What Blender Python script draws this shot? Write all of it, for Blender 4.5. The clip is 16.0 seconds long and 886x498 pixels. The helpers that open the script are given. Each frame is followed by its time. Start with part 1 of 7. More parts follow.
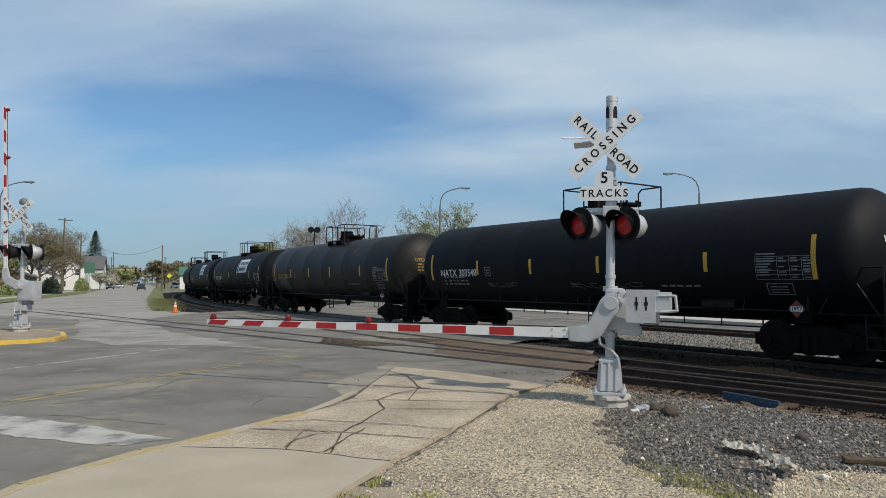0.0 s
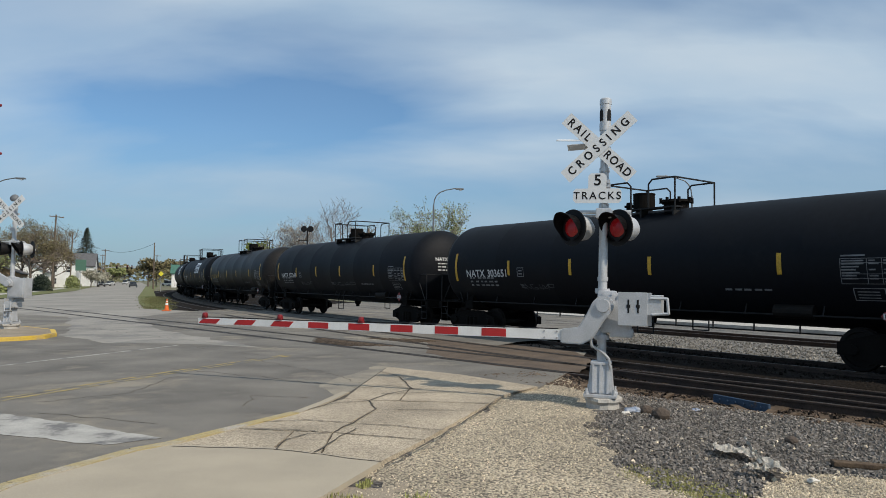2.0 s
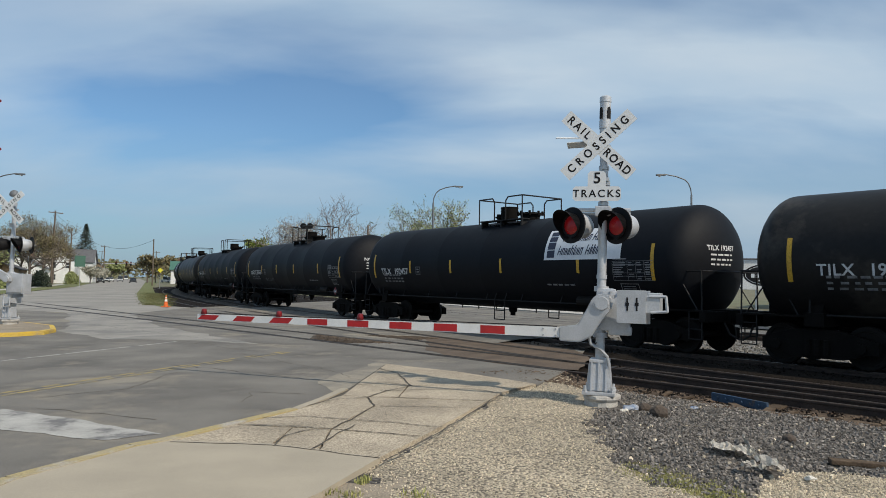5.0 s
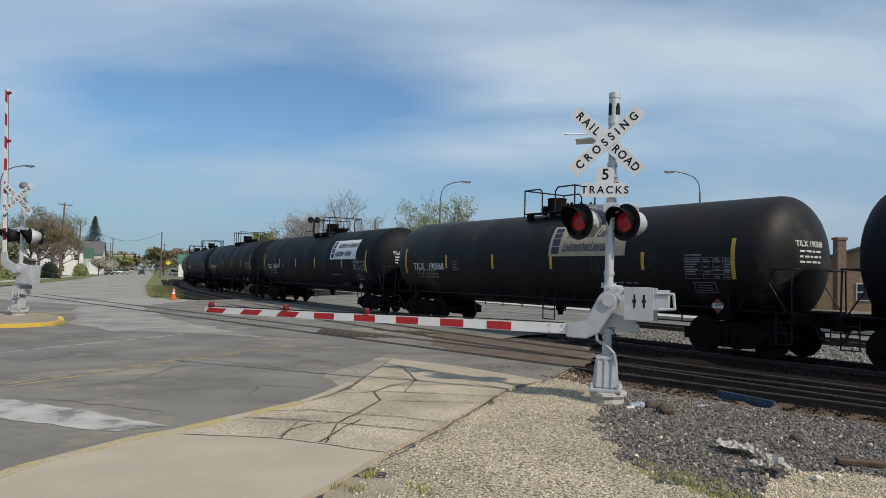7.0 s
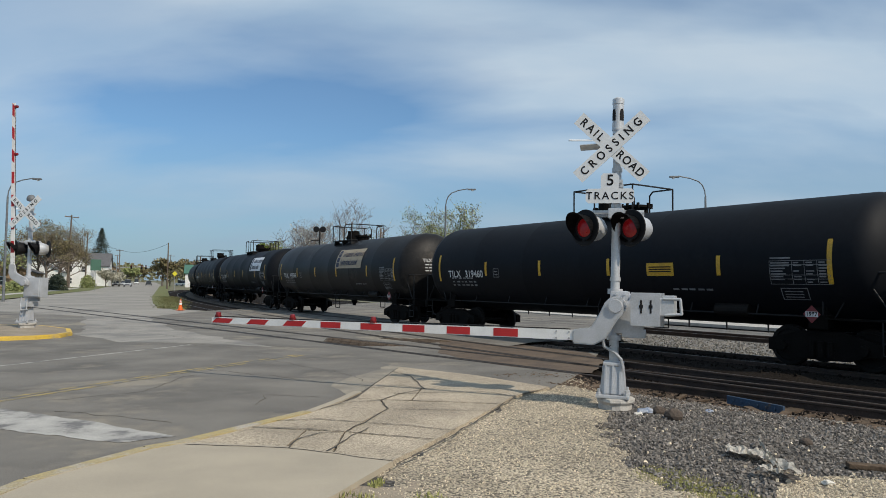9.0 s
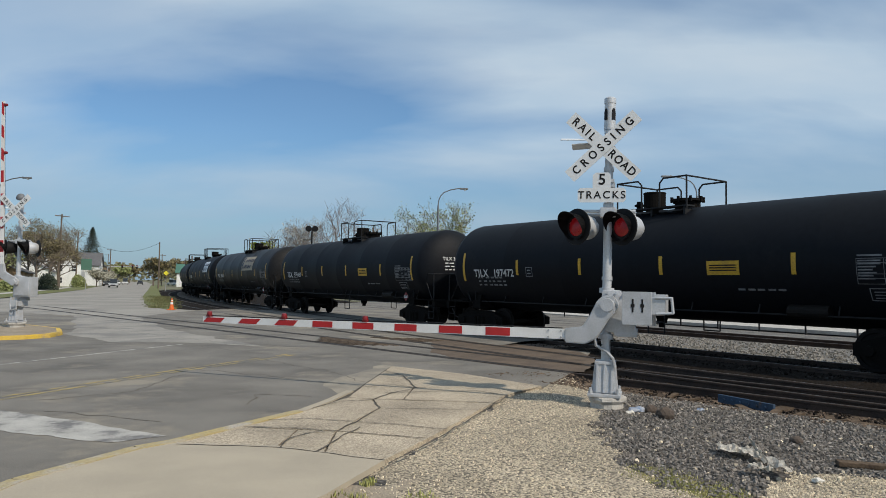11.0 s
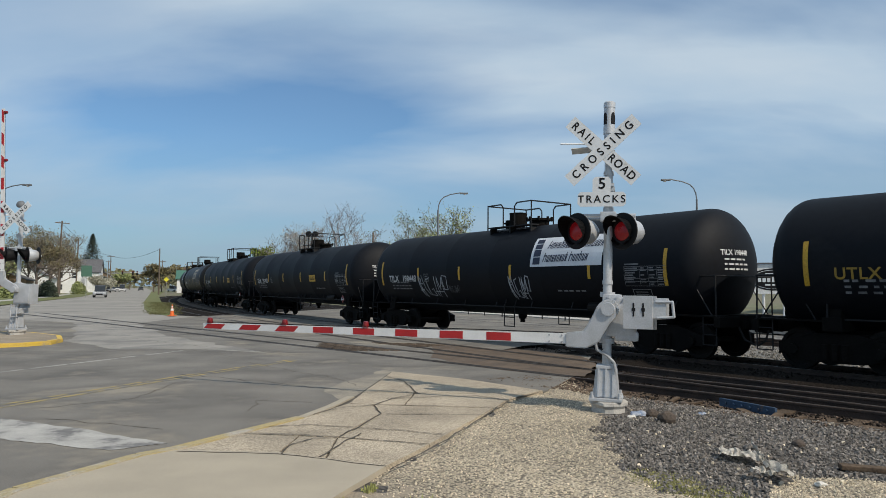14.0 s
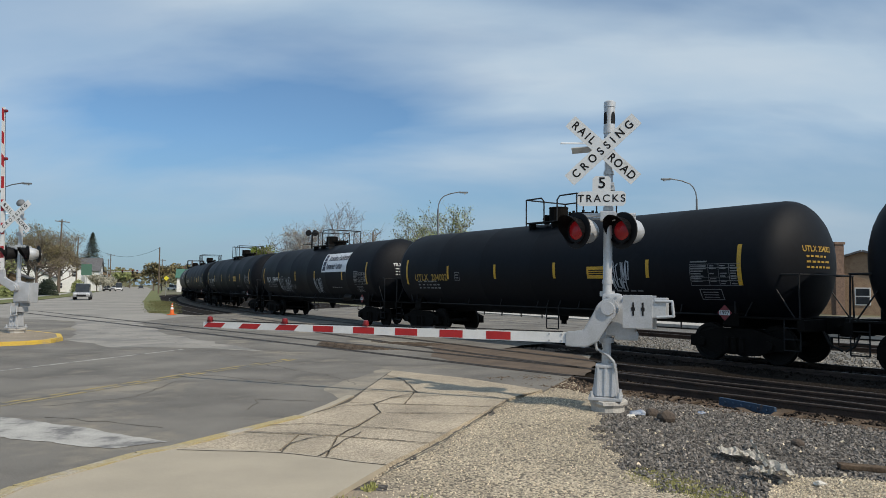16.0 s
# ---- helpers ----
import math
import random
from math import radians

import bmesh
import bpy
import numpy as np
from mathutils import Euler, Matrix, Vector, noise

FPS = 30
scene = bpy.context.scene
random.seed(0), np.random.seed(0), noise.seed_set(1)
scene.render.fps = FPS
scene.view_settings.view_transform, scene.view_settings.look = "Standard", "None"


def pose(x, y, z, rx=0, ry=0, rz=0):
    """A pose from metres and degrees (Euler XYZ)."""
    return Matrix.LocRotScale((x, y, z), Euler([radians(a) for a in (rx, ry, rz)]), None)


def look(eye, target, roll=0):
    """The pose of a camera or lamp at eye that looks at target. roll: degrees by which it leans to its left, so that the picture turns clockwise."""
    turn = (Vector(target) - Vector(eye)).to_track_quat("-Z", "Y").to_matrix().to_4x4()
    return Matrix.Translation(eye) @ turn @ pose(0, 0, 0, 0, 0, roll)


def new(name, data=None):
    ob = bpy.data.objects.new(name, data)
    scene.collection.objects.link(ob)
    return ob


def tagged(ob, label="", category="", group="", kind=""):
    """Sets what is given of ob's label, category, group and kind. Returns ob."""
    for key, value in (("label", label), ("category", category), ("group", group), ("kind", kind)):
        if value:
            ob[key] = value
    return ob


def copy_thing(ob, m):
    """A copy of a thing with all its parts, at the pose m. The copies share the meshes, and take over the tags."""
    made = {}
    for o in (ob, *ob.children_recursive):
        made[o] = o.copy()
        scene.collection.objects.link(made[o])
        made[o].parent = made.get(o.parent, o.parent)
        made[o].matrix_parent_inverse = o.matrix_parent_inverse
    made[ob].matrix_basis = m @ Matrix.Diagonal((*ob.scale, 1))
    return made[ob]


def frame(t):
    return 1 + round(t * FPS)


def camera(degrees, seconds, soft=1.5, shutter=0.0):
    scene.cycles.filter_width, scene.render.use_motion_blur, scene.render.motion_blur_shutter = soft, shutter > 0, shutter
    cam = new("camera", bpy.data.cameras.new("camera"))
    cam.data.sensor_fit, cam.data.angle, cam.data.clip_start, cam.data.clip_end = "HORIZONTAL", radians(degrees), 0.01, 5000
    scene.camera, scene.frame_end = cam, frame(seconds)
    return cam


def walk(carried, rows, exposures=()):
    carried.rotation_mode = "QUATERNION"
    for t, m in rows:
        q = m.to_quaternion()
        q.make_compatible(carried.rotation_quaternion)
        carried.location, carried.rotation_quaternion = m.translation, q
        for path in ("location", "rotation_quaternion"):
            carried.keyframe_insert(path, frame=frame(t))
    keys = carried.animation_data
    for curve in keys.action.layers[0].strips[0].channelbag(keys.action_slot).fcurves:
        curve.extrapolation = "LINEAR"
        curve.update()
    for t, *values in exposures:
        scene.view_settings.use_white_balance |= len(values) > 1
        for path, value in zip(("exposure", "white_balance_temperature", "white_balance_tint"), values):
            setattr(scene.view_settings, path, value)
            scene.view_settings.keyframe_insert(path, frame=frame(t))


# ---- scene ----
cam = camera(63.78, 16.0, soft=0.8)
walk(cam, [
    (0.0, pose(-0.001, 0.001, 1.869, 92.747, -0.166, -0.005)),
    (0.5, pose(0.001, 0.002, 1.867, 92.726, -0.323, -0.159)),
    (1.0, pose(-0.001, 0.003, 1.866, 92.577, -0.199, -0.203)),
    (1.5, pose(0.003, 0.006, 1.869, 92.719, -0.288, -0.328)),
    (2.0, pose(-0.000, 0.001, 1.876, 92.787, -0.674, -0.590)),
    (2.5, pose(0.004, -0.008, 1.865, 92.919, -0.265, -0.502)),
    (3.0, pose(0.004, -0.010, 1.865, 92.764, -0.619, -0.694)),
    (3.5, pose(0.003, 0.002, 1.875, 92.803, -0.556, -0.754)),
    (4.0, pose(0.002, -0.005, 1.870, 92.919, -0.655, -0.767)),
    (6.5, pose(0.003, -0.001, 1.868, 92.006, -1.331, -0.281)),
    (7.0, pose(0.000, 0.004, 1.870, 92.194, -1.429, -0.110)),
    (7.5, pose(-0.001, 0.003, 1.873, 92.341, -1.232, 0.277)),
    (8.0, pose(-0.007, 0.006, 1.875, 92.562, -1.066, 0.569)),
    (8.5, pose(-0.003, 0.004, 1.871, 92.715, -0.935, 0.578)),
    (9.0, pose(-0.000, -0.006, 1.868, 92.816, -0.794, 0.370)),
    (11.5, pose(0.007, 0.003, 1.862, 92.775, -0.802, -0.261)),
    (12.0, pose(0.005, 0.002, 1.873, 92.814, -0.728, -0.163)),
    (12.5, pose(0.003, 0.001, 1.871, 92.919, -0.847, -0.148)),
    (13.0, pose(0.001, -0.005, 1.875, 93.072, -0.910, -0.014)),
    (13.5, pose(0.000, -0.010, 1.870, 93.254, -0.747, 0.018)),
    (14.0, pose(0.004, 0.004, 1.870, 93.149, -0.451, -0.206)),
    (14.5, pose(0.001, 0.001, 1.872, 93.005, -0.428, -0.272)),
    (15.0, pose(0.007, -0.004, 1.876, 93.189, -0.522, -0.275)),
    (15.5, pose(0.002, -0.001, 1.871, 93.318, -0.551, -0.273)),
    (16.0, pose(0.003, -0.004, 1.870, 93.075, -0.525, -0.217)),
], exposures=((0.0, 0.0), (16.0, 0.0)))

# ---------------------------------------------------------------- sky and sun
SUN_FROM = Vector((0.51, -0.50, 0.70)).normalized()
sun = new("sun", bpy.data.lights.new("sun", "SUN"))
sun.data.energy, sun.data.angle, sun.data.color = 3.65, radians(0.6), (1.0, 0.90, 0.76)
sun.matrix_world = look(SUN_FROM * 50, (0, 0, 0))
world = bpy.data.worlds.new("sky")
scene.world = world
world.use_nodes = True


def sky_nodes():
    nt = world.node_tree
    nt.nodes.clear()
    n, link = nt.nodes.new, nt.links.new
    sky = n("ShaderNodeTexSky")
    sky.sky_type, sky.sun_disc = "NISHITA", False
    sky.sun_elevation = math.asin(SUN_FROM.z)
    sky.sun_rotation = math.atan2(SUN_FROM.x, SUN_FROM.y)
    sky.air_density, sky.dust_density, sky.ozone_density = 1.0, 0.4, 3.0
    co = n("ShaderNodeTexCoord")
    sep = n("ShaderNodeSeparateXYZ")
    link(co.outputs["Generated"], sep.inputs[0])
    up = n("ShaderNodeMath")
    up.operation = "ADD"
    link(sep.outputs[2], up.inputs[0])
    up.inputs[1].default_value = 0.30
    lim = n("ShaderNodeMath")
    lim.operation = "MAXIMUM"
    link(up.outputs[0], lim.inputs[0])
    lim.inputs[1].default_value = 0.05
    div = n("ShaderNodeVectorMath")
    div.operation = "DIVIDE"
    comb = n("ShaderNodeCombineXYZ")
    for i in range(3):
        link(lim.outputs[0], comb.inputs[i])
    link(co.outputs["Generated"], div.inputs[0])
    link(comb.outputs[0], div.inputs[1])
    mp = n("ShaderNodeMapping")
    mp.inputs["Rotation"].default_value = (0, 0, radians(32))
    mp.inputs["Scale"].default_value = (0.70, 1.45, 0.0)
    mp.inputs["Location"].default_value = (4.1, 2.3, 0.0)
    link(div.outputs[0], mp.inputs["Vector"])
    big = n("ShaderNodeTexNoise")
    big.inputs["Scale"].default_value, big.inputs["Detail"].default_value = 1.25, 6
    big.inputs["Roughness"].default_value, big.inputs["Distortion"].default_value = 0.46, 0.25
    link(mp.outputs[0], big.inputs["Vector"])
    ramp = n("ShaderNodeValToRGB")
    ramp.color_ramp.elements[0].position, ramp.color_ramp.elements[1].position = 0.38, 0.62
    link(big.outputs[0], ramp.inputs[0])
    # thicker haze towards the sky line
    haze = n("ShaderNodeMapRange")
    haze.inputs["From Min"].default_value, haze.inputs["From Max"].default_value = 0.0, 0.22
    haze.inputs["To Min"].default_value, haze.inputs["To Max"].default_value = 0.20, 0.0
    link(sep.outputs[2], haze.inputs[0])
    veil = n("ShaderNodeMath")
    veil.operation, veil.use_clamp = "ADD", True
    link(ramp.outputs[0], veil.inputs[0])
    link(haze.outputs[0], veil.inputs[1])
    side = n("ShaderNodeVectorMath")
    side.operation = "DOT_PRODUCT"
    link(co.outputs["Generated"], side.inputs[0])
    side.inputs[1].default_value = (0.48, 0.0, 1.0)
    bank = n("ShaderNodeMapRange")
    bank.interpolation_type = "SMOOTHSTEP"
    bank.inputs["From Min"].default_value, bank.inputs["From Max"].default_value = 0.10, 0.36
    bank.inputs["To Min"].default_value, bank.inputs["To Max"].default_value = -0.30, 0.30
    link(side.outputs["Value"], bank.inputs[0])
    cover = n("ShaderNodeMath")
    cover.operation, cover.use_clamp = "ADD", True
    link(veil.outputs[0], cover.inputs[0])
    link(bank.outputs[0], cover.inputs[1])
    amount = n("ShaderNodeMath")
    amount.operation = "MULTIPLY_ADD"
    amount.inputs[1].default_value, amount.inputs[2].default_value = 0.78, 0.06
    link(cover.outputs[0], amount.inputs[0])
    fine = n("ShaderNodeTexNoise")
    fine.inputs["Scale"].default_value, fine.inputs["Detail"].default_value = 2.2, 5
    link(mp.outputs[0], fine.inputs["Vector"])
    tone = n("ShaderNodeValToRGB")
    tone.color_ramp.elements[0].position, tone.color_ramp.elements[1].position = 0.3, 0.7
    tone.color_ramp.elements[0].color = (4.0, 5.5, 7.0, 1)
    tone.color_ramp.elements[1].color = (5.9, 6.9, 7.7, 1)
    link(fine.outputs[0], tone.inputs[0])
    mix = n("ShaderNodeMix")
    mix.data_type = "RGBA"
    link(amount.outputs[0], mix.inputs["Factor"])
    clear = n("ShaderNodeMix")
    clear.data_type, clear.blend_type = "RGBA", "MULTIPLY"
    clear.inputs["Factor"].default_value = 1.0
    link(sky.outputs[0], clear.inputs["A"])
    clear.inputs["B"].default_value = (0.70, 0.92, 1.04, 1)
    link(clear.outputs["Result"], mix.inputs["A"])
    link(tone.outputs[0], mix.inputs["B"])
    low = n("ShaderNodeMapRange")
    low.inputs["From Min"].default_value, low.inputs["From Max"].default_value = 0.0, 0.20
    low.inputs["To Min"].default_value, low.inputs["To Max"].default_value = 0.85, 0.0
    link(sep.outputs[2], low.inputs[0])
    dull = n("ShaderNodeMix")
    dull.data_type = "RGBA"
    link(low.outputs[0], dull.inputs["Factor"])
    link(mix.outputs["Result"], dull.inputs["A"])
    dull.inputs["B"].default_value = (2.45, 3.55, 4.75, 1)
    back = n("ShaderNodeBackground")
    back.inputs["Strength"].default_value = 0.10
    link(dull.outputs["Result"], back.inputs["Color"])
    out = n("ShaderNodeOutputWorld")
    link(back.outputs[0], out.inputs["Surface"])


sky_nodes()


# ---------------------------------------------------------------- materials
def mat(name, a, b=None, rough=0.7, metal=0.0, gloss=0.5, scale=6.0, fine=60.0, bump=0.2, grain=0.25, depth=0.01, emit=0.0,
        stain=None, stain_at=0.62, stain_scale=0.7, random_shade=0.0, island=0.0):
    """A surface of two colours in slow patches, with fine grain, relief and, where given, stains."""
    m = bpy.data.materials.new(name)
    m.use_nodes = True
    nt = m.node_tree
    n, link = nt.nodes.new, nt.links.new
    bsdf = nt.nodes["Principled BSDF"]
    co = n("ShaderNodeTexCoord")
    b = b or tuple(c * 0.75 for c in a)
    slow = n("ShaderNodeTexNoise")
    slow.inputs["Scale"].default_value, slow.inputs["Detail"].default_value = scale, 5
    link(co.outputs["Object"], slow.inputs["Vector"])
    quick = n("ShaderNodeTexNoise")
    quick.inputs["Scale"].default_value, quick.inputs["Detail"].default_value = fine, 3
    link(co.outputs["Object"], quick.inputs["Vector"])
    ramp = n("ShaderNodeValToRGB")
    ramp.color_ramp.elements[0].position, ramp.color_ramp.elements[1].position = 0.35, 0.65
    ramp.color_ramp.elements[0].color, ramp.color_ramp.elements[1].color = (*a, 1), (*b, 1)
    link(slow.outputs[0], ramp.inputs[0])
    last = ramp.outputs[0]
    if stain:
        spots = n("ShaderNodeTexNoise")
        spots.inputs["Scale"].default_value, spots.inputs["Detail"].default_value = stain_scale, 7
        spots.inputs["Roughness"].default_value = 0.65
        link(co.outputs["Object"], spots.inputs["Vector"])
        edge = n("ShaderNodeMapRange")
        edge.inputs["From Min"].default_value, edge.inputs["From Max"].default_value = stain_at, stain_at + 0.1
        link(spots.outputs[0], edge.inputs[0])
        over = n("ShaderNodeMix")
        over.data_type = "RGBA"
        link(edge.outputs[0], over.inputs["Factor"])
        link(last, over.inputs["A"])
        over.inputs["B"].default_value = (*stain, 1)
        last = over.outputs["Result"]
    shade = n("ShaderNodeMapRange")
    shade.inputs["From Min"].default_value, shade.inputs["From Max"].default_value = 0.3, 0.7
    shade.inputs["To Min"].default_value, shade.inputs["To Max"].default_value = 1 - grain, 1 + grain
    link(quick.outputs[0], shade.inputs[0])
    value = shade.outputs[0]
    for on, node, socket in ((random_shade, "ShaderNodeObjectInfo", "Random"), (island, "ShaderNodeNewGeometry", "Random Per Island")):
        if on:
            info = n(node)
            rng = n("ShaderNodeMapRange")
            rng.inputs["To Min"].default_value, rng.inputs["To Max"].default_value = 1 - on, 1 + on
            link(info.outputs[socket], rng.inputs[0])
            times = n("ShaderNodeMath")
            times.operation = "MULTIPLY"
            link(value, times.inputs[0])
            link(rng.outputs[0], times.inputs[1])
            value = times.outputs[0]
    mul = n("ShaderNodeVectorMath")
    mul.operation = "SCALE"
    link(last, mul.inputs[0])
    link(value, mul.inputs["Scale"])
    link(mul.outputs[0], bsdf.inputs["Base Color"])
    bsdf.inputs["Metallic"].default_value = metal
    bsdf.inputs["Specular IOR Level"].default_value = gloss
    rr = n("ShaderNodeMapRange")
    rr.inputs["To Min"].default_value, rr.inputs["To Max"].default_value = max(0.05, rough - 0.12), min(1, rough + 0.12)
    link(slow.outputs[0], rr.inputs[0])
    link(rr.outputs[0], bsdf.inputs["Roughness"])
    if bump:
        bp = n("ShaderNodeBump")
        bp.inputs["Strength"].default_value, bp.inputs["Distance"].default_value = bump, depth
        link(quick.outputs[0], bp.inputs["Height"])
        link(bp.outputs[0], bsdf.inputs["Normal"])
    if emit:
        bsdf.inputs["Emission Color"].default_value = (*a, 1)
        bsdf.inputs["Emission Strength"].default_value = emit
    return m


def pebbled(name, a, b, size, joint, rough=0.9, relief=0.02, gloss=0.5):
    """Loose or set stones: cells of many tones with dark gaps."""
    m = bpy.data.materials.new(name)
    m.use_nodes = True
    nt = m.node_tree
    n, link = nt.nodes.new, nt.links.new
    bsdf = nt.nodes["Principled BSDF"]
    co = n("ShaderNodeTexCoord")
    cell = n("ShaderNodeTexVoronoi")
    cell.inputs["Scale"].default_value = 1 / size
    link(co.outputs["Object"], cell.inputs["Vector"])
    sep = n("ShaderNodeSeparateColor")
    link(cell.outputs["Color"], sep.inputs[0])
    ramp = n("ShaderNodeValToRGB")
    ramp.color_ramp.elements[0].color, ramp.color_ramp.elements[1].color = (*a, 1), (*b, 1)
    link(sep.outputs[0], ramp.inputs[0])
    gap = n("ShaderNodeMapRange")
    gap.inputs["From Min"].default_value, gap.inputs["From Max"].default_value = 0.35, 0.75
    link(cell.outputs["Distance"], gap.inputs[0])
    mix = n("ShaderNodeMix")
    mix.data_type = "RGBA"
    link(gap.outputs[0], mix.inputs["Factor"])
    link(ramp.outputs[0], mix.inputs["A"])
    mix.inputs["B"].default_value = (*joint, 1)
    last = mix.outputs["Result"]
    slow = n("ShaderNodeTexNoise")
    slow.inputs["Scale"].default_value, slow.inputs["Detail"].default_value = 0.8, 6
    link(co.outputs["Object"], slow.inputs["Vector"])
    tone = n("ShaderNodeMapRange")
    tone.inputs["From Min"].default_value, tone.inputs["From Max"].default_value = 0.3, 0.7
    tone.inputs["To Min"].default_value, tone.inputs["To Max"].default_value = 0.75, 1.2
    link(slow.outputs[0], tone.inputs[0])
    mul = n("ShaderNodeVectorMath")
    mul.operation = "SCALE"
    link(last, mul.inputs[0])
    link(tone.outputs[0], mul.inputs["Scale"])
    last = mul.outputs[0]
    link(last, bsdf.inputs["Base Color"])
    bsdf.inputs["Roughness"].default_value = rough
    bsdf.inputs["Specular IOR Level"].default_value = gloss
    inv = n("ShaderNodeMath")
    inv.operation = "SUBTRACT"
    inv.inputs[0].default_value = 1
    link(cell.outputs["Distance"], inv.inputs[1])
    bp = n("ShaderNodeBump")
    bp.inputs["Strength"].default_value, bp.inputs["Distance"].default_value = 0.8, relief
    link(inv.outputs[0], bp.inputs["Height"])
    link(bp.outputs[0], bsdf.inputs["Normal"])
    return m


M_ASPHALT = mat("asphalt", (0.192, 0.176, 0.150), (0.112, 0.103, 0.090), 0.88, scale=0.55, fine=70, bump=0.4, grain=0.28, stain=(0.25, 0.222, 0.175), stain_at=0.54, stain_scale=0.28)
M_SLAB = mat("smooth_concrete", (0.40, 0.345, 0.26), (0.345, 0.30, 0.228), 0.8, scale=1.1, fine=90, bump=0.15, grain=0.08, stain=(0.31, 0.272, 0.212), stain_at=0.58)
M_APRON = pebbled("exposed_aggregate_concrete", (0.54, 0.46, 0.34), (0.40, 0.335, 0.25), 0.022, (0.27, 0.225, 0.165), relief=0.008)
M_PEBBLE = pebbled("tan_pea_gravel", (0.60, 0.51, 0.37), (0.38, 0.32, 0.23), 0.028, (0.12, 0.10, 0.075), relief=0.014)
M_BALLAST = pebbled("grey_track_ballast", (0.17, 0.155, 0.14), (0.085, 0.076, 0.068), 0.055, (0.028, 0.024, 0.02), relief=0.03)
# M_BROWN: near-black brown bed, far darker than M_BED
M_BROWN = pebbled("near_black_brown_ballast", (0.020, 0.016, 0.013), (0.011, 0.009, 0.008), 0.05, (0.02, 0.016, 0.013), relief=0.03, gloss=0.08)
M_LOT = pebbled("pale_gravel_lot", (0.23, 0.215, 0.19), (0.155, 0.147, 0.13), 0.05, (0.10, 0.095, 0.09), relief=0.02)
M_DIRT = mat("bare_dirt", (0.30, 0.25, 0.185), (0.22, 0.18, 0.13), 0.95, scale=1.2, fine=45, bump=0.5, grain=0.3)
M_GRASS = mat("spring_grass", (0.10, 0.13, 0.035), (0.16, 0.15, 0.06), 0.95, scale=0.5, fine=30, bump=0.6, grain=0.35, depth=0.03)
M_BLADE = mat("grass_blade", (0.26, 0.27, 0.085), (0.36, 0.33, 0.14), 0.8, scale=3, fine=20, bump=0, island=0.35)
M_VERGE_BLADE = mat("verge_blade", (0.085, 0.10, 0.035), (0.14, 0.125, 0.055), 0.85, scale=3, fine=20, bump=0, island=0.35)
M_FARLAND = mat("distant_scrub_land", (0.12, 0.13, 0.06), (0.16, 0.14, 0.09), 0.95, scale=0.02, fine=0.5, bump=0.3, grain=0.3)
M_YELLOW_LINE = mat("worn_yellow_road_paint", (0.36, 0.27, 0.09), (0.22, 0.19, 0.12), 0.85, scale=2.2, fine=60, bump=0.3, grain=0.25, stain=(0.14, 0.135, 0.125), stain_at=0.47, stain_scale=3)
M_WHITE_LINE = mat("worn_white_road_paint", (0.42, 0.405, 0.37), (0.28, 0.27, 0.25), 0.85, scale=2.2, fine=60, bump=0.3, grain=0.2, stain=(0.15, 0.145, 0.14), stain_at=0.52, stain_scale=2.2)
M_CURB_YELLOW = mat("yellow_curb_paint", (0.62, 0.42, 0.05), (0.52, 0.36, 0.08), 0.7, scale=2, fine=50, bump=0.2, stain=(0.30, 0.27, 0.2), stain_at=0.6, stain_scale=2)
M_CURB_FADED = mat("faded_yellow_curb_paint", (0.40, 0.31, 0.13), (0.34, 0.29, 0.18), 0.85, scale=1.5, fine=60, bump=0.3, stain=(0.38, 0.34, 0.28), stain_at=0.52, stain_scale=1.5)
# joint and crack filling, also the colour of the painted gate arm shadow
M_CRACK_SHADOW = mat("dark_crack_filling_and_shadow", (0.060, 0.050, 0.038), (0.105, 0.088, 0.066), 0.95, scale=8, bump=0.3)
M_FLANGE = mat("dark_flangeway_dirt", (0.016, 0.013, 0.011), (0.028, 0.022, 0.018), 0.95, scale=6, bump=0.3)
M_RAIL = mat("rusty_rail_steel", (0.075, 0.048, 0.035), (0.05, 0.035, 0.028), 0.75, 0.3, scale=3, fine=40, bump=0.3)
M_RAILTOP = mat("worn_rail_head", (0.070, 0.056, 0.046), (0.048, 0.038, 0.032), 0.5, 0.3, scale=3, fine=40, bump=0.05)
M_TIE = mat("weathered_wood_tie", (0.12, 0.086, 0.058), (0.066, 0.048, 0.034), 0.95, 0.0, 0.2, scale=4, fine=30, bump=0.7, grain=0.35, random_shade=0.3)
M_BLUE = mat("blue_painted_steel", (0.032, 0.072, 0.135), (0.042, 0.068, 0.105), 0.7, 0.2, scale=6, stain=(0.12, 0.08, 0.05), stain_at=0.62, stain_scale=5)
M_TANK = mat("black_tank_paint", (0.0042, 0.0054, 0.0082), (0.0062, 0.0074, 0.0100), 0.60, 0.0, 0.16, scale=0.7, fine=8, bump=0.04, grain=0.15, stain=(0.0095, 0.0100, 0.0118), stain_at=0.60, stain_scale=0.5, depth=0.004)
M_TANK_DUSTY = mat("dusty_black_tank_paint", (0.011, 0.011, 0.0115), (0.016, 0.015, 0.0145), 0.5, 0.0, 0.18, scale=0.7, fine=8, bump=0.04, grain=0.15, stain=(0.042, 0.037, 0.032), stain_at=0.56, stain_scale=0.6, depth=0.004)
M_TRUCK = mat("grimy_cast_steel", (0.0052, 0.0047, 0.0043), (0.009, 0.0078, 0.0068), 0.9, 0.0, 0.10, scale=3, fine=30, bump=0.4)
M_WHEEL = mat("dark_wheel_steel", (0.010, 0.009, 0.008), (0.016, 0.013, 0.011), 0.7, 0.2, 0.2, scale=5, fine=30, bump=0.2)
M_PIPE = mat("black_pipe_paint", (0.010, 0.010, 0.011), (0.016, 0.016, 0.016), 0.6, 0.0, 0.25, scale=4, bump=0.1)
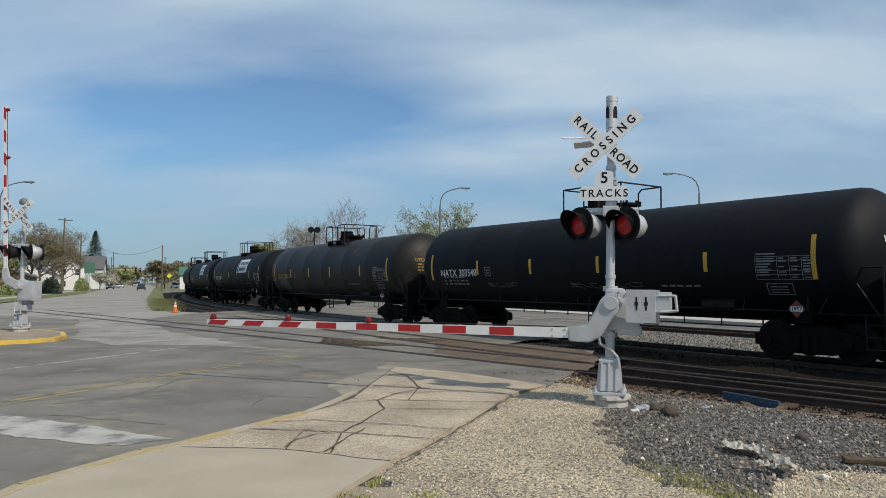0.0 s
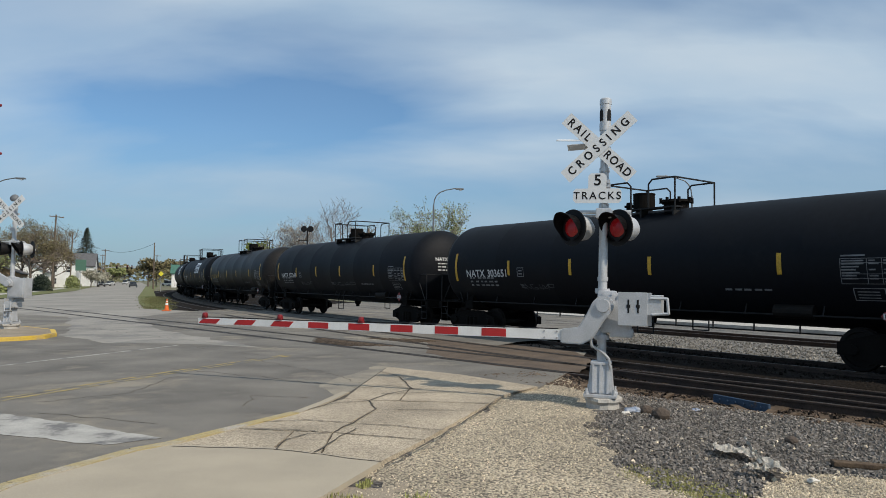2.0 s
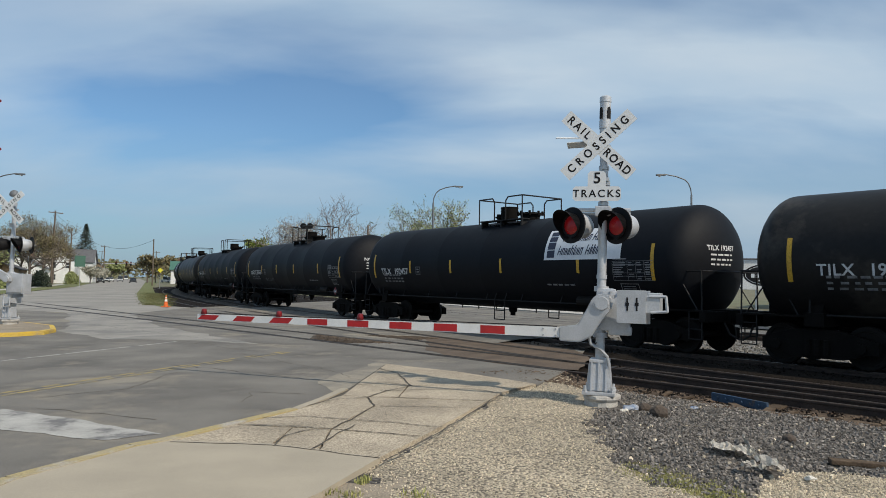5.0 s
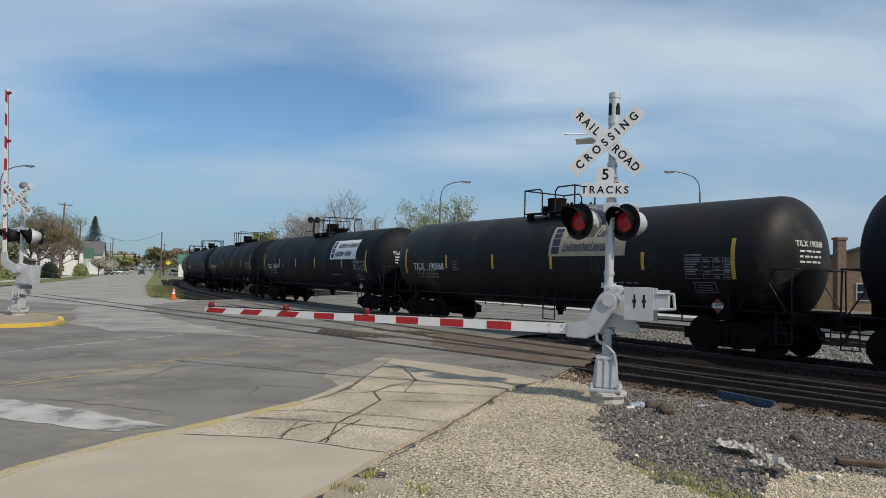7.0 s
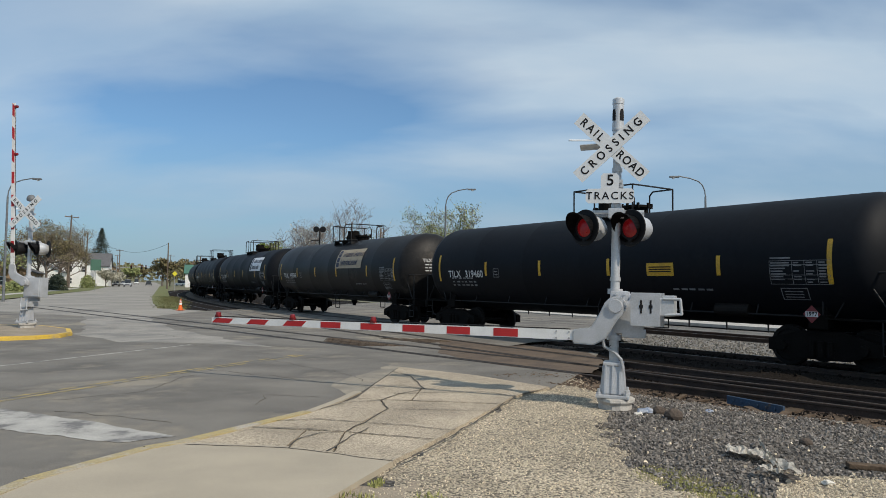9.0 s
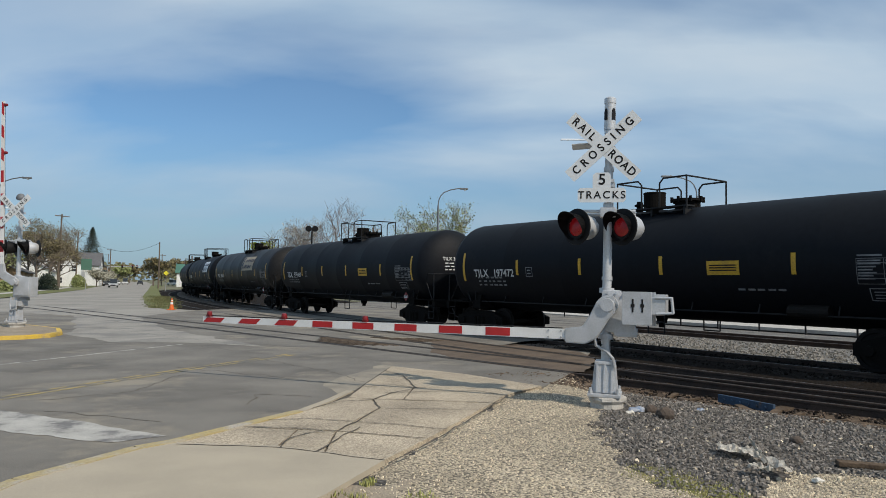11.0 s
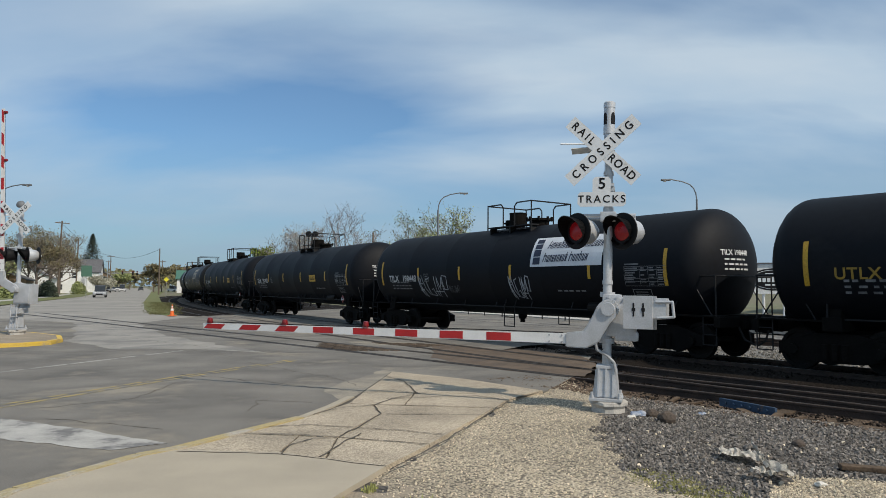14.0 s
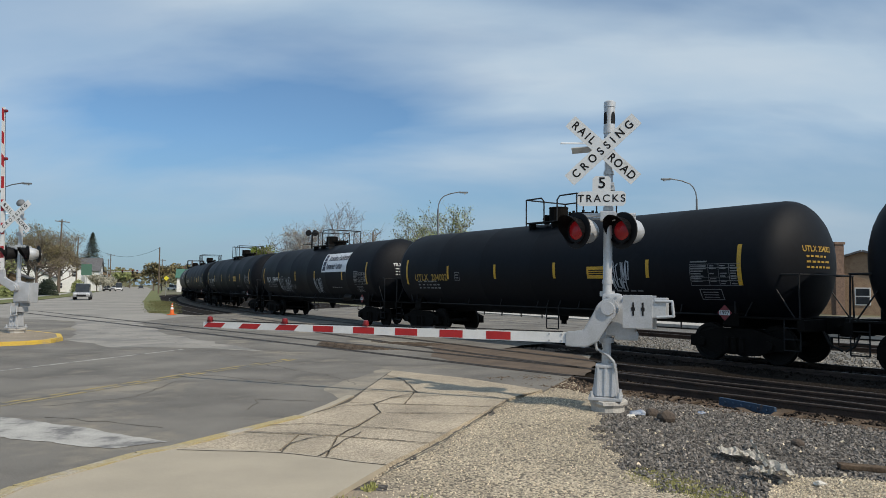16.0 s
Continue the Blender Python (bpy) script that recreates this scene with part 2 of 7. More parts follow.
M_REFLECT = mat("yellow_reflective_strip", (0.62, 0.36, 0.02), (0.50, 0.29, 0.03), 0.5, scale=3, fine=40, bump=0.05, stain=(0.12, 0.08, 0.02), stain_at=0.66, stain_scale=3)
M_LETTER = mat("white_stencil_paint", (0.62, 0.63, 0.63), (0.50, 0.50, 0.50), 0.6, scale=5, bump=0)
M_LETTER_YELLOW = mat("yellow_stencil_paint", (0.40, 0.25, 0.03), (0.28, 0.18, 0.03), 0.6, scale=5, bump=0)
M_LETTER_DIM = mat("dusty_stencil_paint", (0.22, 0.225, 0.23), (0.13, 0.13, 0.135), 0.7, scale=5, bump=0)
M_BANNER = mat("white_banner_vinyl", (0.74, 0.75, 0.76), (0.66, 0.67, 0.69), 0.5, scale=2, fine=20, bump=0.05, grain=0.05)
M_BANNER_TAN = mat("dusty_tan_banner_vinyl", (0.42, 0.34, 0.235), (0.36, 0.285, 0.19), 0.6, scale=2, fine=20, bump=0.05, grain=0.1)
M_NAVY = mat("navy_print", (0.022, 0.028, 0.055), (0.03, 0.036, 0.065), 0.6, bump=0)
M_PLACARD_RED = mat("red_placard_print", (0.20, 0.022, 0.026), (0.16, 0.02, 0.022), 0.5, bump=0)
M_GALV = mat("silver_painted_steel", (0.56, 0.57, 0.58), (0.46, 0.47, 0.48), 0.45, 0.35, scale=3, fine=40, bump=0.08, grain=0.08, stain=(0.36, 0.34, 0.31), stain_at=0.66, stain_scale=3)
M_CAST = mat("cast_aluminium_paint", (0.50, 0.51, 0.53), (0.42, 0.43, 0.44), 0.5, 0.3, scale=4, fine=50, bump=0.15, grain=0.1)
M_SIGN = mat("white_sign_sheeting", (0.66, 0.68, 0.69), (0.60, 0.62, 0.63), 0.5, scale=3, fine=60, bump=0.03, grain=0.05, stain=(0.5, 0.5, 0.48), stain_at=0.62, stain_scale=4)
M_BLACK = mat("black_sign_paint", (0.008, 0.008, 0.009), (0.012, 0.012, 0.013), 0.6, 0.0, 0.2, scale=5, bump=0.05)
M_LENS = mat("glowing_red_lens", (0.20, 0.005, 0.007), (0.10, 0.003, 0.004), 0.3, scale=9, bump=0.1, emit=0.24)
M_LENS_DARK = mat("unlit_red_lens", (0.16, 0.008, 0.008), (0.12, 0.006, 0.006), 0.25, scale=20, bump=0.1)
M_ARM_WHITE = mat("white_gate_arm_sheeting", (0.72, 0.72, 0.71), (0.64, 0.64, 0.63), 0.5, scale=3, bump=0.05, grain=0.05)
M_ARM_RED = mat("red_reflective_sheeting", (0.42, 0.018, 0.02), (0.34, 0.015, 0.016), 0.4, scale=4, bump=0.05, grain=0.08)
M_CONCRETE = mat("weathered_concrete", (0.46, 0.44, 0.40), (0.36, 0.34, 0.31), 0.9, scale=4, fine=60, bump=0.4, grain=0.2)
M_BARK = mat("grey_brown_bark", (0.16, 0.13, 0.105), (0.10, 0.08, 0.065), 0.95, scale=5, fine=30, bump=0.5)
M_TWIG = mat("pale_budding_twigs", (0.21, 0.18, 0.16), (0.15, 0.125, 0.11), 0.95, scale=3, bump=0)
M_WOODPOLE = mat("weathered_utility_pole_wood", (0.15, 0.115, 0.085), (0.10, 0.08, 0.06), 0.9, scale=4, fine=30, bump=0.4)
M_LEAF = mat("fresh_spring_leaves", (0.235, 0.26, 0.095), (0.165, 0.19, 0.07), 0.7, scale=1.2, bump=0, island=0.4)
M_LEAF_YELLOW = mat("yellow_green_bush_leaves", (0.30, 0.34, 0.05), (0.22, 0.27, 0.04), 0.7, scale=1.2, bump=0, island=0.35)
M_LEAF_TAN = mat("tan_budding_leaves", (0.185, 0.150, 0.068), (0.125, 0.110, 0.050), 0.8, scale=1.2, bump=0, island=0.4)
M_LEAF_PINK = mat("pale_blossom", (0.42, 0.40, 0.33), (0.33, 0.32, 0.24), 0.8, scale=1.2, bump=0, island=0.3)
M_NEEDLE = mat("dark_spruce_needles", (0.030, 0.045, 0.028), (0.045, 0.06, 0.038), 0.8, scale=1.2, bump=0, island=0.4)
M_SIDING = mat("white_house_siding", (0.70, 0.70, 0.68), (0.62, 0.62, 0.60), 0.7, scale=1, bump=0.1)
M_ROOF = mat("grey_shingle_roof", (0.12, 0.12, 0.125), (0.085, 0.085, 0.09), 0.9, scale=2, bump=0.4)
M_ROOF_GREEN = mat("green_metal_roof", (0.06, 0.16, 0.11), (0.05, 0.13, 0.095), 0.5, scale=2, bump=0.1)
M_BRICK = mat("tan_brick_wall", (0.33, 0.23, 0.145), (0.26, 0.17, 0.11), 0.9, scale=3, fine=15, bump=0.4)
M_BRICK_DARK = mat("brown_brick_wall", (0.17, 0.11, 0.08), (0.12, 0.08, 0.06), 0.9, scale=3, fine=15, bump=0.4)
M_GLASS = mat("dark_window_glass", (0.02, 0.024, 0.03), (0.03, 0.035, 0.04), 0.12, scale=2, bump=0)
M_TYRE = mat("black_tyre_rubber", (0.016, 0.016, 0.016), (0.022, 0.022, 0.022), 0.85, bump=0.1)
M_CONE = mat("orange_cone_plastic", (0.72, 0.14, 0.02), (0.62, 0.12, 0.02), 0.6, scale=6, bump=0.05)
M_PLASTIC = mat("dirty_white_plastic_sheet", (0.70, 0.66, 0.59), (0.58, 0.545, 0.48), 0.6, scale=8, bump=0.2)
M_LAMPPOST = mat("weathered_lamp_post", (0.17, 0.18, 0.19), (0.12, 0.13, 0.14), 0.6, 0.2, scale=4, bump=0.1)
M_WRAP = mat("pale_blue_plastic_wrap", (0.16, 0.22, 0.33), (0.34, 0.36, 0.40), 0.45, scale=12, bump=0.2)
M_GREYPIPE = mat("grey_conduit", (0.40, 0.41, 0.42), (0.33, 0.34, 0.35), 0.5, 0.2, scale=5, bump=0.1)
M_SIGN_GREEN = mat("green_highway_sign", (0.07, 0.155, 0.115), (0.06, 0.14, 0.10), 0.5, bump=0)
M_SIGN_YELLOW = mat("fluorescent_yellow_sign", (0.70, 0.62, 0.04), (0.65, 0.58, 0.04), 0.5, bump=0)
M_PATCH_GREY = mat("pale_worn_concrete", (0.30, 0.28, 0.245), (0.24, 0.225, 0.20), 0.9, scale=0.8, fine=60, bump=0.3, grain=0.2, stain=(0.19, 0.18, 0.165), stain_at=0.5, stain_scale=0.6)
M_STREET = mat("pale_worn_street", (0.30, 0.28, 0.245), (0.235, 0.22, 0.195), 0.9, scale=0.25, fine=40, bump=0.3, grain=0.15, stain=(0.20, 0.188, 0.168), stain_at=0.56, stain_scale=0.2)
M_APRON_WORN = mat("pale_worn_apron", (0.30, 0.265, 0.205), (0.20, 0.18, 0.148), 0.9, scale=1.6, fine=60, bump=0.4, grain=0.25, stain=(0.19, 0.175, 0.15), stain_at=0.56, stain_scale=1.3)
M_PLANK = mat("brown_crossing_dirt", (0.13, 0.094, 0.064), (0.085, 0.062, 0.045), 0.95, scale=1.5, fine=40, bump=0.5, grain=0.3)
M_STONE = mat("grey_ballast_stone", (0.215, 0.195, 0.172), (0.115, 0.102, 0.089), 0.9, scale=9, fine=60, bump=0.2, grain=0.2, island=0.55)
# M_STONE_BROWN: loose stones in the near-black brown of M_BROWN
M_STONE_BROWN = mat("near_black_brown_stone", (0.026, 0.020, 0.016), (0.014, 0.012, 0.010), 0.9, 0.0, 0.08, scale=9, fine=60, bump=0.2, grain=0.2, island=0.5)
M_STONE_LOT = mat("pale_lot_stone", (0.22, 0.205, 0.18), (0.15, 0.14, 0.124), 0.9, scale=9, fine=60, bump=0.2, grain=0.2, island=0.45)
M_PEBBLE_STONE = mat("tan_pebble", (0.64, 0.55, 0.41), (0.48, 0.41, 0.30), 0.85, scale=9, fine=60, bump=0.1, grain=0.15, island=0.4)
M_STONE_RUST = mat("rust_stained_stone", (0.15, 0.105, 0.072), (0.085, 0.062, 0.046), 0.9, scale=9, fine=60, bump=0.2, grain=0.2, island=0.5)
M_BED = pebbled("brown_dusty_ballast", (0.15, 0.115, 0.085), (0.09, 0.07, 0.052), 0.06, (0.05, 0.04, 0.03), relief=0.03)
M_ROCK = mat("brown_rock", (0.10, 0.075, 0.055), (0.065, 0.05, 0.04), 0.9, scale=8, fine=40, bump=0.5)
M_WOODS = mat("distant_budding_woods", (0.16, 0.15, 0.085), (0.12, 0.125, 0.07), 0.9, scale=0.05, bump=0, island=0.3)
M_LAMP_RED = mat("dull_red_lamp_plastic", (0.22, 0.012, 0.015), (0.16, 0.01, 0.012), 0.35, scale=9, bump=0.1)
PAINTS = {
    "silver": mat("silver_car_paint", (0.42, 0.43, 0.45), (0.38, 0.39, 0.41), 0.3, 0.5, bump=0),
    "dark": mat("dark_grey_car_paint", (0.06, 0.065, 0.075), (0.05, 0.055, 0.06), 0.3, 0.4, bump=0),
    "white": mat("white_car_paint", (0.72, 0.72, 0.72), (0.66, 0.66, 0.66), 0.3, 0.0, bump=0),
}


# ---------------------------------------------------------------- mesh helpers
def bx(bm, c, s, m=None, bevel=0.0):
    made = bmesh.ops.create_cube(bm, size=1, matrix=Matrix.Translation(c) @ Matrix.Diagonal((*s, 1)))["verts"]
    if bevel:
        edges = list({e for v in made for e in v.link_edges})
        done = bmesh.ops.bevel(bm, geom=edges, offset=bevel, segments=2, affect="EDGES", profile=0.7)
        made = list({v for f in done["faces"] for v in f.verts} | {v for v in made if v.is_valid})
    if m is not None:
        bmesh.ops.transform(bm, matrix=m, verts=made)
    return made


def cyl(bm, p0, p1, r0, r1=None, seg=14):
    p0, p1 = Vector(p0), Vector(p1)
    r1 = r0 if r1 is None else r1
    d = p1 - p0
    m = Matrix.Translation((p0 + p1) / 2) @ d.to_track_quat("Z", "Y").to_matrix().to_4x4()
    return bmesh.ops.create_cone(bm, cap_ends=True, segments=seg, radius1=r0, radius2=max(r1, 0.0004), depth=d.length, matrix=m)["verts"]


def tube(bm, pts, r, seg=6):
    for a, b in zip(pts, pts[1:]):
        cyl(bm, a, b, r, r, seg)
    for p in pts[1:-1]:
        bmesh.ops.create_icosphere(bm, subdivisions=1, radius=r * 1.02, matrix=Matrix.Translation(p))


def lathe(bm, profile, seg=24, m=None):
    """Turn (radius, z) pairs about z."""
    rings = []
    for r, z in profile:
        if r < 1e-5:
            rings.append([bm.verts.new((0, 0, z))])
        else:
            rings.append([bm.verts.new((r * math.cos(2 * math.pi * i / seg), r * math.sin(2 * math.pi * i / seg), z)) for i in range(seg)])
    for a, b in zip(rings, rings[1:]):
        for i in range(seg):
            j = (i + 1) % seg
            if len(a) == 1 and len(b) == 1:
                continue
            if len(a) == 1:
                bm.faces.new((a[0], b[j], b[i]))
            elif len(b) == 1:
                bm.faces.new((a[i], a[j], b[0]))
            else:
                bm.faces.new((a[i], a[j], b[j], b[i]))
    verts = [v for ring in rings for v in ring]
    if m is not None:
        bmesh.ops.transform(bm, matrix=m, verts=verts)
    return verts


def prism(bm, outline, z0, z1, m=None):
    """A polygon of (x, y) pairs between two heights."""
    low = [bm.verts.new((x, y, z0)) for x, y in outline]
    top = [bm.verts.new((x, y, z1)) for x, y in outline]
    bm.faces.new(top)
    bm.faces.new(low[::-1])
    for i in range(len(low)):
        j = (i + 1) % len(low)
        bm.faces.new((low[i], low[j], top[j], top[i]))
    if m is not None:
        bmesh.ops.transform(bm, matrix=m, verts=low + top)
    return low + top


def mesh_of(name, bm, material, smooth=False):
    bmesh.ops.recalc_face_normals(bm, faces=bm.faces)
    me = bpy.data.meshes.new(name)
    bm.to_mesh(me)
    bm.free()
    me.materials.append(material)
    if smooth:
        me.shade_smooth()
        me.set_sharp_from_angle(angle=radians(35))
    return me


def part(name, bm, material, parent, label="", smooth=False):
    ob = new(name, mesh_of(name, bm, material, smooth) if isinstance(bm, bmesh.types.BMesh) else bm)
    ob.parent = parent
    return tagged(ob, label)


def thing(name, label, category, m=None, group="", kind=""):
    ob = new(name)
    ob.empty_display_size = 0.2
    if m is not None:
        ob.matrix_basis = m
    return tagged(ob, label, category, group, kind)


def solid(name, bm, material, label, category, m=None, group="", kind="", smooth=False):
    ob = new(name, mesh_of(name, bm, material, smooth))
    if m is not None:
        ob.matrix_basis = m
    return tagged(ob, label, category, group, kind)


def letters(text, size, align="LEFT", spacing=1.0, bold=0.0):
    """The flat outline of some writing in the built-in font, as vertices and faces."""
    cu = bpy.data.curves.new("writing", "FONT")
    cu.body, cu.size, cu.align_x, cu.align_y, cu.space_character, cu.offset = text, size, align, "CENTER", spacing, bold
    ob = bpy.data.objects.new("writing", cu)
    me = ob.to_mesh()
    verts = [v.co.copy() for v in me.vertices]
    faces = [list(p.vertices) for p in me.polygons]
    ob.to_mesh_clear()
    bpy.data.objects.remove(ob)
    bpy.data.curves.remove(cu)
    return verts, faces


def lettered(bm, text, size, place, align="CENTER", spacing=1.0, bold=0.0):
    """Writing laid on a surface: place turns (x, y) of the writing into a point."""
    verts, faces = letters(text, size, align, spacing, bold)
    vs = [bm.verts.new(place(v.x, v.y)) for v in verts]
    for f in faces:
        try:
            bm.faces.new([vs[i] for i in f])
        except ValueError:
            pass


def ribbon(bm, place, x0, x1, y0, y1, nx=1, ny=1):
    grid = [[bm.verts.new(place(x0 + (x1 - x0) * i / nx, y0 + (y1 - y0) * j / ny)) for i in range(nx + 1)] for j in range(ny + 1)]
    for j in range(ny):
        for i in range(nx):
            bm.faces.new((grid[j][i], grid[j][i + 1], grid[j + 1][i + 1], grid[j + 1][i]))


# ---------------------------------------------------------------- plan: the tracks
TRACK_Z = 0.10                          # the train's track lies a little higher
TH0 = radians(55.17)
P0 = Vector((3.73, 23.74))


def curve_table():
    """The curved track as an easing arc: place and heading every half metre."""
    ahead, behind = [], []
    for out, step in ((ahead, 0.5), (behind, -0.5)):
        p, th, s = P0.copy(), TH0, 0.0
        while abs(s) < 230:
            out.append((s, p.copy(), th))
            th += step * (1 / 291.5 - 6.9e-6 * max(s, -30))
            p += step * Vector((-math.cos(th), math.sin(th)))
            s += step
    return behind[:0:-1] + ahead


CURVE = curve_table()
T1 = Vector((-0.6966, 0.7175))          # the straight track's way
T1_N = Vector((0.7175, 0.6966))
T1_P = Vector((0.0, 18.2)) + T1_N * 0.76


def curve_at(s, off=0.0):
    """A point of the curved track (off metres to its left) and its heading."""
    k = (s - CURVE[0][0]) / 0.5
    i = max(0, min(len(CURVE) - 2, int(k)))
    f = k - i
    p = CURVE[i][1].lerp(CURVE[i + 1][1], f)
    th = CURVE[i][2] * (1 - f) + CURVE[i + 1][2] * f
    h = Vector((-math.cos(th), math.sin(th)))
    return p + off * Vector((-h.y, h.x)), h


def straight_at(s, off=0.0):
    return T1_P + T1 * s - T1_N * off, T1


ROAD_EDGE_P, ROAD_EDGE_D = Vector((2.75, 15.1)), Vector((0.29, 0.957))


def right_of_road(x, y):
    d = Vector((x, y)) - ROAD_EDGE_P
    return d.x * ROAD_EDGE_D.y - d.y * ROAD_EDGE_D.x


def land(x, y):
    """Height of the ground: level, with the track bed lower beside the crossing."""
    d = (Vector((x, y)) - T1_P).dot(T1_N)
    a = min(1, max(0, (d + 2.5) / 1.1))
    b = min(1, max(0, (right_of_road(x, y) - 0.0) / 0.7))
    c = min(1, max(0, (46 - d) / 10))
    a, b = a * a * (3 - 2 * a), b * b * (3 - 2 * b)
    return -0.02 - 0.135 * a * b * c


def inside(x, y, poly):
    hit = False
    for (x0, y0), (x1, y1) in zip(poly, poly[1:] + poly[:1]):
        if (y0 > y) != (y1 > y) and x < (x1 - x0) * (y - y0) / (y1 - y0) + x0:
            hit = not hit
    return hit


Z_PEBBLE = [(-0.9, 5.0), (-0.55, 7.5), (1.1, 12.0), (2.7, 15.4), (3.0, 13.1), (2.4, 10.4), (2.1, 9.2), (2.0, 7.6), (2.15, 6.9), (2.7, 6.1), (3.2, 4.0), (0.0, 3.0)]
Z_BACK = [(-0.9, 5.0), (0.0, 3.0), (3.2, 4.0), (6.0, 4.0), (5.0, -14.0), (-4.2, -14.0), (-2.2, 0.0), (-1.7, 4.6)]
Z_PEBBLE2 = [(3.5, 7.5), (4.5, 7.1), (6.0, 6.2), (6, 4), (3.0, 4), (2.9, 6.4)]
Z_DIRT = [(-1.2, 4.0), (-0.9, 6.6), (-0.3, 7.0), (0.5, 6.6), (1.4, 6.0), (1.5, 4.0)]
Z_LOT = [(9.0, 35.0), (27.0, 14.0), (50.0, 10.0), (60.0, 30.0), (20.0, 62.0)]


def offset_of(x, y):
    """How far a point lies to the left of the curved track."""
    q = Vector((x, y))
    s, p, th = min(CURVE[::8], key=lambda e: (e[1] - q).length_squared)
    return (q - p).dot(Vector((-math.sin(th), -math.cos(th))))


def ground():
    xs = [-3000, -1200, -500, -200, -90] + [-66 + 1.5 * i for i in range(42)] + [-2.4 + 0.12 * i for i in range(121)] + [12.5 + 0.5 * i for i in range(56)] + [42, 50, 60, 90, 200, 500, 1200, 3000]
    ys = [-3000, -1000, -300, -100, -30, -8, 0, 2] + [3 + 0.12 * i for i in range(117)] + [17.3 + 0.4 * i for i in range(58)] + [42 + 2 * i for i in range(50)] + [160, 220, 500, 1200, 3000]
    verts, faces, index = [], [], []
    for y in ys:
        for x in xs:
            near = -3 < x < 14 and 2.5 < y < 18
            z = land(x, y) + (0.02 * noise.noise((x * 1.3, y * 1.3, 0)) - 0.006 if near else 0)
            verts.append((x, y, z))
    n = len(xs)
    for j in range(len(ys) - 1):
        for i in range(n - 1):
            faces.append((j * n + i, j * n + i + 1, (j + 1) * n + i + 1, (j + 1) * n + i))
            x, y = (xs[i] + xs[i + 1]) / 2, (ys[j] + ys[j + 1]) / 2
            jx, jy = x + 0.35 * noise.noise((x * 2, y * 2, 3)), y + 0.35 * noise.noise((x * 2, y * 2, 7))
            d = (Vector((x, y)) - T1_P).dot(T1_N)
            k = 4
            if abs(x) < 70 and -30 < y < 142:
                off = offset_of(x, y)
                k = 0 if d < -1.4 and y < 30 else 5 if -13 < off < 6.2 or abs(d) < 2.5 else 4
            if abs(x) < 70 and 5 < y < 80 and right_of_road(x, y) > 0.3 and (inside(x, y, Z_LOT) or -16 < offset_of(x, y) < -2.6):
                k = 3
            if inside(jx, jy, Z_PEBBLE) or inside(jx, jy, Z_BACK) or inside(jx, jy, Z_PEBBLE2):
                k = 1
            if inside(jx, jy, Z_DIRT) and not inside(jx, jy, [(p[0] + 0.6, p[1] + 0.5) for p in Z_DIRT]):
                k = 2
            index.append(k)
    me = bpy.data.meshes.new("ground")
    me.from_pydata(verts, [], faces)
    for m in (M_BALLAST, M_PEBBLE, M_DIRT, M_LOT, M_FARLAND, M_BROWN):
        me.materials.append(m)
    me.polygons.foreach_set("material_index", index)
    me.shade_smooth()
    tagged(new("ground", me), "grey ballast, tan pea gravel and bare dirt ground", "ground", kind="structure")


ground()


def flat(name, outline, z, material, label, category, thick=0.0):
    bm = bmesh.new()
    if thick:
        prism(bm, outline, z - thick, z)
    else:
        bm.faces.new([bm.verts.new((x, y, z)) for x, y in outline])
    bmesh.ops.triangulate(bm, faces=bm.faces[:])
    return solid(name, bm, material, label, category, kind="structure")


ROAD = [(-3.96, 6.4), (-3.25, 7.9), (-2.92, 8.2), (-2.55, 9.0), (-1.93, 10.2), (-1.4, 12.46), (-1.05, 15.9), (0.54, 14.7), (1.9, 13.1), (2.75, 15.1),
        (11.5, 44.0), (19.0, 68.0), (-5.0, 74.0), (-15.0, 44.2), (-19.2, 47.2), (-21.6, 52.6), (-40.0, 100.0), (-78.7, 198.3), (-230.3, 560.0),
        (-247.4, 556.0), (-209.0, 464.0), (-58.6, 116.6), (-36.0, 56.0), (-60.0, 30.0), (-60.0, -25.0), (-7.0, -25.0), (-4.6, 2.0)]
flat("road", ROAD, 0.0, M_ASPHALT, "worn grey asphalt road and railway crossing", "road", 0.10)
SLAB = [(-2.96, 8.16), (-1.78, 8.06), (-0.54, 7.5), (-0.95, 6.28), (-1.7, 4.6), (-2.2, 0.0), (-4.1, -14.0), (-6.2, -14.0), (-4.3, 0.0), (-3.73, 6.6), (-3.2, 7.85)]
flat("pavement", SLAB, 0.03, M_SLAB, "smooth new buff concrete pavement slab", "pavement", 0.15)


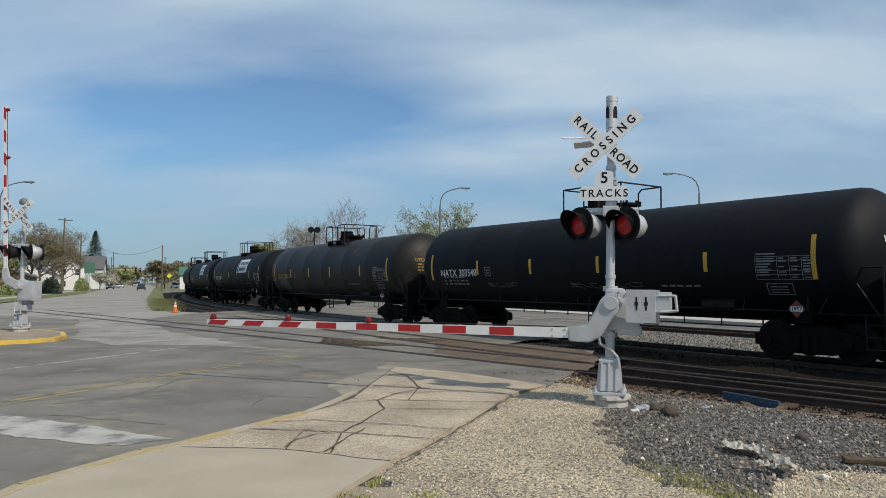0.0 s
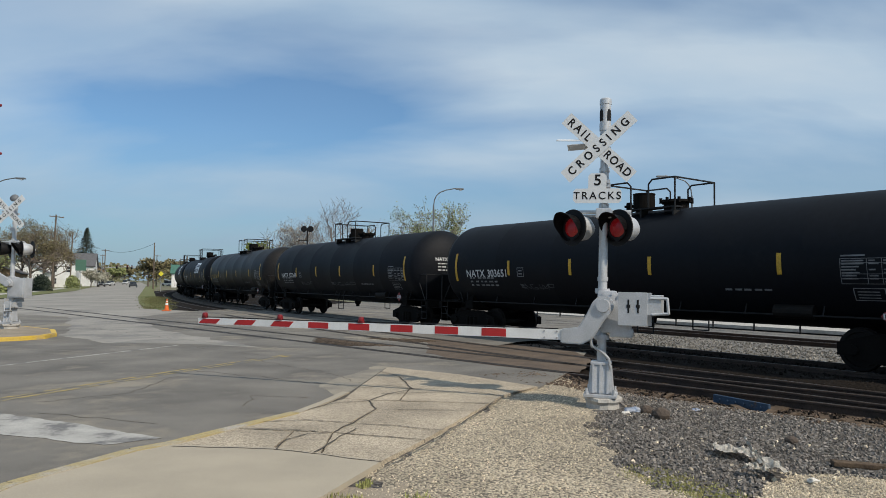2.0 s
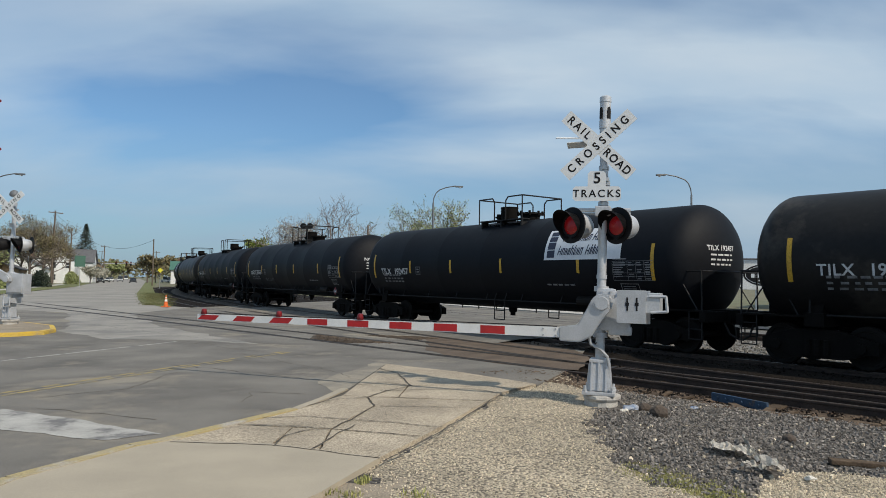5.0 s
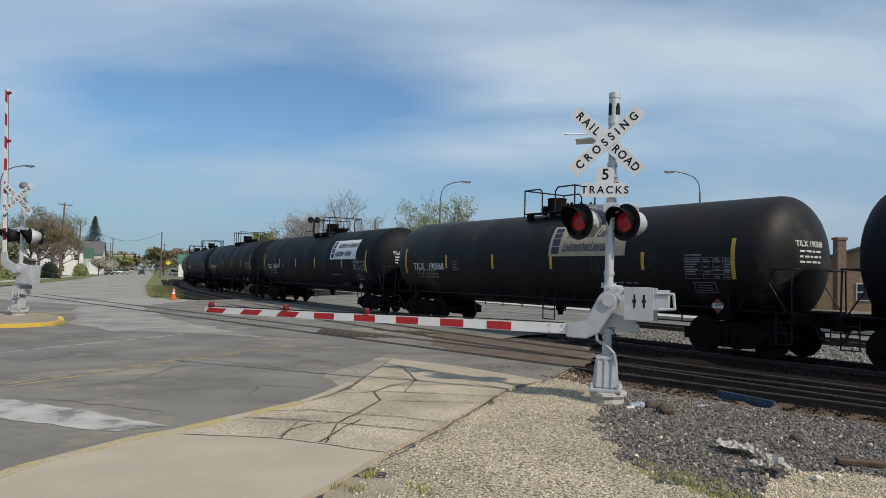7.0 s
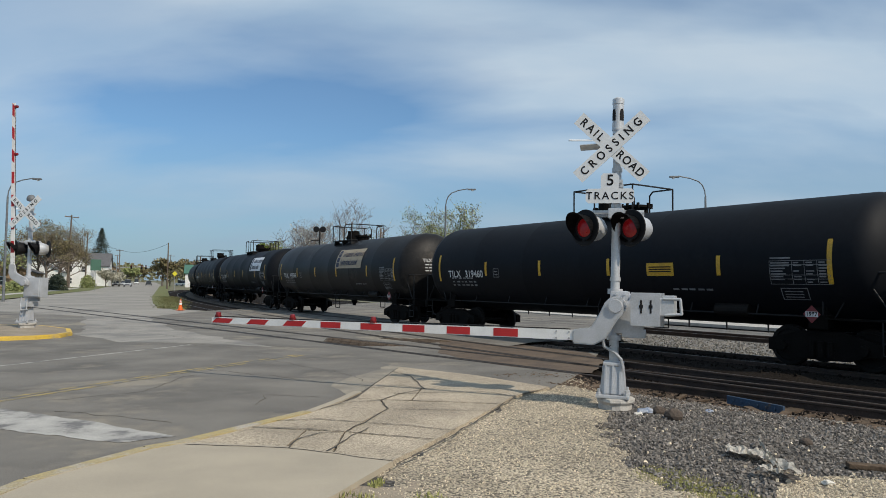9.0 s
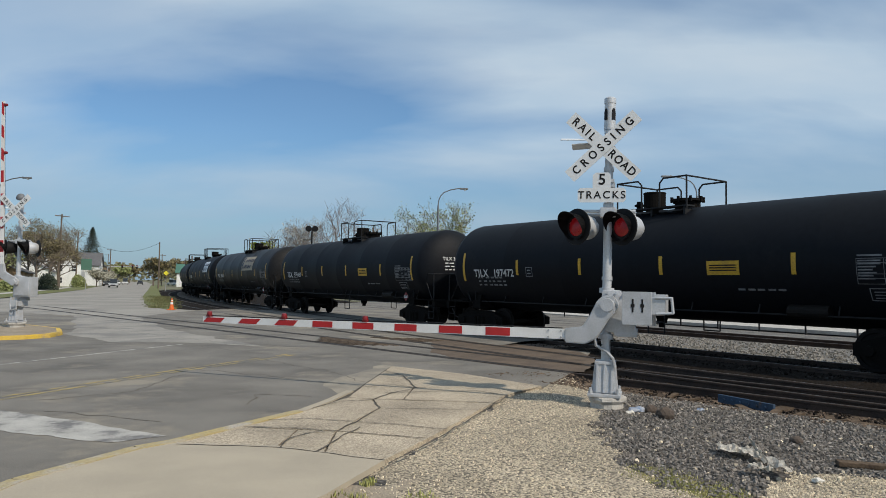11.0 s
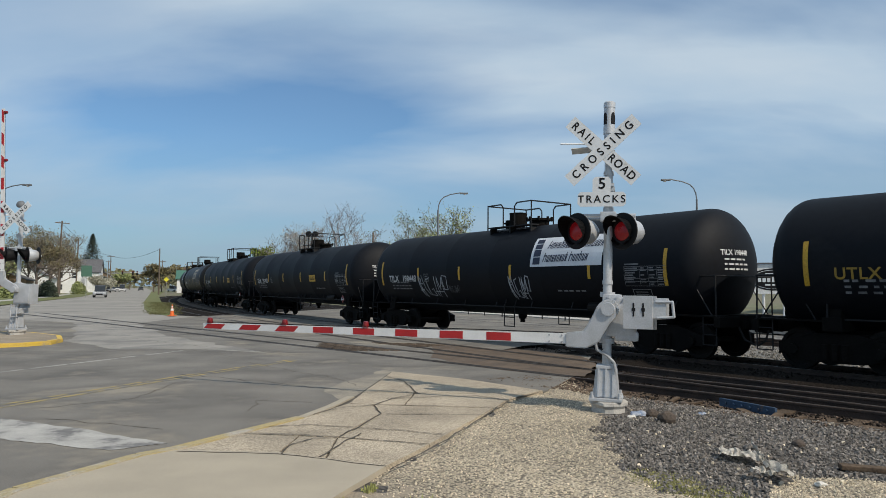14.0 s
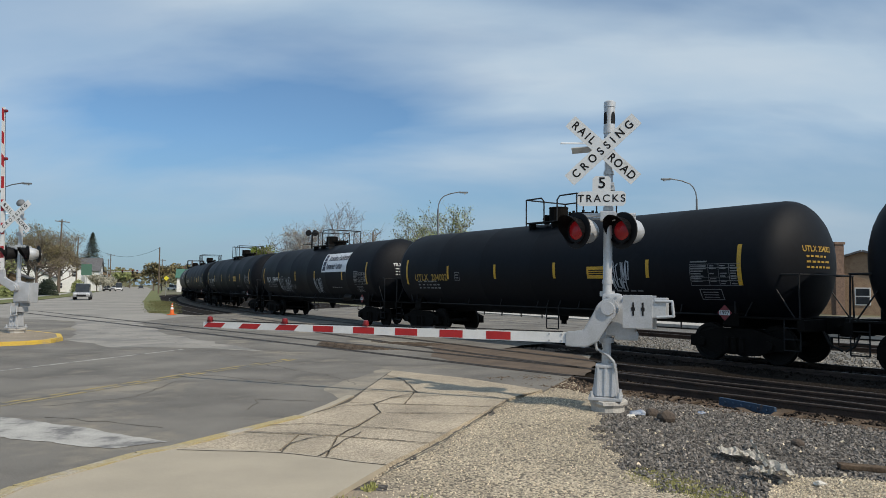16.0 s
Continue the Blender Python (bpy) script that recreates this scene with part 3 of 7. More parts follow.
def rails(at, s0, s1, off, name, label, step=2.0, ties=None, road_gap=None, lift=0.0):
    """A track: two rails with foot, web and head, and its ties where they lie open."""
    track = thing(name, label, "railway track", pose(0, 0, lift), kind="structure")
    n = max(1, int(round((s1 - s0) / step)))
    section = [(-0.07, -0.165), (0.07, -0.165), (0.07, -0.15), (0.012, -0.135), (0.012, -0.045), (0.036, -0.035), (0.036, -0.004), (0.028, 0.004),
               (-0.028, 0.004), (-0.036, -0.004), (-0.036, -0.035), (-0.012, -0.045), (-0.012, -0.135), (-0.07, -0.15)]
    for side in (-0.753, 0.753):
        for kind, pts, m in (("rail", section, M_RAIL), ("rail_head", [(-0.030, 0.0045), (0.030, 0.0045), (0.024, 0.008), (-0.024, 0.008)], M_RAILTOP)):
            bm = bmesh.new()
            last = None
            for i in range(n + 1):
                p, h = at(s0 + (s1 - s0) * i / n, off + side)
                l = Vector((-h.y, h.x))
                ring = [bm.verts.new((p.x + l.x * a, p.y + l.y * a, z)) for a, z in pts]
                if last:
                    for k in range(len(ring)):
                        bm.faces.new((last[k], last[k - 1], ring[k - 1], ring[k]))
                last = ring
            part(kind, bm, m, track)
    if road_gap:
        for side in (-0.753 + 0.095, 0.753 - 0.095, -0.753 - 0.066, 0.753 + 0.066):
            bm = bmesh.new()
            last = None
            a, b = road_gap
            w = 0.060 if abs(side) < 0.753 else 0.030
            k = max(1, int((b - a) / 1.0))
            for i in range(k + 1):
                p, h = at(a + (b - a) * i / k, off + side)
                l = Vector((-h.y, h.x)) * (w + 0.010 * noise.noise((i * 0.7, side * 9, off)))
                ring = [bm.verts.new((*(p - l), 0.009)), bm.verts.new((*(p + l), 0.009))]
                if last:
                    bm.faces.new((last[0], last[1], ring[1], ring[0]))
                last = ring
            part("flangeway", bm, M_FLANGE, track, "dark gap beside a rail")
    if ties:
        bm = bmesh.new()
        bx(bm, (0, 0, 0), (2.6, 0.23, 0.16), bevel=0.015)
        me = mesh_of("tie", bm, M_TIE)
        s = ties[0]
        while s < ties[1]:
            p, h = at(s, off + random.uniform(-0.08, 0.08))
            tie = part("tie", me, None, track)
            tie.matrix_basis = pose(p.x, p.y, -0.225 + random.uniform(-0.008, 0.012), random.uniform(-1, 1), random.uniform(-0.6, 0.6), math.degrees(math.atan2(h.y, h.x)) + 90 + random.uniform(-2.5, 2.5))
            s += 0.54
    return track


rails(straight_at, -42, 70, 0.0, "railway_track", "straight railway track with rusty rails beside the signal", ties=(-22, -3.6), road_gap=(-4.0, 40))
rails(curve_at, -17.0, 150, 3.55, "railway_track", "curved railway track with rusty rails leading away", ties=(24, 110), road_gap=(-5.4, 22))
rails(curve_at, -40, 190, 0.0, "railway_track", "curved railway track under the tank train", road_gap=(1, 24), lift=TRACK_Z)
rails(curve_at, -60, 90, -9.0, "railway_track", "rusty railway track beyond the train", ties=(-34, -6))


# ---------------------------------------------------------------- the tank train
TANK_R, TANK_Z, TANK_L, HEAD = 1.53, 2.39, 15.3, 0.78
PITCH = 18.0


def on_side(x0, z0, lift=0.006):
    """Writing on the tank's left flank: x to the reader's right, y up along the shell."""
    a0 = math.asin((z0 - TANK_Z) / TANK_R)

    def place(x, y):
        a = a0 + y / TANK_R
        r = TANK_R + lift
        return Vector((x0 - x, r * math.cos(a), TANK_Z + r * math.sin(a)))
    return place


def on_head(y0, z0, lift=0.008):
    """Writing on the tank's rear head."""
    def place(x, y):
        py, pz = y0 - x, z0 + y - TANK_Z
        k = max(0.02, 1 - (py * py + pz * pz) / TANK_R ** 2)
        return Vector((-TANK_L / 2 - HEAD * math.sqrt(k) - lift, py, pz + TANK_Z))
    return place


def truck_parts(car, x):
    """A two-axle truck under one end: frame, springs and wheelsets."""
    bm = bmesh.new()
    for y in (-1.02, 1.02):
        outline = [(-1.22, 0.36), (-1.22, 0.62), (-0.95, 0.70), (-0.45, 0.84), (0.45, 0.84), (0.95, 0.70), (1.22, 0.62), (1.22, 0.36), (0.98, 0.36), (0.55, 0.22), (-0.55, 0.22), (-0.98, 0.36)]
        prism(bm, outline, -0.09, 0.09, Matrix.Translation((0, y, 0)) @ pose(0, 0, 0, 90))
        for ax in (-0.885, 0.885):
            cyl(bm, (ax, y, 0.48), (ax, y + math.copysign(0.17, y), 0.48), 0.13, 0.11, 12)
        for sx in (-0.2, 0.0, 0.2):
            cyl(bm, (sx, y + math.copysign(0.10, y), 0.28), (sx, y + math.copysign(0.10, y), 0.62), 0.075, 0.075, 8)
    bx(bm, (0, 0, 0.62), (0.42, 2.2, 0.30), bevel=0.03)
    for bxx in (-0.42, 0.42):
        bx(bm, (bxx, 0, 0.42), (0.10, 1.7, 0.14))
    frame_ob = part("truck", bm, M_TRUCK, car, "grimy cast steel two-axle truck")
    frame_ob.matrix_basis = pose(x, 0, 0)
    return frame_ob


def wheelset_mesh():
    bm = bmesh.new()
    for s in (-1, 1):
        prof = [(0.07, 0.66), (0.16, 0.66), (0.17, 0.69), (0.36, 0.715), (0.37, 0.69), (0.475, 0.69), (0.475, 0.715), (0.455, 0.725), (0.450, 0.80), (0.37, 0.80), (0.36, 0.775), (0.17, 0.755), (0.16, 0.82), (0.07, 0.82)]
        lathe(bm, [(r, s * z) for r, z in prof], 26, pose(0, 0, 0, 90))
    cyl(bm, (0, -0.95, 0), (0, 0.95, 0), 0.075, 0.075, 12)
    return mesh_of("wheelset", bm, M_WHEEL, True)


WHEELSET = wheelset_mesh()


def tank_car_body():
    """The common tank car, standing at the origin and running towards +x."""
    car = thing("tank_car", "black tank car", "tank car")
    bm = bmesh.new()
    prof = []
    for i in range(11):
        a = math.pi / 2 * i / 10
        prof.append((TANK_R * math.sin(a), -TANK_L / 2 - HEAD * math.cos(a)))
    for i in range(1, 12):
        z = -TANK_L / 2 + TANK_L * i / 12
        if i in (2, 4, 6, 8, 10):
            prof += [(TANK_R, z - 0.02), (TANK_R + 0.002, z), (TANK_R, z + 0.02)]
    for i in range(11):
        a = math.pi / 2 * i / 10
        prof.append((TANK_R * math.cos(a), TANK_L / 2 + HEAD * math.sin(a)))
    lathe(bm, prof, 56, Matrix.Translation((0, 0, TANK_Z)) @ pose(0, 0, 0, 0, 90))
    part("tank", bm, M_TANK, car, smooth=True)
    # stub sills, bolsters, couplers
    for s in (-1, 1):
        bm = bmesh.new()
        bx(bm, (s * 7.15, 0, 0.98), (3.2, 0.66, 0.34), bevel=0.02)
        bx(bm, (s * 8.55, 0, 0.98), (0.18, 2.5, 0.26), bevel=0.02)
        bx(bm, (s * 6.85, 0, 1.05), (0.42, 2.5, 0.30), bevel=0.02)
        prism(bm, [(-1.25, 0.0), (1.25, 0.0), (1.05, 0.62), (0.70, 0.42), (0.30, 0.28), (-0.30, 0.28), (-0.70, 0.42), (-1.05, 0.62)], -0.16, 0.16,
              Matrix.Translation((s * 6.85, 0, 1.05)) @ pose(0, 0, 0, 90, 0, 90))
        bx(bm, (s * 7.75, 0.95, 1.12), (1.5, 0.62, 0.035))
        bx(bm, (s * 7.75, -0.95, 1.12), (1.5, 0.62, 0.035))
        part("stub_sill", bm, M_TRUCK, car)
        bm = bmesh.new()
        bx(bm, (s * 8.72, 0, 0.86), (0.42, 0.15, 0.17), bevel=0.02)
        bx(bm, (s * 8.90, s * 0.05, 0.86), (0.20, 0.27, 0.27), bevel=0.05)
        part("coupler", bm, M_TRUCK, car)
        bm = bmesh.new()
        tube(bm, [(s * 8.6, 0.45, 0.9), (s * 8.75, 0.40, 0.55), (s * 8.98, 0.30, 0.42)], 0.025)
        part("air_hose", bm, M_TYRE, car, "hanging black brake hose")
        # hand rail round the end platform
        bm = bmesh.new()
        for y in (-1.22, 1.22):
            tube(bm, [(s * 6.95, y, 1.15), (s * 6.95, y, 2.02), (s * 7.05, y, 2.12), (s * 8.5, y, 2.12), (s * 8.52, y, 1.12)], 0.022)
            tube(bm, [(s * 7.75, y, 2.12), (s * 7.2, y, 1.14)], 0.018)
            tube(bm, [(s * 7.75, y, 2.12), (s * 8.4, y, 1.14)], 0.018)
            for k in range(3):
                tube(bm, [(s * 8.52, y, 0.42 + 0.25 * k), (s * 8.15, y, 0.42 + 0.25 * k)], 0.015)
            tube(bm, [(s * 8.52, y, 1.1), (s * 8.52, y, 0.42)], 0.016)
            tube(bm, [(s * 8.15, y, 1.1), (s * 8.15, y, 0.42)], 0.016)
        tube(bm, [(s * 8.52, -1.22, 2.12), (s * 8.52, 1.22, 2.12)], 0.02)
        part("end_handrail", bm, M_PIPE, car)
        tr = truck_parts(car, s * 6.85)
        for a in (-0.885, 0.885):
            ws = part("wheelset", WHEELSET, None, tr, "dark steel wheels on an axle")
            ws.matrix_basis = pose(a, 0, 0.475)
    # brake gear on the front platform
    bm = bmesh.new()
    cyl(bm, (7.5, 0.35, 1.30), (7.5, 0.85, 1.30), 0.15, 0.15, 16)
    bx(bm, (8.0, 0.5, 1.28), (0.3, 0.3, 0.28), bevel=0.03)
    part("brake_cylinder", bm, M_TRUCK, car, smooth=False)
    bm = bmesh.new()
    cyl(bm, (-5.2, 1.12, 1.24), (-4.3, 1.12, 1.24), 0.16, 0.16, 14)
    part("air_reservoir", bm, M_WHEEL, car)
    # running pipe below the flanks
    bm = bmesh.new()
    for y in (-1.22, 1.22):
        tube(bm, [(-6.6, y, 1.16), (6.6, y, 1.16)], 0.022)
        for k in range(7):
            x = -5.4 + 1.8 * k
            tube(bm, [(x, y, 1.16), (x, y * 0.92, 1.42)], 0.018)
    part("side_pipe", bm, M_PIPE, car)
    # bottom outlet and ladder steps
    bm = bmesh.new()
    cyl(bm, (0, 0, 1.05), (0, 0, 0.72), 0.20, 0.13, 14)
    cyl(bm, (0, 0, 0.72), (0, 0, 0.60), 0.09, 0.09, 10)
    bx(bm, (0.0, 0, 0.98), (1.3, 0.5, 0.10), bevel=0.02)
    part("bottom_outlet", bm, M_TRUCK, car)
    for y in (-1.25, 1.25):
        bm = bmesh.new()
        for x in (-1.02, -0.50):
            tube(bm, [(x, y, 0.52), (x, y, 1.18), (x, y * 0.92, 1.40)], 0.020)
        for z in (0.52, 0.82):
            tube(bm, [(-1.02, y, z), (-0.50, y, z)], 0.018)
        part("step_iron", bm, M_PIPE, car)
    # manway, fittings and platform with its railing
    bm = bmesh.new()
    for y in (-0.72, 0.72):
        bx(bm, (-0.3, y, 3.90), (2.3, 0.34, 0.04))
        for x in (-1.35, -0.3, 0.75):
            bx(bm, (x, y, 3.78), (0.06, 0.28, 0.22))
    part("platform", bm, M_PIPE, car, "black steel walkway on top")
    for s in (-1, 1):
        bm = bmesh.new()
        for y in (-0.90, 0.90):
            tube(bm, [(-0.3 + s * 0.30, y, 3.88), (-0.3 + s * 0.30, y, 4.56), (-0.3 + s * 0.42, y, 4.68), (-0.3 + s * 1.15, y, 4.68), (-0.3 + s * 1.15, y, 3.80)], 0.024)
        tube(bm, [(-0.3 + s * 1.15, -0.90, 4.68), (-0.3 + s * 1.15, 0.90, 4.68)], 0.024)
        part("railing", bm, M_PIPE, car)
    bm = bmesh.new()
    cyl(bm, (0.25, 0, 3.82), (0.25, 0, 4.02), 0.24, 0.24, 22)
    cyl(bm, (0.25, 0, 4.02), (0.25, 0, 4.42), 0.31, 0.31, 24)
    cyl(bm, (0.25, 0, 4.42), (0.25, 0, 4.45), 0.325, 0.31, 24)
    part("valve_dome", bm, M_TRUCK, car, "round dark valve dome")
    bm = bmesh.new()
    cyl(bm, (-0.85, 0, 3.82), (-0.85, 0, 4.10), 0.34, 0.34, 22)
    cyl(bm, (-0.85, 0, 4.10), (-0.85, 0, 4.17), 0.42, 0.40, 22)
    for k in range(8):
        a = k * math.pi / 4
        bx(bm, (-0.85 + 0.42 * math.cos(a), 0.42 * math.sin(a), 4.15), (0.06, 0.06, 0.15))
    part("manway", bm, M_TRUCK, car, "round manway with bolted lid")
    bm = bmesh.new()
    cyl(bm, (0.70, 0.1, 3.82), (0.70, 0.1, 4.12), 0.09, 0.09, 12)
    cyl(bm, (0.70, 0.1, 4.08), (0.70, 0.1, 4.13), 0.15, 0.15, 12)
    cyl(bm, (0.70, 0.1, 4.13), (0.70, 0.1, 4.22), 0.10, 0.08, 12)
    part("safety_valve", bm, M_TRUCK, car)
    # reflective strips on both flanks
    for x, low, high in ((7.25, 1.86, 2.84), (4.45, 2.06, 2.54), (1.74, 2.06, 2.54), (-4.60, 2.06, 2.54), (-7.25, 1.86, 2.84), (-1.1, 2.06, 2.54)):
        bm = bmesh.new()
        p = on_side(x, (low + high) / 2)
        half = (high - low) / 2
        ribbon(bm, p, -0.055, 0.055, -half, half, 1, 8)
        part("reflective_strip", bm, M_REFLECT, car)
    # data panel, small stencils
    bm = bmesh.new()
    p = on_side(-5.90, 2.12)
    for y in (0.26, 0.17, -0.06, -0.15, -0.27):
        ribbon(bm, p, 0, 1.36, y, y + 0.012)
    for x in (0.0, 0.52, 0.80, 1.08, 1.348):
        ribbon(bm, p, x, x + 0.012, -0.27, 0.27, 1, 3)
    ribbon(bm, p, 0.02, 0.50, 0.31, 0.345)
    for row in range(8):
        for x0, x1 in ((0.03, 0.49), (0.56, 0.76), (0.84, 1.04), (1.12, 1.31)):
            if random.random() < 0.8:
                y = 0.205 - row * 0.062
                ribbon(bm, p, x0, x0 + (x1 - x0) * random.uniform(0.6, 1.0), y, y + 0.03)
    part("data_panel", bm, M_LETTER_DIM, car, "rows of small stencilled data")
    bm = bmesh.new()
    p = on_side(6.55, 1.86)
    for row in range(3):
        x = 0.05
        while x < 1.45:
            w = random.uniform(0.08, 0.2)
            ribbon(bm, p, x, x + w, 0.10 - row * 0.13, 0.155 - row * 0.13)
            x += w + random.uniform(0.05, 0.16)
    part("stencil", bm, M_LETTER_DIM, car, "small stencilled lines")
    bm = bmesh.new()
    p = on_side(-3.2, 1.72)
    for x in (0, 0.25, 0.48, 0.74, 0.98):
        ribbon(bm, p, x, x + 0.18, -0.03, 0.02)
    part("stencil", bm, M_LETTER_DIM, car, "small stencilled lines")
    bm = bmesh.new()
    p = on_side(-6.10, 1.52)
    for row in (0.0, 0.28):
        ribbon(bm, p, 0, 0.62, row, row + 0.02)
    for x in (0.0, 0.60):
        ribbon(bm, p, x, x + 0.02, 0, 0.28, 1, 3)
    for k in range(3):
        ribbon(bm, p, 0.08, 0.5, 0.06 + 0.07 * k, 0.085 + 0.07 * k)
    part("stencil", bm, M_LETTER_DIM, car, "small stencilled lines")
    bm = bmesh.new()
    p = on_side(4.05, 2.16)
    for a, b, c, d in ((0, 0.30, 0, 0.02), (0, 0.30, 0.28, 0.30), (0, 0.02, 0.02, 0.28), (0.28, 0.30, 0.02, 0.28), (0.07, 0.23, 0.18, 0.22), (0.07, 0.23, 0.08, 0.12)):
        ribbon(bm, p, a, b, c - 0.15, d - 0.15)
    part("stencil_box", bm, M_LETTER_DIM, car)
    # hazard placard near the rear truck
    bm = bmesh.new()
    bx(bm, (0, 0, 0), (0.27, 0.014, 0.27), pose(-6.85, 1.50, 1.22) @ pose(0, 0, 0, 0, 45))
    pl = part("placard", bm, M_PLACARD_RED, car, "red diamond hazard placard reading 1987")
    bm = bmesh.new()
    bx(bm, (-6.85, 1.508, 1.22), (0.27, 0.006, 0.115))
    part("number_field", bm, M_LETTER, pl)
    bm = bmesh.new()
    lettered(bm, "1987", 0.125, lambda x, y: Vector((-6.85 - x, 1.514, 1.22 + y)), bold=0.003)
    part("writing", bm, M_BLACK, pl)
    return car


def dress_car(car, number, yellow=False, banner="", plate=False, scrawl=0, seed=0):
    """What sets one car apart: its number, banners, plates and scrawls."""
    rnd = random.Random(seed)
    m = M_LETTER_YELLOW if yellow else M_LETTER
    bm = bmesh.new()
    lettered(bm, number[:4], 0.345, on_side(6.68, 2.12), "LEFT", 1.08, 0.006)
    part("car_mark", bm, m, car, "stencilled letters on the flank")
    bm = bmesh.new()
    lettered(bm, number[5:], 0.345, on_side(5.66 if number[0] == "T" else 5.55, 2.12), "LEFT", 1.0, 0.006)
    part("car_number", bm, m, car, "stencilled car number on the flank")
    bm = bmesh.new()
    lettered(bm, number, 0.19, on_head(0.72, 2.72), "LEFT", 1.0, 0.004)
    for row in range(3):
        x = 0.1
        while x < 0.85:
            w = rnd.uniform(0.08, 0.20)
            ribbon(bm, on_head(0.72, 2.72), x, x + w, -0.19 - row * 0.125, -0.145 - row * 0.125, 2, 1)
            x += w + 0.05
    part("end_number", bm, m, car, "stencilled car number on the tank end")
    if banner:
        x0 = {"TILX 192457": -3.2, "TILX 198448": -2.1}.get(number, -1.0)
        w, h = (3.0, 0.98)
        b0 = part("banner", bmesh_banner(x0, w, h), M_BANNER if banner == "white" else M_BANNER_TAN, car, banner + " company banner on the flank")
        bm = bmesh.new()
        p = on_side(x0, 2.93, 0.022)
        for y0, y1 in ((-0.42, -0.20), (-0.17, 0.05), (0.08, 0.24), (0.27, 0.42)):
            ribbon(bm, p, 0.12, 0.44, y0, y1, 1, 2)
        slanted = lambda x, y: p(x + 0.28 * y, y)
        for row, n in ((0.21, (0.66, 1.72, 1.84, 2.84)), (-0.21, (0.66, 1.66, 1.78, 2.52))):
            for a, b in zip(n[::2], n[1::2]):
                x, first = a, True
                while x < b:
                    k = 0.13 if first else rnd.uniform(0.07, 0.105)
                    tall = 0.15 if first or rnd.random() < 0.25 else 0.07
                    ribbon(bm, slanted, x, x + 0.035, row - 0.14, row + tall, 1, 2)
                    ribbon(bm, slanted, x + k - 0.03, x + k, row - 0.14, row + 0.07, 1, 2)
                    y = rnd.choice((-0.14, 0.03, -0.05))
                    ribbon(bm, slanted, x + 0.035, x + k - 0.03, row + y, row + y + 0.04)
                    x += k + 0.03
                    first = False
        part("print", bm, M_NAVY, b0, "navy mark and blocks of print")
    if plate:
        bm = bmesh.new()
        p = on_side(-2.45, 2.22, 0.012)
        ribbon(bm, p, 0, 0.86, -0.17, 0.17, 2, 4)
        pl = part("warning_plate", bm, M_REFLECT, car, "yellow warning plate")
        bm = bmesh.new()
        p = on_side(-2.45, 2.22, 0.016)
        for row in (0.05, -0.01, -0.07):
            ribbon(bm, p, 0.08, 0.78, row, row + 0.03)
        part("print", bm, M_BLACK, pl)
    for k in range(scrawl):
        bm = bmesh.new()
        if scrawl < 3:
            x0, z0, w, h = (-3.35, 1.72, 0.62, 0.85) if yellow else (4.0 - 3.9 * k, 1.62, 1.5 + 1.2 * k, 0.20)
        else:
            x0, z0, w, h = ((4.50, 1.42, 1.95, 0.92), (2.50, 1.60, 0.65, 0.30), (-0.98, 1.42, 1.0, 0.86))[k]
        sprayed(bm, on_side(x0, z0, 0.008), w, h, 0.010 + 0.008 * h)
        part("scrawl", bm, M_SCRAWL if yellow or (scrawl == 3 and k != 1) else M_SCRAWL_FAINT, car, "pale spray-painted scrawl")


# the strokes of a spray-painted tag in a unit box
TAG = [[(0.02, 0.98), (0.03, 0.60), (0.12, 0.08)], [(0.02, 0.98), (0.11, 0.80), (0.04, 0.60), (0.16, 0.62)], [(0.00, 0.98), (0.10, 0.45), (0.20, 0.02)], [(0.10, 0.45), (0.02, 0.36), (0.17, 0.40)], [(0.13, 0.98), (0.22, 0.45), (0.31, 0.10)],
       [(0.40, 0.90), (0.29, 0.80), (0.36, 0.12), (0.52, 0.10), (0.48, 0.42), (0.42, 0.38)], [(0.57, 0.95), (0.60, 0.06)],
       [(0.66, 0.02), (0.66, 0.93), (0.74, 0.40), (0.82, 0.90), (0.83, 0.00)], [(0.84, 0.98), (0.99, 0.93), (0.98, 0.36), (0.86, 0.38), (0.84, 0.96)], [(0.55, 0.28), (0.80, 0.27)]]


def sprayed(bm, place, w, h, half):
    """The tag's strokes as thin curved bands on the shell."""
    for stroke in TAG:
        pts = []
        for a, b in zip(stroke, stroke[1:]):
            pts += [Vector((a[0] + (b[0] - a[0]) * i / 5, a[1] + (b[1] - a[1]) * i / 5)) for i in range(5)]
        pts.append(Vector(stroke[-1]))
        pts = [Vector((p.x * w + 0.03 * h * noise.noise((p.x * 9, p.y * 6, 2)), p.y * h + 0.05 * h * noise.noise((p.x * 9, p.y * 6, 8)))) for p in pts]
        last = None
        for i, p in enumerate(pts):
            d = (pts[min(len(pts) - 1, i + 1)] - pts[max(0, i - 1)]).normalized()
            q = Vector((-d.y, d.x)) * half * (1 + 0.4 * noise.noise((i * 0.5, w, h)))
            pair = (bm.verts.new(place(p.x - q.x, p.y - q.y)), bm.verts.new(place(p.x + q.x, p.y + q.y)))
            if last:
                bm.faces.new((last[0], last[1], pair[1], pair[0]))
            last = pair


def bmesh_banner(x0, w, h):
    bm = bmesh.new()
    ribbon(bm, on_side(x0, 2.93, 0.016), 0, w, -h / 2, h / 2, 2, 8)
    return bm


M_SCRAWL_FAINT = mat("worn_spray_paint", (0.075, 0.080, 0.086), (0.040, 0.042, 0.046), 0.7, scale=4, bump=0)
M_SCRAWL = mat("pale_spray_paint", (0.40, 0.43, 0.46), (0.26, 0.28, 0.31), 0.7, scale=4, bump=0)

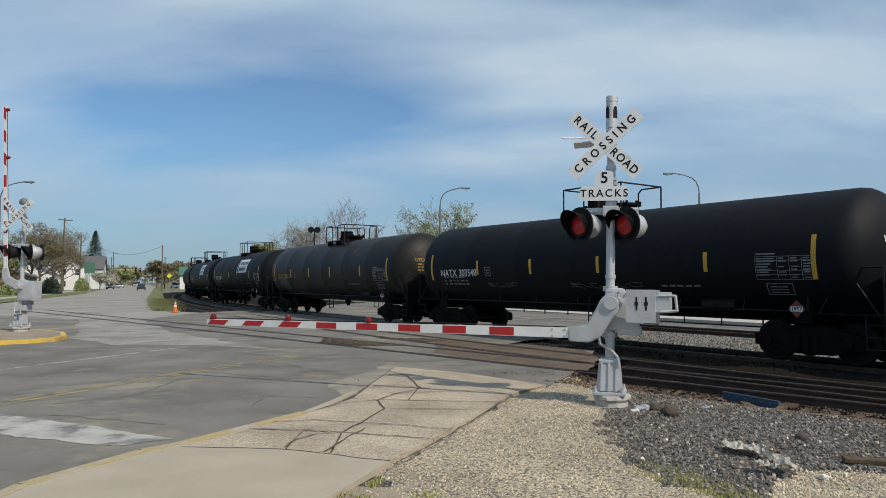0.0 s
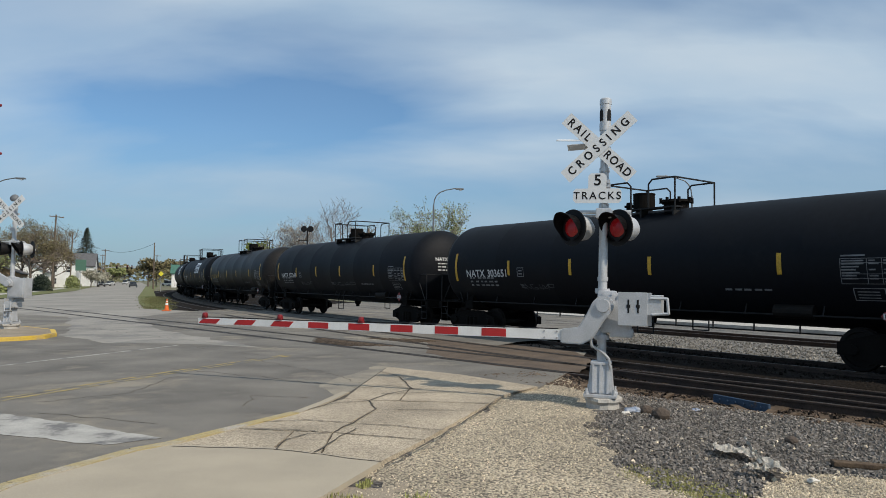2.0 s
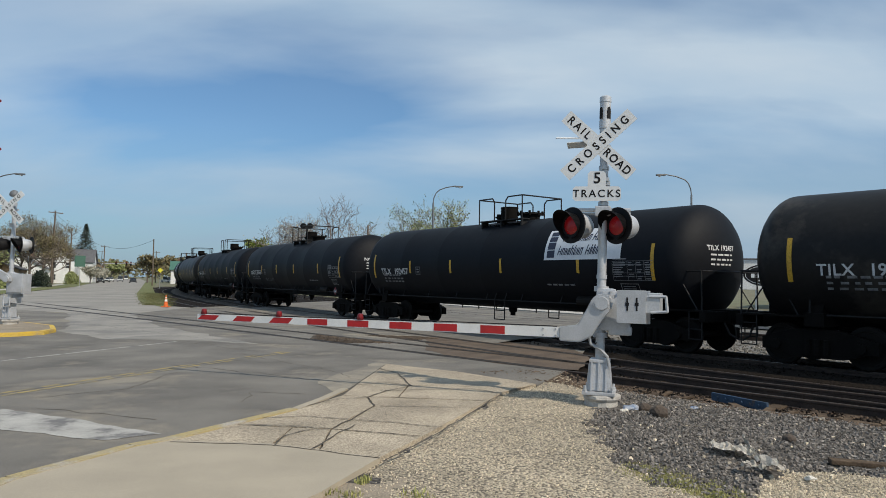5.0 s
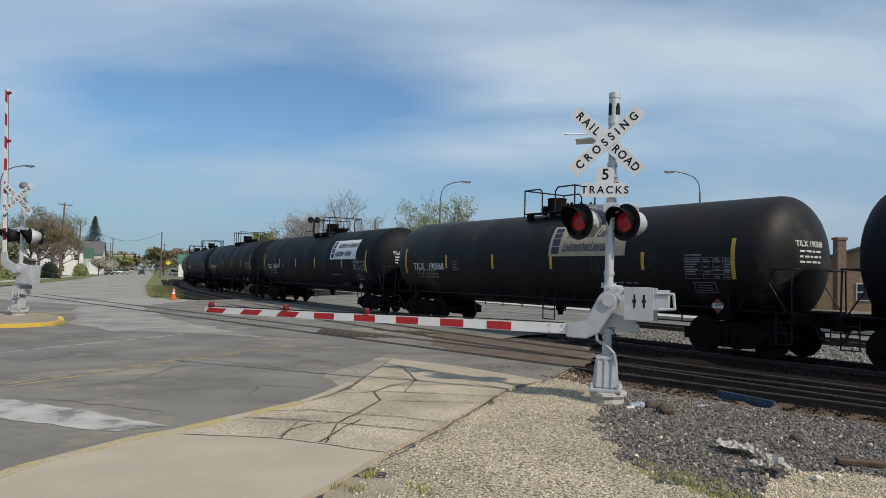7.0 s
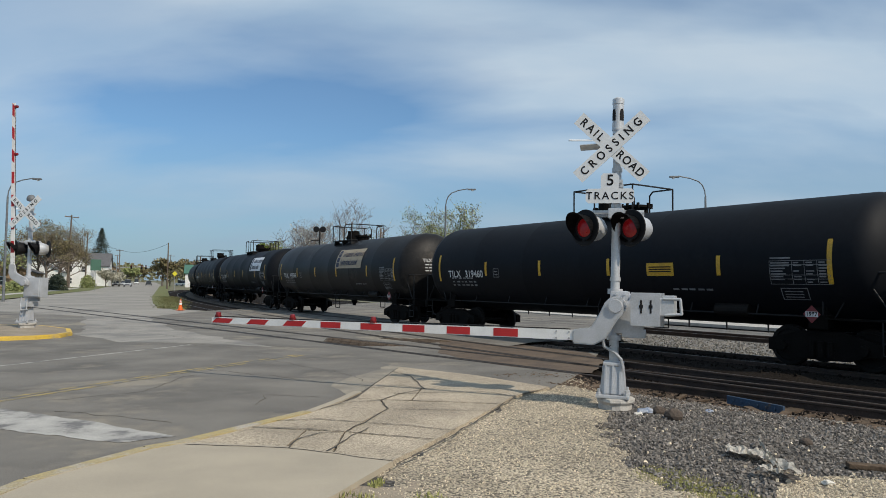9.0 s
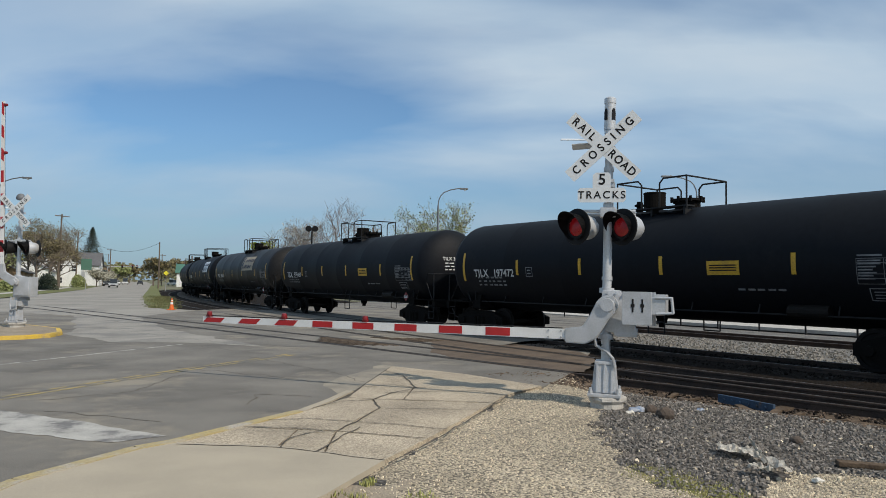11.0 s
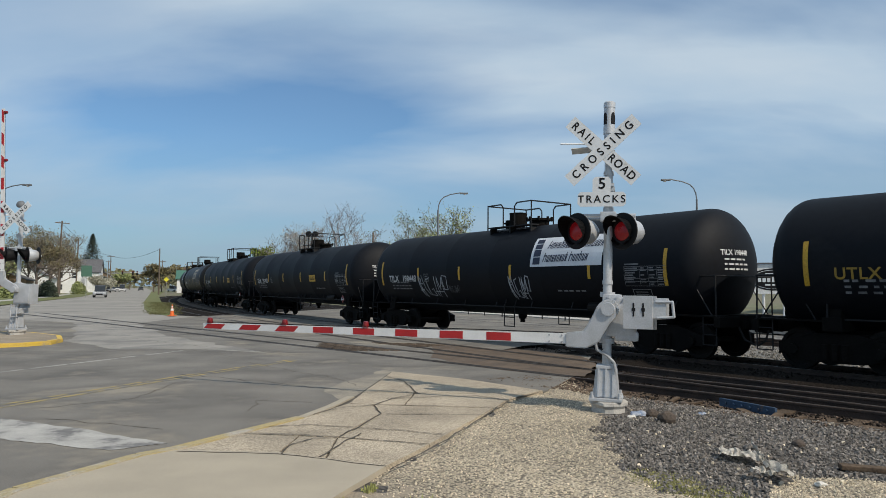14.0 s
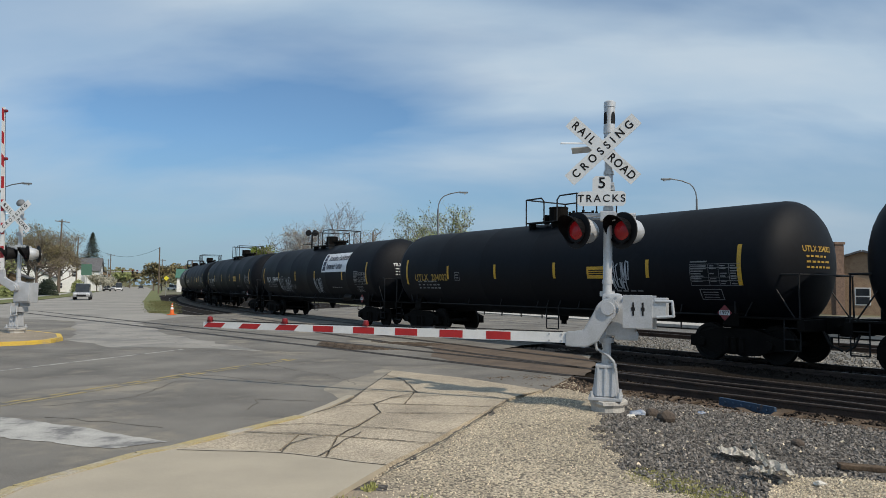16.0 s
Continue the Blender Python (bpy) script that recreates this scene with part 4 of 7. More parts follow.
# number, yellow lettering, banner, plate, scrawls, dusty
TRAIN = [
    (-6, "TILX 192011", False, "", False, 0, False), (-5, "TILX 193204", False, "", False, 0, False), (-4, "TILX 197310", False, "", False, 0, True),
    (-3, "TILX 190233", False, "", False, 0, False), (-2, "TILX 190410", False, "white", False, 0, False), (-1, "TILX 192388", False, "white", False, 0, False),
    (0, "UTLX 204117", True, "", False, 0, True), (1, "NATX 303548", False, "", False, 2, False), (2, "NATX 303651", False, "", False, 1, False),
    (3, "TILX 192457", False, "white", False, 0, False), (4, "TILX 190568", False, "tan", False, 0, True), (5, "TILX 319460", False, "", True, 0, False),
    (6, "TILX 197472", False, "", True, 0, False), (7, "TILX 198448", False, "white", False, 3, False), (8, "UTLX 204002", True, "", True, 1, False),
    (9, "TILX 197716", False, "", False, 0, False), (10, "TILX 190944", False, "", False, 0, False)]
CARS = []
LOOKS = {(False, ""): "black tank car with white numbers and yellow strips", (True, ""): "black tank car with yellow numbers and yellow strips",
         (False, "white"): "black tank car with a white banner on its flank", (False, "tan"): "black tank car with a dusty tan banner on its flank"}


def train():
    first = tank_car_body()
    cars = [first] + [copy_thing(first, pose(0, 0, 0)) for _ in TRAIN[1:]]
    for (k, number, yellow, banner, plate, scrawl, dusty), car in zip(TRAIN, cars):
        look_of = LOOKS[(yellow, banner)]
        if scrawl:
            look_of += " and scrawls"
        tagged(car, look_of, "tank car", "cars of the tank train")
        dress_car(car, number, yellow, banner, plate, scrawl, seed=k + 20)
        if dusty:
            for o in car.children:
                if o.name.startswith("tank"):
                    o.data = o.data.copy()
                    o.data.materials[0] = M_TANK_DUSTY
        CARS.append((k, car))


train()
SPEED, START = 7.977, -2.1


def car_pose(k, t):
    s = START + SPEED * t - PITCH * (k - 1)
    a, b = curve_at(s + 6.85)[0], curve_at(s - 6.85)[0]
    c, d = (a + b) / 2, a - b
    return pose(c.x, c.y, TRACK_Z + 0.008, 0, 0, math.degrees(math.atan2(d.y, d.x)))


def motions():
    """Everything that moves: the train and its wheels, and the traffic far down the street."""
    for k, car in CARS:
        walk(car, [(0.5 * i, car_pose(k, 0.5 * i)) for i in range(33)])
    turn = math.degrees(SPEED / 0.475)
    step = 1 / 15
    steps = int(round(16 / step))
    for k, car in CARS:
        if not 0 <= k <= 9:
            continue
        for tr in car.children:
            if not tr.name.startswith("truck"):
                continue
            for ws in tr.children:
                x = ws.location.x
                walk(ws, [(i * step, pose(x, 0, 0.475, 0, (turn * i * step) % 360, 0)) for i in range(steps + 1)])
    for car, rows in TRAFFIC:
        walk(car, rows)


TRAFFIC = []


# ---------------------------------------------------------------- paving, kerbs and markings
def inset(poly, d):
    c = Vector((sum(p[0] for p in poly) / len(poly), sum(p[1] for p in poly) / len(poly)))
    out = []
    n = len(poly)
    for i in range(n):
        a, b, e = Vector(poly[i - 1]), Vector(poly[i]), Vector(poly[(i + 1) % n])
        n1 = Vector((b.y - a.y, a.x - b.x)).normalized()
        n2 = Vector((e.y - b.y, b.x - e.x)).normalized()
        m = (n1 + n2)
        m = m.normalized() / max(0.5, m.normalized().dot(n1))
        if m.dot(c - b) < 0:
            m = -m
        out.append(tuple(b + m * d))
    return out


def rough_edge(poly, step, amount, seed):
    """The outline with its long sides broken into uneven bits."""
    out = []
    for (x0, y0), (x1, y1) in zip(poly, poly[1:] + poly[:1]):
        k = max(1, int(math.hypot(x1 - x0, y1 - y0) / step))
        for i in range(k):
            x, y = x0 + (x1 - x0) * i / k, y0 + (y1 - y0) * i / k
            q = amount if i else amount * 0.3
            out.append((x + q * noise.noise((x * 4, y * 4, seed)), y + q * noise.noise((x * 4, y * 4, seed + 9))))
    return out


SLABS = [
    [(-2.96, 8.16), (-2.50, 9.10), (-1.74, 8.97), (-1.78, 8.06)],
    [(-1.78, 8.06), (-1.74, 8.97), (-1.25, 8.92), (-1.22, 7.81)],
    [(-1.22, 7.81), (-1.25, 8.92), (-0.10, 8.58), (-0.54, 7.5)],
    [(-2.50, 9.10), (-1.93, 10.2), (-1.45, 11.5), (-1.05, 11.4), (-0.86, 10.6), (-1.25, 8.92)],
    [(-1.25, 8.92), (-0.86, 10.6), (-1.05, 11.4), (0.85, 11.15), (-0.10, 8.58)],
    [(-1.45, 11.5), (-1.36, 12.7), (-0.43, 12.7), (-0.55, 11.35), (-1.05, 11.4)],
    [(-0.55, 11.35), (-0.43, 12.7), (1.50, 12.6), (1.15, 12.0), (0.85, 11.15)],
    [(-1.36, 12.7), (-1.05, 15.9), (0.54, 14.7), (1.90, 13.1), (1.50, 12.6), (-0.43, 12.7)]]


def driveway():
    drive = thing("pavement_driveway", "cracked exposed-aggregate concrete driveway slabs", "driveway", kind="structure")
    bm = bmesh.new()
    outline = [(-2.92, 8.2), (-2.55, 9.0), (-1.96, 10.2), (-1.43, 12.46), (-1.08, 15.85), (0.54, 14.65), (1.88, 13.1), (1.12, 12.0), (-0.56, 7.56), (-1.8, 8.1)]
    bm.faces.new([bm.verts.new((x, y, 0.006)) for x, y in outline])
    bmesh.ops.triangulate(bm, faces=bm.faces[:])
    part("joint_bed", bm, M_CRACK_SHADOW, drive)
    for i, poly in enumerate(SLABS):
        bm = bmesh.new()
        prism(bm, rough_edge(inset(poly, 0.013), 0.14, 0.022, i), -0.06, 0.022)
        bmesh.ops.triangulate(bm, faces=[f for f in bm.faces if len(f.verts) > 4])
        part("slab", bm, M_APRON, drive)


driveway()

def strip(name, pts, width, z, material, label, category, jag=0.0, thick=0.0):
    """A painted line or crack along a run of points."""
    bm = bmesh.new()
    fine = []
    for (x0, y0), (x1, y1) in zip(pts, pts[1:]):
        k = max(1, int(math.hypot(x1 - x0, y1 - y0) / 0.12)) if jag else 1
        fine += [(x0 + (x1 - x0) * i / k, y0 + (y1 - y0) * i / k) for i in range(k)]
    fine.append(pts[-1])
    last = None
    for i, (x, y) in enumerate(fine):
        a, b = Vector(fine[max(0, i - 1)]), Vector(fine[min(len(fine) - 1, i + 1)])
        d = (b - a).normalized()
        q = Vector((-d.y, d.x))
        p = Vector((x, y)) + q * jag * noise.noise((x * 3, y * 3, 1))
        w = width / 2 * (1 + (0.7 * noise.noise((x * 5, y * 5, 4)) if jag else 0))
        pair = (bm.verts.new((*(p - q * w), z)), bm.verts.new((*(p + q * w), z)))
        if last:
            bm.faces.new((last[0], pair[0], pair[1], last[1]))
        last = pair
    if thick:
        made = bmesh.ops.extrude_face_region(bm, geom=bm.faces[:])
        bmesh.ops.translate(bm, vec=(0, 0, -thick), verts=[v for v in made["geom"] if isinstance(v, bmesh.types.BMVert)])
    return solid(name, bm, material, label, category, kind="structure")


def shifted(pts, d):
    a, b = Vector(pts[0]), Vector(pts[-1])
    q = Vector((-(b - a).y, (b - a).x)).normalized() * d
    return [(x + q.x, y + q.y) for x, y in pts]


JOINTS = [[(-2.92, 8.07), (-1.77, 7.98), (-0.54, 7.45)], [(-2.45, 9.09), (-1.79, 9.03), (-1.24, 8.90), (-0.15, 8.53)], [(-1.74, 7.98), (-1.74, 8.46), (-1.54, 8.80), (-1.24, 8.90)],
          [(-1.24, 8.90), (-1.07, 9.50), (-0.86, 10.55), (-1.02, 11.29), (-0.78, 11.97), (-0.38, 12.60)], [(-1.29, 7.83), (-1.10, 8.74), (-0.96, 9.14)], [(-1.08, 11.34), (0.15, 11.25), (1.05, 11.11)],
          [(-0.48, 7.32), (0.12, 8.82), (1.13, 11.82)], [(-0.88, 11.97), (-0.22, 12.16), (0.65, 12.36), (1.14, 11.88)], [(-1.84, 10.48), (-1.51, 11.07), (-1.02, 11.29)], [(-0.23, 12.61), (-0.38, 12.60), (-0.85, 13.01), (-1.42, 12.59)],
          [(-2.33, 9.48), (-1.70, 9.68), (-1.07, 9.50)], [(-0.77, 10.55), (-0.03, 10.51), (0.70, 10.52)], [(-0.38, 12.60), (-0.71, 14.25), (-1.10, 14.96)], [(-1.07, 9.50), (-0.46, 9.32), (0.12, 9.08)]]
for pts in JOINTS:
    strip("paving_joint", pts, 0.021, 0.0335, M_CRACK_SHADOW, "dark open joint between driveway slabs", "joint", jag=0.03)
CENTRE = [(-9.2, 5.0), (-6.80, 11.03), (-5.30, 14.87), (-3.74, 18.35)]
strip("road_line", shifted(CENTRE, 0.11), 0.11, 0.004, M_YELLOW_LINE, "worn double yellow centre line", "road marking")
strip("road_line", shifted(CENTRE, -0.11), 0.11, 0.004, M_YELLOW_LINE, "worn double yellow centre line", "road marking")
strip("road_line", [(-12.5, 7.0), (-9.43, 15.26), (-7.46, 20.8)], 0.11, 0.004, M_WHITE_LINE, "worn white edge line on asphalt", "road marking")
flat("stop_line", rough_edge([(-6.9, 10.45), (-5.95, 8.98), (-5.38, 8.80), (-3.75, 8.22), (-3.22, 8.60), (-4.92, 9.55)], 0.12, 0.07, 5), 0.005, M_WHITE_LINE, "worn white stop bar painted on asphalt", "road marking")
flat("road_patch", rough_edge([(-2.10, 13.2), (-1.55, 15.2), (-1.30, 16.3), (-0.28, 15.4), (0.43, 14.80), (-0.78, 11.97), (-1.59, 11.66)], 0.3, 0.15, 11), 0.003, M_APRON_WORN, "pale concrete patch worn into the asphalt", "road patch")
# the first run paints the gate arm's cast shadow, the others are cracks
for pts in ([(-5.60, 15.34), (-4.05, 14.53), (-2.37, 13.49), (-1.15, 12.66)], [(-4.85, 17.91), (-3.35, 16.12), (-2.13, 14.75), (-1.41, 13.44)], [(-5.51, 10.12), (-4.40, 9.76), (-3.59, 9.47)],
            [(-2.84, 10.85), (-2.99, 11.81), (-2.06, 11.71)], [(-11.40, 18.45), (-8.97, 17.68), (-7.46, 20.84), (-4.53, 18.34)], [(-5.06, 14.16), (-5.09, 11.90), (-6.08, 11.00)],
            [(-8.92, 21.18), (-7.60, 21.22), (-5.69, 19.84), (-4.07, 19.56)], [(-13.27, 27.81), (-9.07, 23.74), (-6.10, 21.26), (-3.45, 19.58)], [(-18.74, 36.25), (-13.04, 30.36), (-9.25, 27.64)]):
    strip("road_crack", pts, 0.017, 0.0035, M_CRACK_SHADOW, "dark jagged line on the asphalt: cracks and painted arm shadow", "crack", jag=0.16)
for pts in ([(-4.4, 0.0), (-3.80, 6.55)], [(-3.80, 6.56), (-3.27, 7.86)], [(-3.27, 7.87), (-3.0, 8.2), (-2.58, 9.02), (-1.97, 10.2)]):
    strip("kerb", pts, 0.15, 0.040, M_CURB_FADED, "low kerb with faded yellow paint", "kerb", thick=0.12)
strip("kerb", [(-1.965, 10.22), (-1.70, 11.2), (-1.50, 12.2)], 0.13, 0.028, M_SLAB, "low worn bare concrete kerb at the driveway", "kerb", thick=0.11)


def island():
    out = [(-26, 19.0), (-13.3, 21.1), (-12.55, 21.7), (-12.2, 22.5), (-12.4, 23.6), (-13.3, 25.2), (-15.3, 26.8), (-26, 27.5)]
    bm = bmesh.new()
    prism(bm, out, -0.05, 0.12)
    bmesh.ops.bevel(bm, geom=[e for e in bm.edges if all(v.co.z > 0.08 for v in e.verts)], offset=0.03, segments=2, affect="EDGES")
    ob = solid("island_kerb", bm, M_CURB_YELLOW, "traffic island kerb painted bright yellow", "kerb", kind="structure")
    flat("pavement_island", inset(out, 0.17), 0.125, M_DIRT, "dusty brown top of the traffic island", "traffic island", 0.02)


island()

def hump():
    """The raised asphalt where the train's track crosses the road."""
    bm = bmesh.new()
    last = None
    for i in range(15):
        s = -0.5 + 25.5 * i / 14
        ring = []
        for off, z in ((2.6, 0.002), (1.6, TRACK_Z - 0.004), (-1.6, TRACK_Z - 0.004), (-3.4, 0.002)):
            p, h = curve_at(s, off)
            ring.append(bm.verts.new((p.x, p.y, z)))
        if last:
            for k in range(3):
                bm.faces.new((last[k], last[k + 1], ring[k + 1], ring[k]))
        last = ring
    solid("road_hump", bm, M_ASPHALT, "asphalt rising to the train's track", "road", kind="structure")


hump()


def track_bed(s0, s1, off, top, label, material=M_BROWN):
    bm = bmesh.new()
    last = None
    n = int((s1 - s0) / 1.0)
    for i in range(n + 1):
        s = s0 + (s1 - s0) * i / n
        ring = []
        for k, z in ((2.7, -0.17), (1.7, top), (0.76, top), (-0.76, top), (-1.7, top), (-2.6, -0.17)):
            p, h = curve_at(s, off + k)
            ring.append(bm.verts.new((p.x, p.y, z + (0.03 * noise.noise((p.x, p.y, k)) if -2 < k < 2 else 0))))
        if last:
            for k in range(5):
                bm.faces.new((last[k], last[k + 1], ring[k + 1], ring[k]))
        last = ring
    solid("ground_bed", bm, material, label, "track bed", kind="structure", smooth=True)


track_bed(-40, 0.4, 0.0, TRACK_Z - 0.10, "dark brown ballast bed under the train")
track_bed(24, 160, 0.0, TRACK_Z - 0.10, "dusty brown ballast bed under the train", M_BED)
track_bed(23, 150, 3.55, -0.09, "dusty brown ballast bed of the curved track", M_BED)

flat("road_street", [(-18.2, 35.8), (-15.1, 36.0), (-15.1, 44.3), (-19.2, 47.3), (-21.7, 52.7), (-40.1, 100.1), (-78.8, 198.3), (-230.4, 560.0), (-247.3, 556.0), (-209.0, 464.1), (-58.6, 116.7), (-36.1, 56.1), (-27.5, 41.0)], 0.004, M_STREET, "pale worn concrete street leading away", "road")

# verges, pavements and lawns down the street
flat("lawn", [(-18.63, 47.4), (-21.0, 51.6), (-23.4, 56.6), (-32.9, 79.2), (-51.4, 125.7), (-97.7, 241.6), (-95.2, 246.0), (-49.9, 126.7), (-32.0, 82.0), (-21.6, 57.0), (-16.6, 45.3), (-17.0, 44.6)], 0.02, M_GRASS, "rough grass verge beside the curved track", "verge", 0.06)
flat("lawn", [(-37, 57), (-58.6, 116.6), (-209, 464), (-420, 440), (-160, 110), (-70, 57)], 0.03, M_GRASS, "spring lawn in front of the houses", "lawn", 0.08)
strip("pavement_footway", [(-42, 60), (-63, 116), (-214, 464)], 1.4, 0.05, M_CONCRETE, "pale concrete footway on the lawn", "pavement", thick=0.05)
flat("pavement_crossing", rough_edge([(-12.23, 23.63), (-18.18, 35.72), (-15.00, 35.88), (-10.30, 26.97), (-4.88, 20.38), (-7.66, 21.41), (-9.74, 21.15)], 0.8, 0.4, 2), 0.003, M_PATCH_GREY, "pale worn concrete on the crossing", "pavement")
flat("crossing_dirt", rough_edge([(-0.26, 24.03), (2.17, 23.64), (3.92, 21.95), (3.95, 18.00), (3.12, 15.43), (2.20, 15.82), (0.90, 17.15), (-0.21, 19.35)], 0.4, 0.2, 3), 0.0025, M_PLANK, "brown timber and dirt between the crossing rails", "crossing")
for k in range(5):
    strip("crossing_plank", [tuple(straight_at(3.1 + 0.2 * k, -0.5 + 0.24 * k)[0]), tuple(straight_at(7.0 - 0.3 * k, -0.5 + 0.24 * k)[0])], 0.19, 0.010, M_TIE, "weathered brown crossing plank between rails", "plank", thick=0.03)
    strip("crossing_plank", [tuple(straight_at(3.6, -1.9 - 0.24 * k)[0]), tuple(straight_at(6.0 - 0.3 * k, -1.9 - 0.24 * k)[0])], 0.19, 0.010, M_TIE, "weathered brown crossing plank between rails", "plank", thick=0.03)


# ---------------------------------------------------------------- crossing signals
def signal(m, label, raised=0.0, plated=True, proud=0.0):
    """A crossing signal: mast, crossbuck, lamps, gate mechanism and striped arm. It faces -y."""
    sig = thing("crossing_signal", label, "crossing signal", m, "crossing signals")
    bm = bmesh.new()
    top = 4.22 if raised else 4.30
    cyl(bm, (0, 0, 0.62), (0, 0, top), 0.072, 0.066, 20)
    for z in (1.9, 3.05, 3.62, top - 0.08):
        cyl(bm, (0, 0, z), (0, 0, z + 0.06), 0.082, 0.082, 20)
    part("mast", bm, M_GALV, sig, smooth=True)
    if raised:
        bm = bmesh.new()
        tube(bm, [(0, 0, 4.20), (0, -0.05, 4.42), (0.06, -0.16, 4.50)], 0.022, 8)
        lathe(bm, [(0.0, 0.075), (0.07, 0.065), (0.12, 0.03), (0.145, -0.01), (0.13, -0.012), (0.0, 0.04)], 20, pose(0.08, -0.20, 4.53, 62, 18, 0))
        part("bell_gong", bm, M_LAMPPOST, sig, "dull grey bell gong on a bent arm", smooth=True)
    else:
        bm = bmesh.new()
        lathe(bm, [(0.0, 4.28), (0.092, 4.28), (0.092, 4.40), (0.086, 4.40), (0.086, 4.70), (0.092, 4.70), (0.092, 4.78), (0.07, 4.80), (0.0, 4.80)], 22)
        bell = part("bell_housing", bm, M_GALV, sig, "round silver bell housing on top", smooth=True)
        for k in range(4):
            bm = bmesh.new()
            mm = pose(0, 0, 0, 0, 0, 45 + 90 * k)
            pts = [(-0.034, 4.43), (0.034, 4.43), (0.034, 4.56), (0.024, 4.605), (0, 4.62), (-0.024, 4.605), (-0.034, 4.56)]
            prism(bm, pts, 0.080, 0.0885, mm @ pose(0, 0, 0, 90))
            part("bell_opening", bm, M_BLACK, bell)
    # crossbuck
    for turn, text, lift in ((-43, "RAIL ROAD", -0.125), (43, "CROSSING", -0.137)):
        bm = bmesh.new()
        bx(bm, (0, 0, 0), (1.50 if raised else 1.40, 0.008, 0.222))
        blade = part("blade", bm, M_SIGN, sig, "white crossbuck board with black letters")
        # a positive turn lifts the reader's right-hand end
        blade.matrix_basis = pose(0.0 if raised else -0.09, lift - proud, 4.03 if raised else 4.00, 0, -turn, 0)
        if turn < 0:
            for word, x in (("RAIL", -0.41), ("ROAD", 0.40)):
                bm = bmesh.new()
                lettered(bm, word, 0.178, lambda u, v, x=x: Vector((x + 0.92 * u, -0.0065, v)), spacing=1.46 if word == "RAIL" else 1.22, bold=0.004)
                part("writing", bm, M_BLACK, blade)
        else:
            bm = bmesh.new()
            lettered(bm, text, 0.178, lambda u, v: Vector((0.90 * u, -0.0065, v)), spacing=1.78, bold=0.004)
            part("writing", bm, M_BLACK, blade)
    bm = bmesh.new()
    for z in (3.97, 3.46):
        bx(bm, (-0.01, -0.09, z), (0.20, 0.06, 0.05))
    bx(bm, (0, 0, 3.97), (0.19, 0.19, 0.07))
    bx(bm, (0, 0, 3.40), (0.19, 0.19, 0.07))
    part("sign_clamp", bm, M_GALV, sig)
    # tracks plate
    if plated:
        bm = bmesh.new()
        r = 0.04
        outline = [(-0.37 + r, 3.115), (0.37 - r, 3.115), (0.37, 3.115 + r), (0.37, 3.345 - r), (0.37 - r, 3.345), (0.14, 3.345), (0.14, 3.585 - r), (0.14 - r, 3.585),
                   (-0.14 + r, 3.585), (-0.14, 3.585 - r), (-0.14, 3.345), (-0.37 + r, 3.345), (-0.37, 3.345 - r), (-0.37, 3.115 + r)]
        prism(bm, outline, 0.121, 0.128, pose(-0.10, 0, 0, 90))
        plate = part("tracks_plate", bm, M_SIGN, sig, "white plate reading 5 tracks")
        bm = bmesh.new()
        lettered(bm, "TRACKS", 0.165, lambda u, v: Vector((u - 0.10, -0.1315, 3.228 + v)), spacing=1.3, bold=0.002)
        part("writing", bm, M_BLACK, plate)
        bm = bmesh.new()
        lettered(bm, "5", 0.24, lambda u, v: Vector((u - 0.095, -0.1315, 3.47 + v)), bold=0.004)
        part("writing", bm, M_BLACK, plate)
    # edge-on boards behind the crossbuck
    bm = bmesh.new()
    bx(bm, (0, 0, 0), (0.72, 0.16, 0.012), pose(-0.42, 0.10, 4.16, 18, 2, 0))
    bx(bm, (0, 0, 0), (0.52, 0.16, 0.012), pose(-0.34, 0.12, 4.06, -24, -3, 0))
    part("side_board", bm, M_SIGN, sig, "pale boards seen edge-on")
    # cross arm and lamps
    bm = bmesh.new()
    tube(bm, [(-0.40, -0.03, 2.98), (0.42, -0.03, 2.98)], 0.032, 10)
    tube(bm, [(-0.40, 0.05, 2.93), (0.42, 0.05, 2.93)], 0.022, 8)
    bx(bm, (0, 0, 2.96), (0.24, 0.22, 0.16), bevel=0.02)
    for x in (-0.40, 0.30):
        cyl(bm, (x, 0.0, 3.0), (x, 0.0, 2.80), 0.035, 0.035, 10)
    part("cross_arm", bm, M_GALV, sig)
    for x in (-0.47, 0.23):
        lm = pose(x + (0.14 if raised and x > 0 else 0.0), -0.10, 2.73, 0, 0, -37)
        bm = bmesh.new()
        lathe(bm, [(0.0, 0.0), (0.285, 0.0), (0.29, 0.012), (0.285, 0.022), (0.0, 0.022)], 36, lm @ pose(0, 0, 0, 90))
        lamp = part("lamp", bm, M_BLACK, sig, "round black warning lamp with red lens", smooth=True)
        bm = bmesh.new()
        seg = 24
        rings = []
        for depth, r in ((0.02, 0.19), (0.30, 0.225)):
            ring = []
            for i in range(seg + 1):
                a = radians(-80 + 340 * i / seg)
                k = depth if depth < 0.1 else 0.07 + 0.24 * max(0.0, (math.sin(a) + 0.5) / 1.5) ** 0.8
                ring.append((r * math.cos(a), -k, r * math.sin(a)))
            rings.append([bm.verts.new(lm @ Vector(p)) for p in ring])
        for i in range(seg):
            bm.faces.new((rings[0][i], rings[0][i + 1], rings[1][i + 1], rings[1][i]))
        made = bmesh.ops.solidify(bm, geom=bm.faces[:], thickness=0.006)
        part("hood", bm, M_BLACK, lamp)
        bm = bmesh.new()
